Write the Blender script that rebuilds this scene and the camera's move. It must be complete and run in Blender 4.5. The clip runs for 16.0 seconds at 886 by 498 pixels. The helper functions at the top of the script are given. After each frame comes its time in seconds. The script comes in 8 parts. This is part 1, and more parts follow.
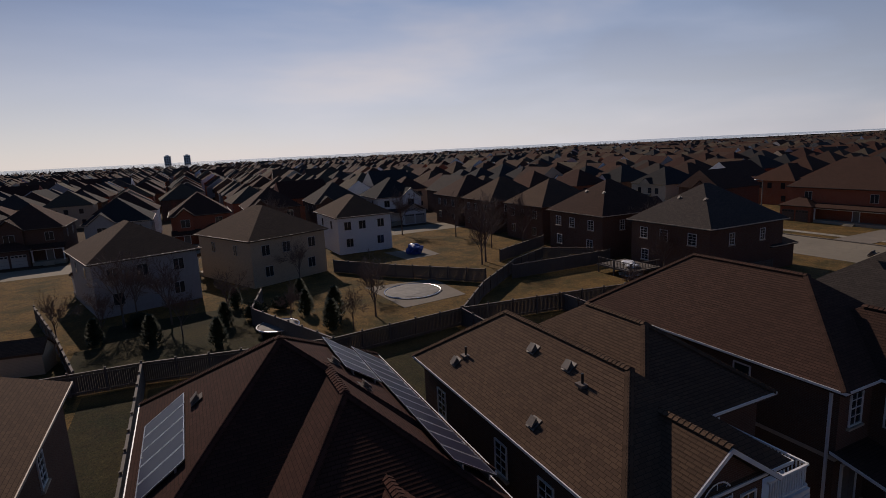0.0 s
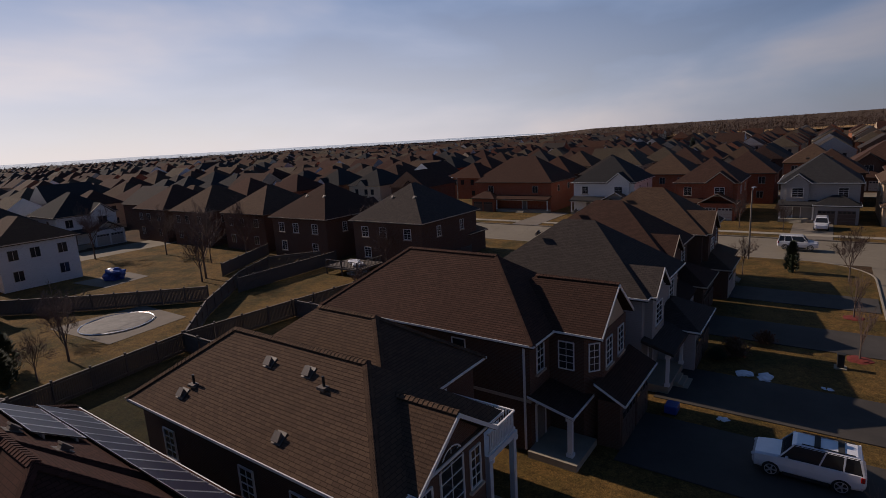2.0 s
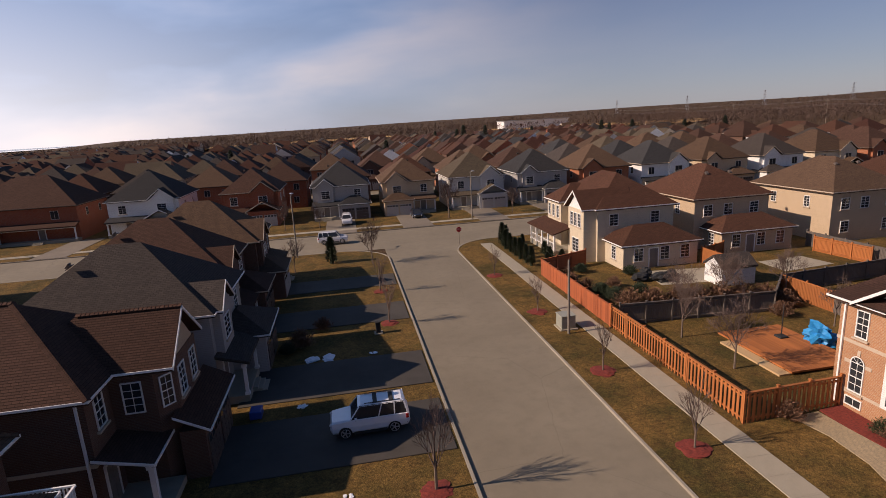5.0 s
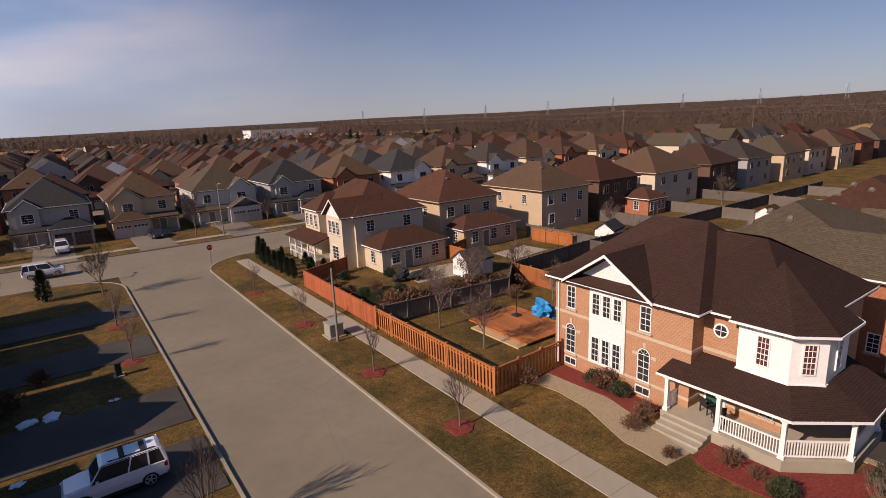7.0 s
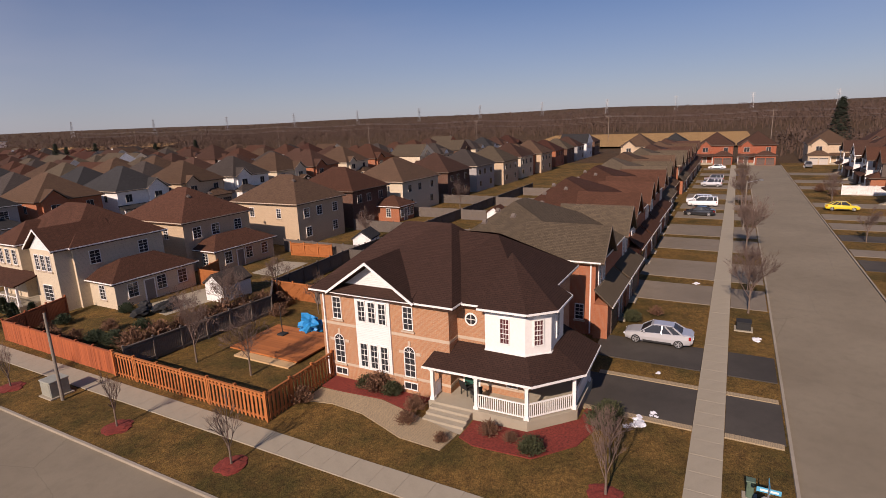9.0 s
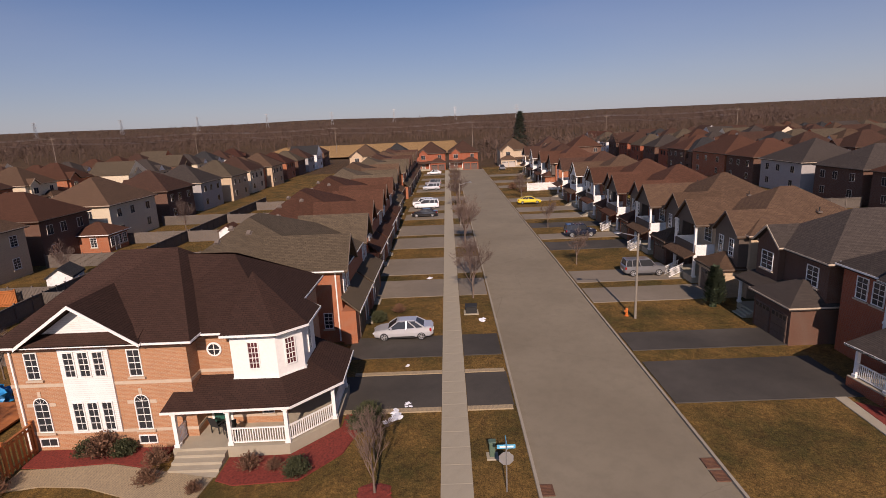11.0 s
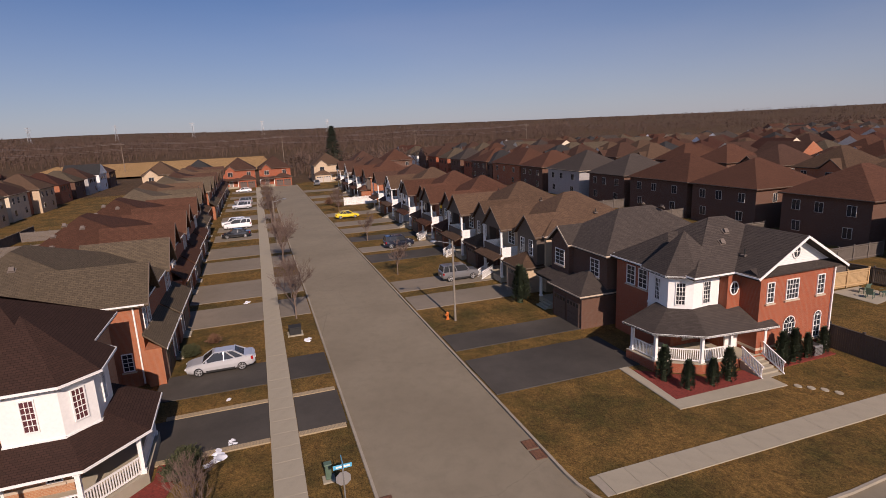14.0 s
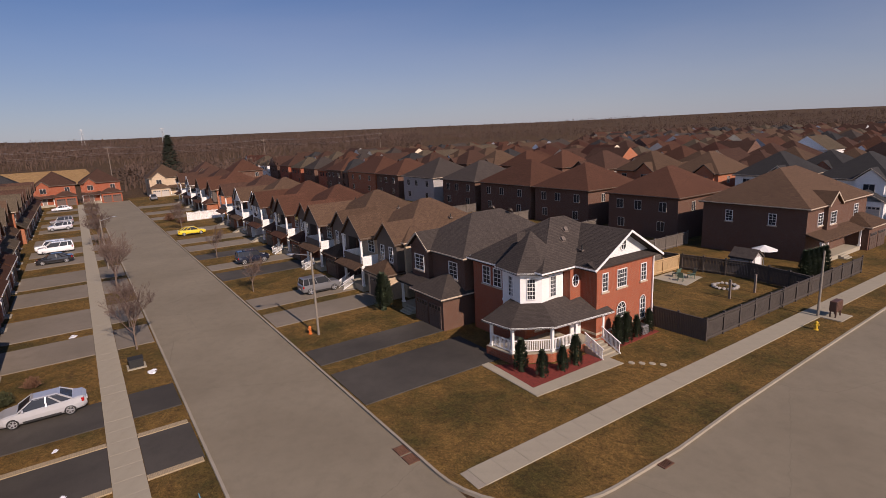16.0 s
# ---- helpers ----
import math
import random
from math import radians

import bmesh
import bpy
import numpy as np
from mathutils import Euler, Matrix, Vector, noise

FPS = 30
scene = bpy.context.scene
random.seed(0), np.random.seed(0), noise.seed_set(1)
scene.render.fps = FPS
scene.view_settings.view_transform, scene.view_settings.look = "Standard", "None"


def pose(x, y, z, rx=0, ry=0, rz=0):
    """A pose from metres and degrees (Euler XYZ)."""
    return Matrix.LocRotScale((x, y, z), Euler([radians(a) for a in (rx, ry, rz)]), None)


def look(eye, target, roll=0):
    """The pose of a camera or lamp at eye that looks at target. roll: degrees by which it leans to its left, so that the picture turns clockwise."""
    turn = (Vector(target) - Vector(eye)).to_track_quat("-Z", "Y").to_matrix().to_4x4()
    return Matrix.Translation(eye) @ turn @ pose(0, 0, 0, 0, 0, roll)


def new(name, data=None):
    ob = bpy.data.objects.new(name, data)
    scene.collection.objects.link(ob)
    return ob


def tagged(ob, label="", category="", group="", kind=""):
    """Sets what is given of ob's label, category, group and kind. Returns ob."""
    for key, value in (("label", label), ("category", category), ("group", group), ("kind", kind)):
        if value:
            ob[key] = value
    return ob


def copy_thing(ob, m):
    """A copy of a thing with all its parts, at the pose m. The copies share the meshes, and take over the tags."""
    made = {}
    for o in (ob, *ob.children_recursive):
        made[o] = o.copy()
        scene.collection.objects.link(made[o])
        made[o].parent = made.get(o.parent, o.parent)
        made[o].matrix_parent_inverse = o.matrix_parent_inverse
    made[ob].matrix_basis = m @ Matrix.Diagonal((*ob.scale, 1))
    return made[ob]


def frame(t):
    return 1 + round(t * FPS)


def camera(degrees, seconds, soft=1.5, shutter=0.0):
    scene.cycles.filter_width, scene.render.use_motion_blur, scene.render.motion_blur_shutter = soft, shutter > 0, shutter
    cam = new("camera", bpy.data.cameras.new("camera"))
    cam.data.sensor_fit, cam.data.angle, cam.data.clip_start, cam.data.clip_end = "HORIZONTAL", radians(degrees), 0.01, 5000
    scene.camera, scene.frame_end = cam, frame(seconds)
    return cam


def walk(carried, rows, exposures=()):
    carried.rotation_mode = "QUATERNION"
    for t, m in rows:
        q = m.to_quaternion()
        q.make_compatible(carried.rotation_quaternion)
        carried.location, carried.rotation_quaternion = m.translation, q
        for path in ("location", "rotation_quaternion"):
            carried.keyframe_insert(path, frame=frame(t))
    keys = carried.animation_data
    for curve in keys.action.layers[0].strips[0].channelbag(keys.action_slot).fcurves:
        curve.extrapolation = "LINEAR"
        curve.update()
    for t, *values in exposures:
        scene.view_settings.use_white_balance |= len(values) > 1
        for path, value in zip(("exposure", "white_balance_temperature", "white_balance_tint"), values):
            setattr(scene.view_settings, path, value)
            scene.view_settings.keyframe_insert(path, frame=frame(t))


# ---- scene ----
cam = camera(78.90, 16.0, soft=0.7)
EYE = (0.0, 0.0, 17.0)
# seconds, tilt, lean, turn: the drone hovers and turns on the spot
TURNS = [
    (0.0, 79.25, 2.76, 64.38),
    (0.5, 78.98, 2.93, 56.55),
    (1.0, 78.74, 3.03, 49.56),
    (1.5, 78.50, 3.16, 42.87),
    (2.0, 78.19, 3.27, 35.21),
    (2.5, 77.87, 3.20, 26.70),
    (3.0, 77.62, 3.16, 19.32),
    (3.5, 77.40, 3.14, 12.35),
    (4.0, 77.17, 3.14, 5.11),
    (4.5, 76.98, 3.08, -2.76),
    (5.0, 76.81, 3.05, -10.60),
    (7.5, 76.58, 2.26, -42.29),
    (8.0, 76.64, 2.15, -48.70),
    (10.5, 76.85, 2.42, -82.71),
    (11.0, 76.83, 2.48, -89.71),
    (11.5, 76.81, 2.51, -96.20),
    (12.0, 76.92, 2.39, -102.44),
    (12.5, 77.05, 2.45, -105.28),
    (13.0, 77.18, 2.46, -106.76),
    (13.5, 77.35, 2.44, -107.93),
    (14.0, 77.48, 2.47, -109.08),
    (14.5, 77.60, 2.50, -110.72),
    (15.0, 77.68, 2.52, -112.91),
    (15.5, 77.72, 2.56, -117.34),
    (16.0, 77.69, 2.59, -124.26),
]
rows = [(t, pose(*EYE, tilt, lean, turn)) for t, tilt, lean, turn in TURNS]
walk(cam, rows, exposures=[(0.0, -1.0, 6550, 17), (2.0, -0.8, 6650, 19), (3.5, -0.36, 6900, 21), (5.0, -0.04, 7050, 22), (8.0, 0.02, 6900, 23), (11.0, 0.0, 6850, 23), (16.0, -0.04, 6650, 22)])

# ---- light: a clear early-spring noon, the lake and the sun to the south (-x) ----
SUN_EL, SUN_DIR = radians(32), Vector((-1.0, -0.01, 0))
world = bpy.data.worlds.new("sky")
scene.world = world
world.use_nodes = True
wt = world.node_tree
wt.nodes.clear()
sky = wt.nodes.new("ShaderNodeTexSky")
sky.sky_type, sky.sun_disc = "NISHITA", False
sky.sun_elevation, sky.sun_rotation = SUN_EL, math.atan2(SUN_DIR.x, SUN_DIR.y)
sky.air_density, sky.dust_density, sky.ozone_density, sky.altitude = 1.0, 0.4, 4.0, 100
# thin high cloud
wc = wt.nodes.new("ShaderNodeTexCoord")
wm = wt.nodes.new("ShaderNodeMapping")
wm.inputs["Scale"].default_value = (1.3, 0.8, 4.2)
wm.inputs["Rotation"].default_value = (0, radians(8), radians(25))
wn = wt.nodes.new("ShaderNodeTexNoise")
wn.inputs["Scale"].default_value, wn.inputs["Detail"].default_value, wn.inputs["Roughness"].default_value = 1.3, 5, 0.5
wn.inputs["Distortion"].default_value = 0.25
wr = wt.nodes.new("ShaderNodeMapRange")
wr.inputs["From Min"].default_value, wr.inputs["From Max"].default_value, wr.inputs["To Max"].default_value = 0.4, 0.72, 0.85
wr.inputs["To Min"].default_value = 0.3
wx = wt.nodes.new("ShaderNodeMix")
wx.data_type = "RGBA"
wv = wt.nodes.new("ShaderNodeMapRange")
wv.inputs["From Min"].default_value, wv.inputs["From Max"].default_value = 0.42, 0.7
wv.interpolation_type = "SMOOTHSTEP"
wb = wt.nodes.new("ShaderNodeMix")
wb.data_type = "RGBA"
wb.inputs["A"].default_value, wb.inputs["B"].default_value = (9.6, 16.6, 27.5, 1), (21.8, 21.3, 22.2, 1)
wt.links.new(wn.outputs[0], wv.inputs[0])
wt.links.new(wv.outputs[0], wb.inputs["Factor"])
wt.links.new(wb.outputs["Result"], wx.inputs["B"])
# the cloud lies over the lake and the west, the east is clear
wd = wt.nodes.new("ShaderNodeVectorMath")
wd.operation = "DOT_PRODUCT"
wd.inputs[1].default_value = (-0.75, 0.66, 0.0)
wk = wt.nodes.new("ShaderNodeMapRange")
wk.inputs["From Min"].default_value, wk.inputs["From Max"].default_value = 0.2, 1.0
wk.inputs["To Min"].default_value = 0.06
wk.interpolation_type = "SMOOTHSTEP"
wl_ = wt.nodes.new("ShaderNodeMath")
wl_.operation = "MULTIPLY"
# milky air low over the land
ws = wt.nodes.new("ShaderNodeSeparateXYZ")
wh_ = wt.nodes.new("ShaderNodeMapRange")
wh_.inputs["From Min"].default_value, wh_.inputs["From Max"].default_value = 0.0, 0.3
wh_.inputs["To Min"].default_value, wh_.inputs["To Max"].default_value = 0.5, 0.0
wy = wt.nodes.new("ShaderNodeMix")
wy.data_type = "RGBA"
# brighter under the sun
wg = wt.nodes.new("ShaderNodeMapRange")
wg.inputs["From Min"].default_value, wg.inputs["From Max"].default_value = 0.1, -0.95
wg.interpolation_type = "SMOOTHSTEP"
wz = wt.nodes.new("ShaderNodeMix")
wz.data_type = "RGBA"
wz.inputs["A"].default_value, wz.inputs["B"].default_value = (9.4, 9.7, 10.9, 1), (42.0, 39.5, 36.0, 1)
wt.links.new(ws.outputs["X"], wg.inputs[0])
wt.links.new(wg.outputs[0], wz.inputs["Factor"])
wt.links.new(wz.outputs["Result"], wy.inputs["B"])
wq = wt.nodes.new("ShaderNodeHueSaturation")
wq.inputs["Saturation"].default_value = 1.2
wu = wt.nodes.new("ShaderNodeMix")
wu.data_type, wu.blend_type = "RGBA", "MULTIPLY"
wu.inputs["Factor"].default_value, wu.inputs["B"].default_value = 1.0, (0.88, 0.97, 1.16, 1)
wt.links.new(sky.outputs[0], wu.inputs["A"])
wt.links.new(wu.outputs["Result"], wq.inputs["Color"])
bgn = wt.nodes.new("ShaderNodeBackground")
bgn.inputs["Strength"].default_value = 0.05
wo = wt.nodes.new("ShaderNodeOutputWorld")
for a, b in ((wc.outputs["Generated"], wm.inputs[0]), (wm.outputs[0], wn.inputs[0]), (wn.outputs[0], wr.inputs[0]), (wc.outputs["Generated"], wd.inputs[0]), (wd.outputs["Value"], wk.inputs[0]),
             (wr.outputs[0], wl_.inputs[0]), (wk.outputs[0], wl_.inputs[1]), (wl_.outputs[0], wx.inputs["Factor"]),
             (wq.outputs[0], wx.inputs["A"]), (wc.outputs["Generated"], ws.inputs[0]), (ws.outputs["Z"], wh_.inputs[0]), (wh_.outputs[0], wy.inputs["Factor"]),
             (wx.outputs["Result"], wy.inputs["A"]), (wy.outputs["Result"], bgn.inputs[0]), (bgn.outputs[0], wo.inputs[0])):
    wt.links.new(a, b)
sun = new("sun", bpy.data.lights.new("sun", "SUN"))
sun.data.energy, sun.data.angle, sun.data.color = 5.0, radians(0.5), (1.0, 0.87, 0.72)
sun.matrix_world = look(tuple(SUN_DIR * 50 * math.cos(SUN_EL) + Vector((0, 0, 50 * math.sin(SUN_EL)))), (0, 0, 0))


# ---- materials ----
def mat(name, rough=0.8, metal=0.0):
    m = bpy.data.materials.new(name)
    m.use_nodes = True
    b = m.node_tree.nodes["Principled BSDF"]
    b.inputs["Roughness"].default_value, b.inputs["Metallic"].default_value = rough, metal
    return m, m.node_tree, b


def node(nt, kind, **values):
    n = nt.nodes.new("ShaderNode" + kind)
    for k, v in values.items():
        n.inputs[k.replace("_", " ")].default_value = v
    return n


def mixed(nt, fac, a, b, blend="MIX"):
    m = nt.nodes.new("ShaderNodeMix")
    m.data_type, m.blend_type = "RGBA", blend
    for key, v in (("Factor", fac), ("A", a), ("B", b)):
        if hasattr(v, "is_output"):
            nt.links.new(v, m.inputs[key])
        else:
            m.inputs[key].default_value = (*v, 1) if isinstance(v, tuple) else v
    return m.outputs["Result"]


def ranged(nt, v, a, b, c=0.0, d=1.0):
    n = node(nt, "MapRange", From_Min=a, From_Max=b, To_Min=c, To_Max=d)
    nt.links.new(v, n.inputs["Value"])
    return n.outputs[0]


def noisy(nt, co, scale, detail=4.0, rough=0.6):
    n = node(nt, "TexNoise", Scale=scale, Detail=detail, Roughness=rough)
    nt.links.new(co, n.inputs["Vector"])
    return n.outputs[0]


def bumped(nt, b, height, strength=0.4, distance=0.02):
    n = node(nt, "Bump", Strength=strength, Distance=distance)
    nt.links.new(height, n.inputs["Height"])
    nt.links.new(n.outputs[0], b.inputs["Normal"])


def coords(nt, kind):
    return nt.nodes.new("ShaderNodeTexCoord").outputs[kind]


def plain(name, colour, rough=0.6, metal=0.0, vary=0.18, scale=6.0):
    """Paint, metal, concrete: a base colour with grain and broad staining."""
    m, nt, b = mat(name, rough, metal)
    co = coords(nt, "Object")
    n1, n2 = noisy(nt, co, scale), noisy(nt, co, scale * 9)
    dark = tuple(c * (1 - vary) for c in colour)
    light = tuple(min(1, c * (1 + vary * 0.6)) for c in colour)
    c = mixed(nt, ranged(nt, n1, 0.3, 0.7), dark, light)
    c = mixed(nt, 0.35, c, mixed(nt, n2, dark, light))
    nt.links.new(c, b.inputs["Base Color"])
    bumped(nt, b, n2, 0.15, 0.01)
    return m


def shingle(name, c1, c2):
    """Asphalt shingles: courses 14 cm high with tabs 30 cm wide, tab by tab a little different."""
    m, nt, b = mat(name, 0.95)
    b.inputs["Specular IOR Level"].default_value = 0.15
    uv = coords(nt, "UV")
    br = node(nt, "TexBrick", Color1=(*c1, 1), Color2=(*c2, 1), Mortar=(*[c * 0.35 for c in c1], 1), Scale=1.0,
              Mortar_Size=0.011, Mortar_Smooth=0.2, Bias=-0.1, Brick_Width=0.3, Row_Height=0.145)
    nt.links.new(uv, br.inputs["Vector"])
    ob = coords(nt, "Object")
    broad, grain = noisy(nt, ob, 0.35, 5), noisy(nt, ob, 60, 2)
    c = mixed(nt, ranged(nt, broad, 0.3, 0.75, 0.0, 0.45), br.outputs["Color"], tuple(c * 0.6 for c in c1))
    c = mixed(nt, 0.5, c, mixed(nt, grain, (0.5, 0.5, 0.5), (1.25, 1.25, 1.25)), "MULTIPLY")
    hs = node(nt, "HueSaturation")
    ri = nt.nodes.new("ShaderNodeObjectInfo")
    nt.links.new(ranged(nt, ri.outputs["Random"], 0, 1, 0.85, 1.18), hs.inputs["Value"])
    nt.links.new(c, hs.inputs["Color"])
    nt.links.new(hs.outputs[0], b.inputs["Base Color"])
    bumped(nt, b, br.outputs["Fac"], -0.9, 0.02)
    return m


def brick(name, c1, c2, mortar=(0.36, 0.33, 0.29)):
    m, nt, b = mat(name, 0.88)
    uv = coords(nt, "UV")
    br = node(nt, "TexBrick", Color1=(*c1, 1), Color2=(*c2, 1), Mortar=(*mortar, 1), Scale=1.0, Mortar_Size=0.009,
              Mortar_Smooth=0.3, Bias=0.0, Brick_Width=0.24, Row_Height=0.078)
    nt.links.new(uv, br.inputs["Vector"])
    ob = coords(nt, "Object")
    broad, grain = noisy(nt, ob, 0.5, 5), noisy(nt, ob, 30, 3)
    c = mixed(nt, ranged(nt, broad, 0.35, 0.7, 0.0, 0.3), br.outputs["Color"], tuple(c * 0.62 for c in c1))
    c = mixed(nt, 0.3, c, mixed(nt, grain, (0.55, 0.55, 0.55), (1.3, 1.3, 1.3)), "MULTIPLY")
    nt.links.new(c, b.inputs["Base Color"])
    bumped(nt, b, br.outputs["Fac"], -0.6, 0.012)
    return m


def siding(name, colour, row=0.12):
    """Lapped vinyl siding, board by board."""
    m, nt, b = mat(name, 0.5)
    uv = coords(nt, "UV")
    br = node(nt, "TexBrick", Color1=(*colour, 1), Color2=(*[c * 0.94 for c in colour], 1), Mortar=(*[c * 0.5 for c in colour], 1),
              Scale=1.0, Mortar_Size=0.006, Mortar_Smooth=0.6, Brick_Width=3.6, Row_Height=row)
    nt.links.new(uv, br.inputs["Vector"])
    broad = noisy(nt, coords(nt, "Object"), 0.8, 6)
    c = mixed(nt, ranged(nt, broad, 0.4, 0.75, 0, 0.25), br.outputs["Color"], tuple(c * 0.75 for c in colour))
    nt.links.new(c, b.inputs["Base Color"])
    bumped(nt, b, br.outputs["Fac"], -0.5, 0.02)
    return m


def grass(name, dry, green, bare):
    m, nt, b = mat(name, 0.95)
    b.inputs["Specular IOR Level"].default_value = 0.15
    co = coords(nt, "Object")
    patch, mid, fine = noisy(nt, co, 0.22, 6, 0.65), noisy(nt, co, 1.7, 6, 0.7), noisy(nt, co, 18, 4, 0.75)
    c = mixed(nt, ranged(nt, patch, 0.42, 0.62), dry, green)
    c = mixed(nt, ranged(nt, mid, 0.45, 0.75, 0, 0.8), c, bare)
    clump = noisy(nt, co, 5.5, 5, 0.7)
    c = mixed(nt, 0.85, c, mixed(nt, ranged(nt, clump, 0.3, 0.7), (0.48, 0.5, 0.5), (1.5, 1.42, 1.3)), "MULTIPLY")
    c = mixed(nt, 0.95, c, mixed(nt, ranged(nt, fine, 0.32, 0.68), (0.25, 0.25, 0.25), (1.75, 1.72, 1.6)), "MULTIPLY")
    nt.links.new(c, b.inputs["Base Color"])
    bumped(nt, b, fine, 0.8, 0.06)
    return m


def paving(name, colour, worn, rough=0.9, cracks=0.0):
    """Asphalt and concrete: aggregate, tyre wear and patches, with fine cracks."""
    m, nt, b = mat(name, rough)
    co = coords(nt, "Object")
    broad, mid, fine = noisy(nt, co, 0.12, 6, 0.6), noisy(nt, co, 1.1, 6, 0.65), noisy(nt, co, 45, 3, 0.7)
    c = mixed(nt, ranged(nt, broad, 0.35, 0.68), colour, worn)
    c = mixed(nt, ranged(nt, mid, 0.45, 0.75, 0, 0.35), c, tuple(v * 0.7 for v in colour))
    c = mixed(nt, 0.45, c, mixed(nt, fine, (0.5, 0.5, 0.5), (1.4, 1.4, 1.4)), "MULTIPLY")
    if cracks:
        v = node(nt, "TexVoronoi", Scale=cracks)
        v.feature = "DISTANCE_TO_EDGE"
        wob = mixed(nt, 0.25, co, noisy(nt, co, 1.2, 4))
        nt.links.new(wob, v.inputs["Vector"])
        c = mixed(nt, ranged(nt, v.outputs["Distance"], 0.0, 0.0025, 0.3, 0.0), c, tuple(v * 0.45 for v in colour))
    nt.links.new(c, b.inputs["Base Color"])
    bumped(nt, b, fine, 0.3, 0.008)
    return m


def wood(name, colour, dark):
    m, nt, b = mat(name, 0.8)
    co = coords(nt, "Object")
    mp = node(nt, "Mapping", Scale=(14, 14, 1.2))
    nt.links.new(co, mp.inputs[0])
    g1, g2 = noisy(nt, mp.outputs[0], 2.0, 5, 0.7), noisy(nt, co, 0.9, 4)
    ri = nt.nodes.new("ShaderNodeObjectInfo")
    c = mixed(nt, ranged(nt, g1, 0.3, 0.7), dark, colour)
    c = mixed(nt, ranged(nt, g2, 0.4, 0.8, 0, 0.5), c, dark)
    hs = node(nt, "HueSaturation")
    nt.links.new(ranged(nt, ri.outputs["Random"], 0, 1, 0.8, 1.15), hs.inputs["Value"])
    nt.links.new(c, hs.inputs["Color"])
    nt.links.new(hs.outputs[0], b.inputs["Base Color"])
    bumped(nt, b, g1, 0.3, 0.01)
    return m


def glossy(name, colour, rough=0.25, metal=0.0, coat=1.0):
    m, nt, b = mat(name, rough, metal)
    b.inputs["Base Color"].default_value = (*colour, 1)
    b.inputs["Coat Weight"].default_value = coat
    n = noisy(nt, coords(nt, "Object"), 3, 5)
    nt.links.new(mixed(nt, ranged(nt, n, 0.4, 0.8, 0, 0.25), colour, tuple(c * 0.7 + 0.03 for c in colour)), b.inputs["Base Color"])
    return m


ROOF = {
    "brown": shingle("roof_brown", (0.090, 0.048, 0.034), (0.062, 0.034, 0.025)),
    "choc": shingle("roof_chocolate", (0.062, 0.033, 0.025), (0.046, 0.026, 0.02)),
    "red": shingle("roof_red_brown", (0.106, 0.049, 0.031), (0.077, 0.036, 0.024)),
    "redbrown": shingle("roof_russet", (0.081, 0.034, 0.024), (0.057, 0.025, 0.018)),
    "tan": shingle("roof_tan", (0.122, 0.075, 0.048), (0.086, 0.053, 0.036)),
    "olive": shingle("roof_olive", (0.127, 0.097, 0.066), (0.088, 0.068, 0.048)),
    "grey": shingle("roof_grey", (0.077, 0.062, 0.054), (0.053, 0.044, 0.039)),
    "dark": shingle("roof_charcoal", (0.05, 0.048, 0.048), (0.038, 0.037, 0.038)),
}
WALL = {
    "buff": brick("brick_buff", (0.45, 0.215, 0.105), (0.37, 0.17, 0.085), (0.45, 0.33, 0.22)),
    "red": brick("brick_red", (0.34, 0.078, 0.028), (0.26, 0.056, 0.022), (0.3, 0.17, 0.115)),
    "orange": brick("brick_orange", (0.39, 0.12, 0.048), (0.31, 0.092, 0.038), (0.34, 0.21, 0.14)),
    "brown": brick("brick_brown", (0.13, 0.055, 0.032), (0.095, 0.04, 0.024), (0.15, 0.115, 0.088)),
    "tan": siding("siding_tan", (0.52, 0.39, 0.26)),
    "cream": siding("siding_cream", (0.62, 0.52, 0.38)),
    "grey": siding("siding_grey", (0.36, 0.34, 0.33)),
    "white": siding("siding_white", (0.78, 0.77, 0.75)),
    # dark siding colour with the shade of the +y fronts painted in
    "shade_umber": siding("siding_shade_umber", (0.1, 0.075, 0.06)),
    "pale": siding("siding_pale", (0.55, 0.53, 0.5)),
}
M_TRIM = plain("white_trim", (0.8, 0.78, 0.75), 0.45, vary=0.08)
M_VINYL = plain("window_vinyl", (0.5, 0.46, 0.41), 0.5, vary=0.1)
M_BROWN_TRIM = plain("brown_trim", (0.13, 0.095, 0.07), 0.5, vary=0.15)
M_TAN_TRIM = plain("tan_trim", (0.5, 0.4, 0.3), 0.5, vary=0.1)
M_STONE = plain("cast_stone", (0.5, 0.4, 0.3), 0.85, vary=0.15)
M_DOOR = plain("painted_door", (0.2, 0.17, 0.15), 0.5)
M_GREEN_DOOR = plain("green_door", (0.02, 0.1, 0.075), 0.45)
M_GARAGE = siding("garage_panel", (0.5, 0.45, 0.4), 0.5)
M_GARAGE_D = siding("garage_panel_brown", (0.11, 0.075, 0.06), 0.5)
M_VENT = plain("vent_metal", (0.14, 0.11, 0.09), 0.6)
M_PIPE = plain("black_pipe", (0.02, 0.02, 0.02), 0.5)
M_CONC = paving("concrete", (0.31, 0.27, 0.2), (0.4, 0.35, 0.265), 0.9)
M_KERB = paving("kerb_concrete", (0.27, 0.235, 0.18), (0.36, 0.31, 0.245), 0.9)
M_ASPH = paving("old_asphalt", (0.195, 0.16, 0.11), (0.24, 0.2, 0.14), 0.88, cracks=0.1)
M_DRIVE = paving("driveway_asphalt", (0.038, 0.032, 0.026), (0.08, 0.068, 0.055), 0.85)
M_DRIVE_OLD = paving("driveway_worn", (0.17, 0.14, 0.105), (0.225, 0.185, 0.14), 0.9)
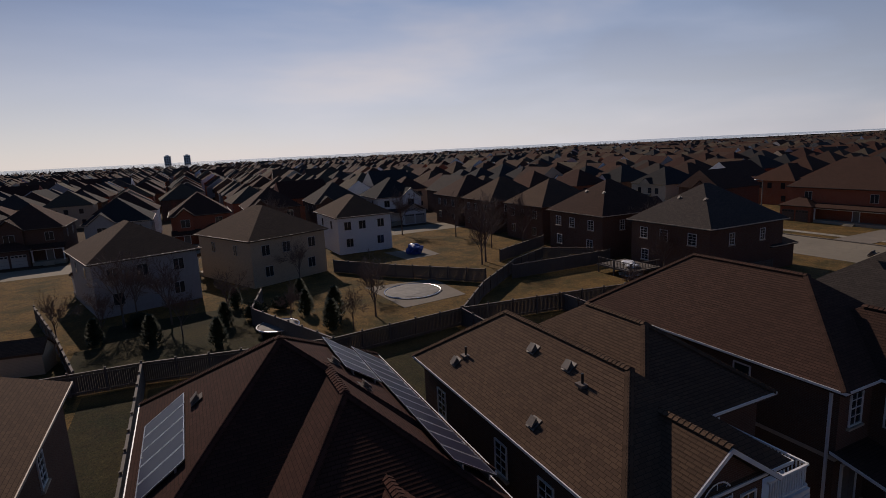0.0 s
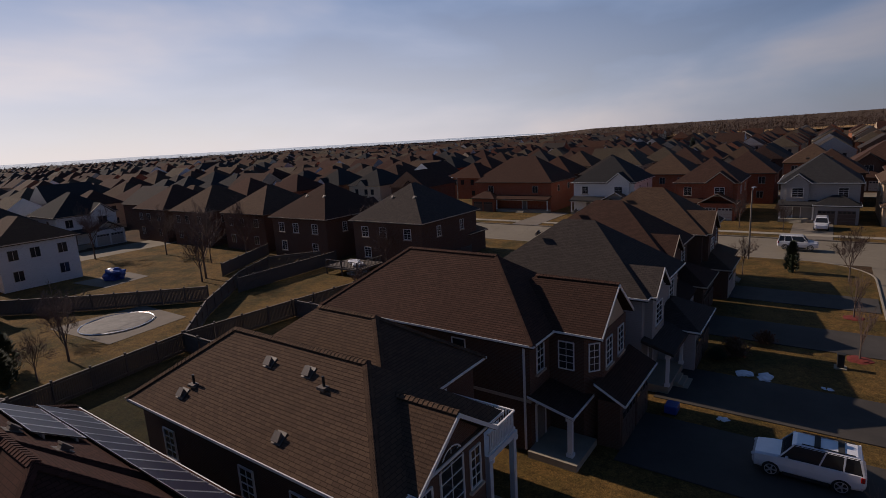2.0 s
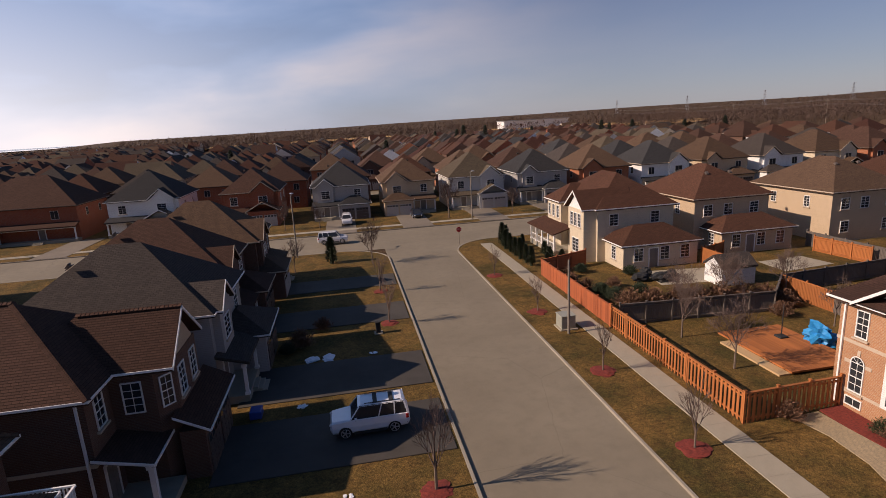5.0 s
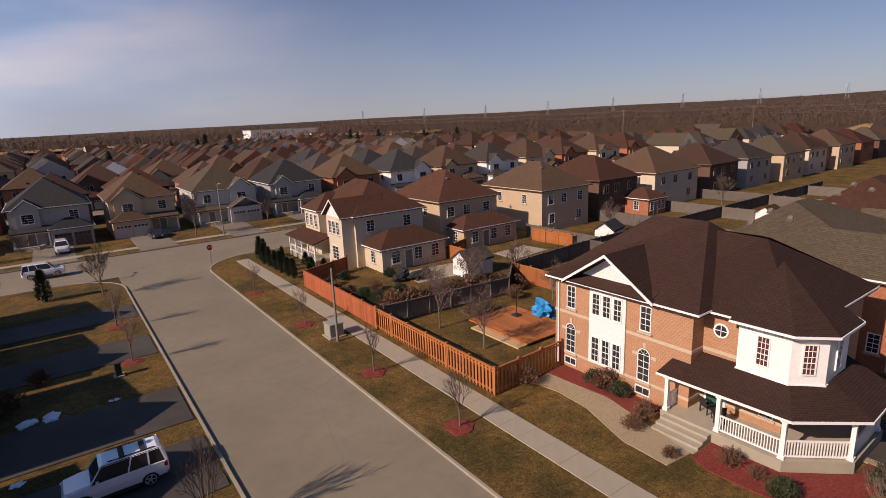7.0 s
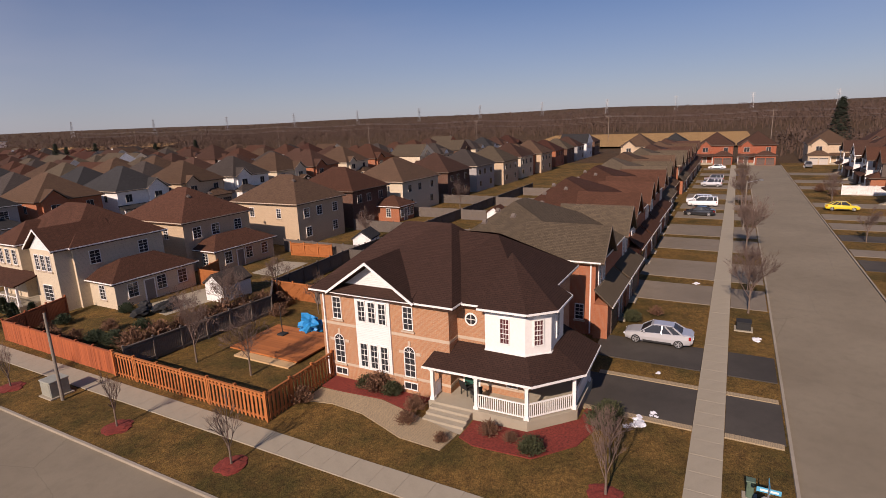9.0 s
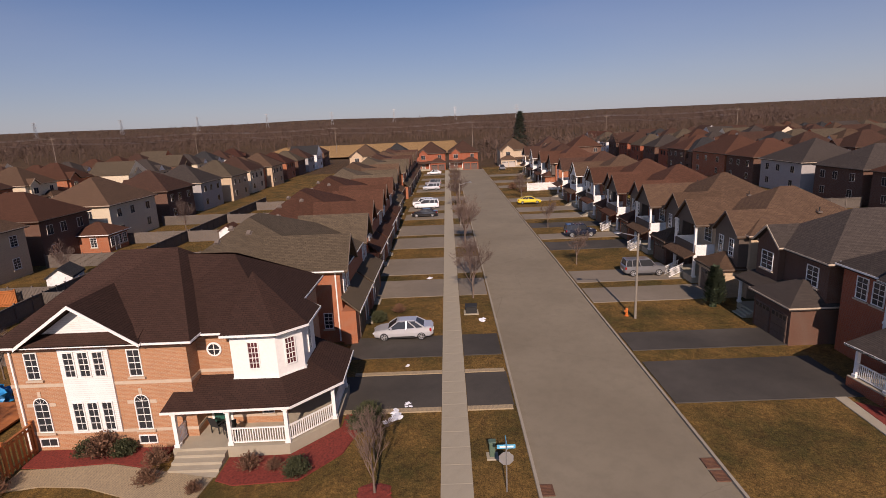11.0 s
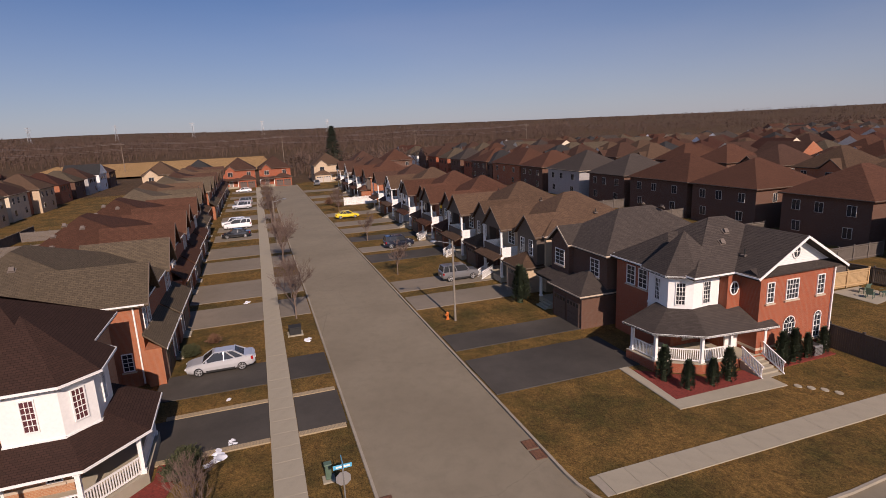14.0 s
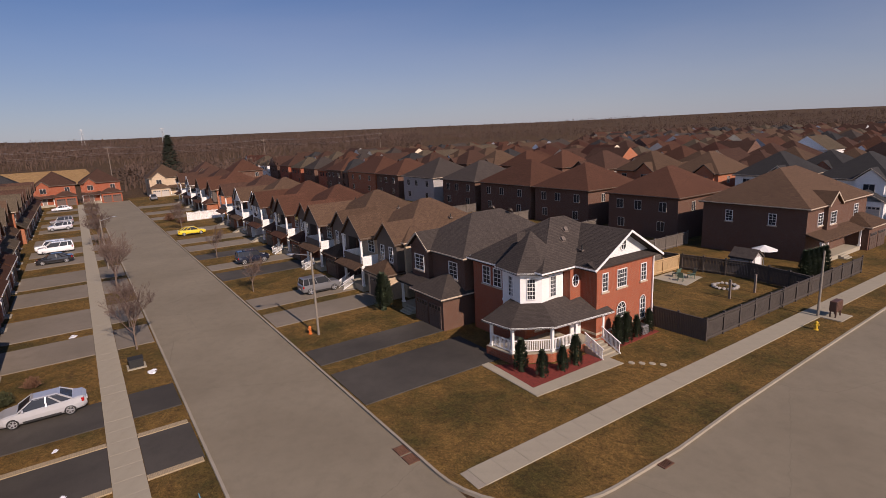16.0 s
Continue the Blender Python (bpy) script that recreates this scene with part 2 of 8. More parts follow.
M_GRASS = grass("dormant_lawn", (0.19, 0.115, 0.038), (0.08, 0.063, 0.021), (0.065, 0.037, 0.016))
M_FIELD = grass("winter_land", (0.1, 0.062, 0.034), (0.06, 0.042, 0.026), (0.075, 0.043, 0.026))
M_STRAW = grass("straw_field", (0.42, 0.27, 0.12), (0.36, 0.22, 0.1), (0.3, 0.18, 0.09))
M_STUBBLE = grass("stubble_field", (0.17, 0.1, 0.055), (0.12, 0.075, 0.045), (0.11, 0.065, 0.04))
M_MULCH = plain("red_mulch", (0.2, 0.03, 0.019), 0.95, vary=0.7, scale=9)
M_BARK = plain("bark", (0.17, 0.125, 0.095), 0.9, vary=0.4)
M_TWIG = plain("twigs", (0.15, 0.1, 0.08), 0.9, vary=0.4)
M_CEDAR = plain("cedar_foliage", (0.03, 0.045, 0.018), 0.8, vary=0.6, scale=4)
M_SPRUCE = plain("spruce_foliage", (0.025, 0.035, 0.018), 0.8, vary=0.6, scale=1)
M_SHRUB = plain("shrub_twigs", (0.16, 0.08, 0.045), 0.9, vary=0.5)
M_BOX = plain("boxwood", (0.05, 0.055, 0.02), 0.85, vary=0.5)
M_WOODS = plain("bare_woods", (0.1, 0.062, 0.046), 1.0, vary=0.5, scale=0.03)
M_FENCE = wood("orange_cedar", (0.46, 0.16, 0.04), (0.34, 0.105, 0.028))
M_FENCE_GREY = wood("weathered_boards", (0.17, 0.14, 0.115), (0.1, 0.082, 0.07))
M_FENCE_DARK = wood("dark_weathered_boards", (0.085, 0.068, 0.056), (0.05, 0.04, 0.034))
M_POLE_CONC = plain("pole_concrete", (0.22, 0.19, 0.155), 0.85, vary=0.25)
M_POLE = wood("utility_pole_wood", (0.24, 0.19, 0.15), (0.16, 0.125, 0.1))
M_SNOW = plain("old_snow", (0.82, 0.83, 0.86), 0.7, vary=0.1)
M_METAL = plain("grey_metal", (0.4, 0.4, 0.4), 0.4, 0.7)
M_GREENBOX = plain("utility_green", (0.09, 0.14, 0.1), 0.5)
M_RUBBER = plain("rubber", (0.02, 0.02, 0.02), 0.8)
M_SNAG = plain("stones", (0.35, 0.32, 0.29), 0.9)
gl, glt, glb = mat("window_glass", 0.06)
glb.inputs["Base Color"].default_value = (0.03, 0.032, 0.036, 1)
glb.inputs["IOR"].default_value = 1.5
M_GLASS = gl
M_GLASS_CUR = plain("curtained_glass", (0.1, 0.035, 0.04), 0.12, vary=0.3)
M_FENCE_RED = wood("red_cedar", (0.42, 0.11, 0.035), (0.3, 0.075, 0.026))
M_PAVER = brick("tan_pavers", (0.42, 0.32, 0.19), (0.34, 0.26, 0.16), (0.2, 0.16, 0.11))
M_STEP = wood("pale_timber", (0.5, 0.34, 0.17), (0.4, 0.26, 0.13))
M_TARP = plain("blue_tarp", (0.02, 0.28, 0.62), 0.4, vary=0.3)
M_TARP2 = plain("blue_plastic", (0.02, 0.07, 0.3), 0.4, vary=0.2)
M_COVER = plain("pool_cover_grey", (0.24, 0.22, 0.19), 0.8, vary=0.4, scale=1.5)
# lawn colours darkened to carry the shade of the back yards
M_SHADE_LAWN = grass("shade_lawn", (0.05, 0.042, 0.016), (0.026, 0.028, 0.011), (0.03, 0.02, 0.011))


# ---- mesh helpers ----
def uv_metric(bm):
    """Lay a map in metres on each face: across it, and up its slope."""
    lay = bm.loops.layers.uv.verify()
    up = Vector((0, 0, 1))
    bm.normal_update()
    for f in bm.faces:
        n = f.normal
        u = up.cross(n)
        u = Vector((1, 0, 0)) if u.length < 1e-3 else u.normalized()
        v = n.cross(u)
        for lp in f.loops:
            lp[lay].uv = (lp.vert.co.dot(u), lp.vert.co.dot(v))


def mesh_of(name, bm, material):
    uv_metric(bm)
    me = bpy.data.meshes.new(name)
    bm.to_mesh(me)
    bm.free()
    for m in material if isinstance(material, (list, tuple)) else [material]:
        me.materials.append(m)
    return me


def part(name, bm, material, parent=None, label="", place=None):
    me = bm if isinstance(bm, bpy.types.Mesh) else mesh_of(name, bm, material)
    ob = new(name, me)
    if parent:
        ob.parent = parent
    if place is not None:
        ob.matrix_local = place
    return tagged(ob, label)


def B():
    return bmesh.new()


def face(bm, pts, mi=0):
    f = bm.faces.new([bm.verts.new(p) for p in pts])
    f.material_index = mi
    return f


def box(bm, x0, x1, y0, y1, z0, z1, mi=0):
    v = [bm.verts.new((x, y, z)) for z in (z0, z1) for y in (y0, y1) for x in (x0, x1)]
    for q in ((0, 2, 3, 1), (4, 5, 7, 6), (0, 1, 5, 4), (2, 6, 7, 3), (0, 4, 6, 2), (1, 3, 7, 5)):
        bm.faces.new([v[i] for i in q]).material_index = mi
    return bm


def bevelled(bm, r=0.02, seg=1):
    bmesh.ops.bevel(bm, geom=bm.edges[:], offset=r, segments=seg, affect="EDGES", profile=0.5)
    return bm


def slab(bm, pts, thick, mi=0):
    """A plate below the polygon pts."""
    top = [bm.verts.new(p) for p in pts]
    low = [bm.verts.new(Vector(p) - Vector((0, 0, thick))) for p in pts]
    n = len(pts)
    fs = [bm.faces.new(top), bm.faces.new(low[::-1])]
    fs += [bm.faces.new((top[(i + 1) % n], top[i], low[i], low[(i + 1) % n])) for i in range(n)]
    for f in fs:
        f.material_index = mi
    bmesh.ops.recalc_face_normals(bm, faces=fs)
    return bm


def tube(bm, p, q, r0, r1, n=6, mi=0, caps=True):
    p, q = Vector(p), Vector(q)
    d = (q - p).normalized()
    a = d.orthogonal().normalized()
    b = d.cross(a)
    rings = []
    for c, r in ((p, r0), (q, r1)):
        rings.append([bm.verts.new(c + (a * math.cos(t) + b * math.sin(t)) * r) for t in (2 * math.pi * i / n for i in range(n))])
    for i in range(n):
        bm.faces.new((rings[0][i], rings[0][(i + 1) % n], rings[1][(i + 1) % n], rings[1][i])).material_index = mi
    if caps:
        bm.faces.new(rings[0][::-1]).material_index = mi
        bm.faces.new(rings[1]).material_index = mi
    return bm


def blob(bm, c, r, squash=1.0, rough=0.25, sub=2, mi=0):
    g = bmesh.ops.create_icosphere(bm, subdivisions=sub, radius=1.0)
    off = Vector((random.random() * 50, random.random() * 50, 0))
    for v in g["verts"]:
        k = 1 + rough * noise.noise(v.co * 2.3 + off) * 1.6
        v.co = Vector(c) + Vector((v.co.x * r, v.co.y * r, v.co.z * r * squash)) * k
    return bm


def thing(name, place, label, category, group="", kind=""):
    e = new(name)
    e.matrix_world = place
    return tagged(e, label, category, group, kind)


def shingle_courses(bm, pts, row=0.145, lip=0.014):
    """Lapped courses over a roof plane: each strip is raised at its lower edge."""
    pts = [Vector(p) for p in pts]
    n = (pts[1] - pts[0]).cross(pts[2] - pts[0]).normalized()
    if n.z < 0:
        n = -n
    u = Vector((0, 0, 1)).cross(n).normalized()
    v = n.cross(u)
    o = pts[0]
    uv = [((p - o).dot(u), (p - o).dot(v)) for p in pts]
    v0, v1 = min(q[1] for q in uv), max(q[1] for q in uv)

    def span(t):
        xs = []
        for (a, b), (c, d) in zip(uv, uv[1:] + uv[:1]):
            if abs(d - b) < 1e-6:
                if abs(t - b) < 1e-4:
                    xs += [a, c]
            elif min(b, d) - 1e-5 <= t <= max(b, d) + 1e-5:
                xs.append(a + (c - a) * (t - b) / (d - b))
        return (min(xs), max(xs)) if xs else None
    k = 0
    while v0 + k * row < v1 - 0.02:
        ta, tb = v0 + k * row, min(v0 + (k + 1) * row, v1 - 0.003)
        s, e = span(ta + 0.001), span(tb)
        k += 1
        if not s or not e:
            continue
        P = lambda a, t, hgt: o + u * a + v * t + n * hgt
        face(bm, [P(s[0], ta, lip), P(s[1], ta, lip), P(e[1], tb, 0.004), P(e[0], tb, 0.004)])
        face(bm, [P(s[0], ta, 0.0), P(s[1], ta, 0.0), P(s[1], ta, lip), P(s[0], ta, lip)])


# ---- the parts of a house: front to -y, origin on the ground at the middle of its front ----
def roof(h, x0, x1, y0, y1, z, pitch, m, gables="", along="", label="", trim=True, ridge=None, name="roof", thick=0.2, courses=False, edge=None):
    """A hipped roof over the eaves rectangle; the sides named in gables (l r f b) end in a gable. Returns the ridge."""
    lx, ly = x1 - x0, y1 - y0
    along = along or ("x" if lx >= ly else "y")
    if ridge:
        a, b = Vector(ridge[0]), Vector(ridge[1])
    elif along == "x":
        k = ly / 2
        zt, ym = z + k * pitch, (y0 + y1) / 2
        a = Vector((x0 if "l" in gables else x0 + min(k, lx / 2), ym, zt))
        b = Vector((x1 if "r" in gables else x1 - min(k, lx / 2), ym, zt))
    else:
        k = lx / 2
        zt, xm = z + k * pitch, (x0 + x1) / 2
        a = Vector((xm, y0 if "f" in gables else y0 + min(k, ly / 2), zt))
        b = Vector((xm, y1 if "b" in gables else y1 - min(k, ly / 2), zt))
    c = [Vector((x0, y0, z)), Vector((x1, y0, z)), Vector((x1, y1, z)), Vector((x0, y1, z))]
    bm, lay_ = B(), B()
    if along == "x":
        planes = [("f", [c[0], c[1], b, a]), ("b", [c[2], c[3], a, b]), ("l", [c[3], c[0], a]), ("r", [c[1], c[2], b])]
    else:
        planes = [("l", [c[3], c[0], a, b]), ("r", [c[1], c[2], b, a]), ("f", [c[0], c[1], a]), ("b", [c[2], c[3], b])]
    for side, pts in planes:
        if side in gables and len(pts) == 3:
            continue
        if (a - b).length < 0.02 and len(pts) == 4:
            pts = pts[:3]
        slab(bm, pts, thick)
        if courses:
            shingle_courses(lay_, pts)
    bmesh.ops.remove_doubles(bm, verts=bm.verts[:], dist=0.002)
    r = part(name, bm, m, h, label)
    if courses:
        tagged(part("shingle_layer", lay_, m, h), "", "", "", "stuff")
    else:
        lay_.free()
    if trim:
        t = B()
        w = 0.05
        edges = {"f": (x0, x1, y0 - w, y0), "b": (x0, x1, y1, y1 + w), "l": (x0 - w, x0, y0 - w, y1 + w), "r": (x1, x1 + w, y0 - w, y1 + w)}
        for side, e in edges.items():
            if side not in gables:
                box(t, *e, z - 0.1, z + 0.01)
        for side in gables:
            p0, p1, top = {"f": (c[0], c[1], a), "b": (c[2], c[3], b), "l": (c[3], c[0], a), "r": (c[1], c[2], b)}[side]
            o = {"f": (0, -w, 0), "b": (0, w, 0), "l": (-w, 0, 0), "r": (w, 0, 0)}[side]
            for p in (p0, p1):
                q = [p, top, top - Vector((0, 0, 0.18)), p - Vector((0, 0, 0.18))]
                vs = [[t.verts.new(v + Vector(o) * s) for v in q] for s in (0.0, 1.0)]
                fs = [t.faces.new(vs[0]), t.faces.new(vs[1][::-1])] + [t.faces.new((vs[0][i], vs[0][i - 1], vs[1][i - 1], vs[1][i])) for i in range(4)]
                bmesh.ops.recalc_face_normals(t, faces=fs)
        part("gutter", t, edge or M_TRIM, h)
    return a, b


def gable_wall(h, side, a, b, at, z, top, m, name="gable", inset=0.0, thick=0.15):
    """A triangle of wall under a gable: from a to b along the wall, at the given depth."""
    bm = B()
    mid = (a + b) / 2
    tri = [(a, z), (b, z), (mid, top)]
    def put(u, w, s):
        d = at + s * thick
        return (u, d, w) if side in "fb" else (d, u, w)
    f0 = [bm.verts.new(put(u, w, 0)) for u, w in tri]
    f1 = [bm.verts.new(put(u, w, 1)) for u, w in tri]
    fs = [bm.faces.new(f0), bm.faces.new(f1[::-1])] + [bm.faces.new((f0[i], f0[i - 1], f1[i - 1], f1[i])) for i in range(3)]
    bmesh.ops.recalc_face_normals(bm, faces=fs)
    return part(name, bm, m, h)


CACHE = {}


def cached(key, make):
    if key not in CACHE:
        CACHE[key] = make()
    return CACHE[key]


def pane_mesh(w, h, arch=False, m=None):
    def make():
        bm = B()
        if not arch:
            box(bm, -w / 2, w / 2, -0.02, 0.03, -h / 2, h / 2)
        else:
            pts = [(-w / 2, -h / 2), (w / 2, -h / 2)] + [(w / 2 * math.cos(t), h / 2 - w / 2 + w / 2 * math.sin(t)) for t in (math.pi * i / 10 for i in range(11))]
            for y in (-0.02,):
                face(bm, [(x, y, z) for x, z in pts])
        return mesh_of("pane", bm, m or M_GLASS)
    return cached(("pane", w, h, arch, (m or M_GLASS).name), make)


def frame_mesh(w, h, nx, nz, arch=False, m=None):
    def make():
        bm = B()
        f, k = 0.06, 0.026
        top = h / 2 - (w / 2 if arch else 0)
        for s in (-1, 1):
            box(bm, min(s * w / 2, s * (w / 2 + f)), max(s * w / 2, s * (w / 2 + f)), -0.07, 0.02, -h / 2 - f, top + (0 if arch else f))
        box(bm, -w / 2, w / 2, -0.07, 0.02, -h / 2 - f, -h / 2)
        if not arch:
            box(bm, -w / 2, w / 2, -0.07, 0.02, h / 2, h / 2 + f)
        else:
            n = 10
            for i in range(n):
                q = []
                for t in (math.pi * i / n, math.pi * (i + 1) / n):
                    q.append([(r * math.cos(t), top + r * math.sin(t)) for r in (w / 2, w / 2 + f)])
                for y in (-0.07,):
                    face(bm, [(q[0][0][0], y, q[0][0][1]), (q[0][1][0], y, q[0][1][1]), (q[1][1][0], y, q[1][1][1]), (q[1][0][0], y, q[1][0][1])])
            for t in (math.pi / 4, math.pi / 2, 3 * math.pi / 4):
                tube(bm, (0, -0.04, top), (w / 2 * math.cos(t), -0.04, top + w / 2 * math.sin(t)), k / 2, k / 2, 4)
            box(bm, -w / 2, w / 2, -0.05, 0, top - k / 2, top + k / 2)
        for i in range(1, nx):
            x = -w / 2 + w * i / nx
            box(bm, x - k / 2, x + k / 2, -0.045, 0, -h / 2, top)
        for i in range(1, nz):
            z = -h / 2 + (top + h / 2) * i / nz
            t = k * (1.6 if nz > 2 and i == nz // 2 else 1)
            box(bm, -w / 2, w / 2, -0.05, 0, z - t / 2, z + t / 2)
        return mesh_of("frame", bm, m or M_TRIM)
    return cached(("frame", w, h, nx, nz, arch), make)


def sill_mesh(w):
    def make():
        return mesh_of("sill", box(B(), -w / 2 - 0.16, w / 2 + 0.16, -0.14, 0.02, -0.1, 0.0), M_STONE)
    return cached(("sill", w), make)


TURN = {"f": 0, "b": 180, "l": -90, "r": 90}


def window(h, side, u, z, d, w=1.0, ht=1.4, nx=2, nz=4, arch=False, sill=True, glass=None, turn=None, at=None):
    """A window in the wall on one side of the house, u along that wall, its middle at z, the wall at depth d."""
    x, y = (u, d) if side in "fb" else (d, u)
    m = pose(x, y, z, 0, 0, TURN[side]) if at is None else at
    o = part("window", pane_mesh(w, ht, arch, glass), None, h, place=m)
    part("frame", frame_mesh(w, ht, nx, nz, arch), None, o)
    if sill:
        part("sill", sill_mesh(w), None, o, place=pose(0, 0, -ht / 2 - 0.09))
    return o


def small_window(h, side, u, z, d, w=1.0, ht=1.4):
    """A far window: its pane and its frame."""
    def make():
        bm = B()
        f = 0.055
        xs = (-w / 2 - f, -w / 2, -0.03, 0.03, w / 2, w / 2 + f)
        zs = (-ht / 2 - f, -ht / 2, ht / 2, ht / 2 + f)
        v = [[bm.verts.new((x, -0.06, z)) for x in xs] for z in zs]
        for j in range(3):
            for i in range(5):
                bm.faces.new((v[j][i], v[j][i + 1], v[j + 1][i + 1], v[j + 1][i])).material_index = 0 if j == 1 and i in (1, 3) else 1
        rim = [v[0][i] for i in range(6)] + [v[1][5], v[2][5]] + [v[3][i] for i in range(5, -1, -1)] + [v[2][0], v[1][0]]
        back = [bm.verts.new((p.co.x, 0.02, p.co.z)) for p in rim]
        for i in range(len(rim)):
            bm.faces.new((rim[i - 1], back[i - 1], back[i], rim[i])).material_index = 1
        return mesh_of("window", bm, [M_GLASS, M_VINYL])
    x, y = (u, d) if side in "fb" else (d, u)
    return part("window", cached(("small", w, ht), make), None, h, place=pose(x, y, z, 0, 0, TURN[side]))


def door(h, side, u, d, z=0.5, w=1.0, ht=2.1, m=None):
    def make():
        bm = box(B(), -w / 2, w / 2, -0.05, 0.02, 0, ht)
        for s in (0.15, 1.15):
            for x in (-w / 2 + 0.12, 0.06):
                box(bm, x, x + w / 2 - 0.18, -0.07, -0.05, s, s + 0.8)
        return mesh_of("door", bm, m or M_DOOR)
    x, y = (u, d) if side in "fb" else (d, u)
    o = part("door", cached(("door", w, ht, (m or M_DOOR).name), make), None, h, place=pose(x, y, z, 0, 0, TURN[side]))
    def fr():
        bm = B()
        for a, b in ((-w / 2 - 0.12, -w / 2), (w / 2, w / 2 + 0.12)):
            box(bm, a, b, -0.08, 0.02, 0, ht + 0.12)
        box(bm, -w / 2, w / 2, -0.08, 0.02, ht, ht + 0.12)
        return mesh_of("frame", bm, M_TRIM)
    part("frame", cached(("dframe", w, ht), fr), None, o)
    return o


def garage_door(h, u, d, w=2.6, ht=2.2, m=None, side="f", glass=True):
    def make():
        bm = B()
        n = 4
        for i in range(n):
            box(bm, -w / 2, w / 2, -0.06, 0.02, i * ht / n + 0.012, (i + 1) * ht / n - 0.012)
            for k in range(4):
                if i < 3 or not glass:
                    x = -w / 2 + (k + 0.12) * w / 4
                    box(bm, x, x + w / 4 * 0.76, -0.08, -0.06, i * ht / n + 0.1, (i + 1) * ht / n - 0.1)
                else:
                    x = -w / 2 + (k + 0.15) * w / 4
                    box(bm, x, x + w / 4 * 0.7, -0.075, -0.06, i * ht / n + 0.12, (i + 1) * ht / n - 0.12, 1)
        return mesh_of("garage_door", bm, [m or M_GARAGE, M_GLASS])
    x, y = (u, d) if side in "fb" else (d, u)
    return part("garage_door", cached(("gar", w, ht, (m or M_GARAGE).name, glass), make), None, h, place=pose(x, y, 0.05, 0, 0, TURN[side]))


def walls(h, x0, x1, y0, y1, z1, m, z0=-0.3, name="wall", label="", band=None):
    w = part(name, box(B(), x0, x1, y0, y1, z0, z1), m, h, label)
    if band:
        e = 0.03
        for zb in band:
            part("string_course", box(B(), x0 - e, x1 + e, y0 - e, y1 + e, zb - 0.09, zb + 0.09), M_STONE, h)
    return w


def vent(h, x, y, z, slope_dir=(0, -1), pitch=0.7):
    """A square roof vent with a hood, on a slope that falls towards slope_dir."""
    def make():
        bm = box(B(), -0.25, 0.25, -0.25, 0.25, 0.0, 0.02)
        box(bm, -0.13, 0.13, -0.13, 0.13, 0.02, 0.12)
        slab(bm, [(-0.19, -0.2, 0.13), (0.19, -0.2, 0.13), (0.16, 0.16, 0.22), (-0.16, 0.16, 0.22)], 0.06)
        return mesh_of("roof_vent", bm, M_VENT)
    a = math.degrees(math.atan2(slope_dir[0], -slope_dir[1]))
    m = pose(x, y, z, 0, 0, a) @ pose(0, 0, 0, math.degrees(math.atan(pitch)), 0, 0)
    return part("roof_vent", cached("vent", make), None, h, place=m)


def stack(h, x, y, z, ht=0.45):
    def make():
        bm = tube(B(), (0, 0, -0.2), (0, 0, ht), 0.055, 0.055, 8)
        return mesh_of("vent_pipe", bm, M_PIPE)
    o = part("vent_pipe", cached(("stack", ht), make), None, h, place=pose(x, y, z))
    part("flashing", cached("flash", lambda: mesh_of("flashing", box(B(), -0.2, 0.2, -0.2, 0.2, -0.05, 0.06), M_VENT)), None, o)
    return o


def post_mesh(ht, r=0.1):
    def make():
        bm = box(B(), -r, r, -r, r, 0, ht)
        box(bm, -r * 1.5, r * 1.5, -r * 1.5, r * 1.5, 0, 0.18)
        box(bm, -r * 1.5, r * 1.5, -r * 1.5, r * 1.5, ht - 0.2, ht)
        return mesh_of("post", bm, M_TRIM)
    return cached(("post", ht, r), make)


def railing(h, p, q, ht=0.9, m=None, name="railing", gap=0.13):
    """A rail with balusters from p to q, each baluster a piece of its own."""
    m = m or M_TRIM
    p, q = Vector(p), Vector(q)
    d = q - p
    n = max(2, int(d.length / gap))
    a = math.degrees(math.atan2(d.y, d.x))
    L = d.xy.length
    rise = d.z
    bm = B()
    for z in (0.1, ht):
        slab(bm, [(0, -0.04, z + 0.05), (L, -0.04, z + 0.05 + rise), (L, 0.04, z + 0.05 + rise), (0, 0.04, z + 0.05)], 0.07)
    r = part(name, bm, m, h, place=pose(p.x, p.y, p.z, 0, 0, a))
    bal = cached(("bal", ht, m.name), lambda: mesh_of("baluster", box(B(), -0.022, 0.022, -0.022, 0.022, 0.1, ht), m))
    for i in range(1, n):
        part("baluster", bal, None, r, place=pose(L * i / n, 0, rise * i / n))
    return r


def steps(h, x0, x1, y1, z, n=4, run=0.3, m=None, name="steps"):
    """Steps that fall from the edge y1 towards -y."""
    bm = B()
    for i in range(n):
        top = z * (n - i) / (n + 1)
        box(bm, x0, x1, y1 - run * (i + 1), y1 - run * i, -0.2, top)
    return part(name, bm, m or M_CONC, h)


def downpipe(h, x, y, z0, z1):
    bm = box(B(), x - 0.05, x + 0.05, y - 0.05, y + 0.05, z0, z1)
    return part("downpipe", bm, M_TRIM, h)


# ---- ground, roads, kerbs, pavements ----
def flat(name, x0, x1, y0, y1, z, m, label, category, kind="structure", low=0.3):
    return tagged(part(name, box(B(), x0, x1, y0, y1, z - low, z), m), label, category, "", kind)


KA0, KA1 = 4.7, 14.2      # kerbs of the street that runs along +y
KB1, KB0 = -3.55, -12.9   # kerbs of the street that runs along +x
KC0, KC1 = 75.0, 88.8     # kerbs of the cross street



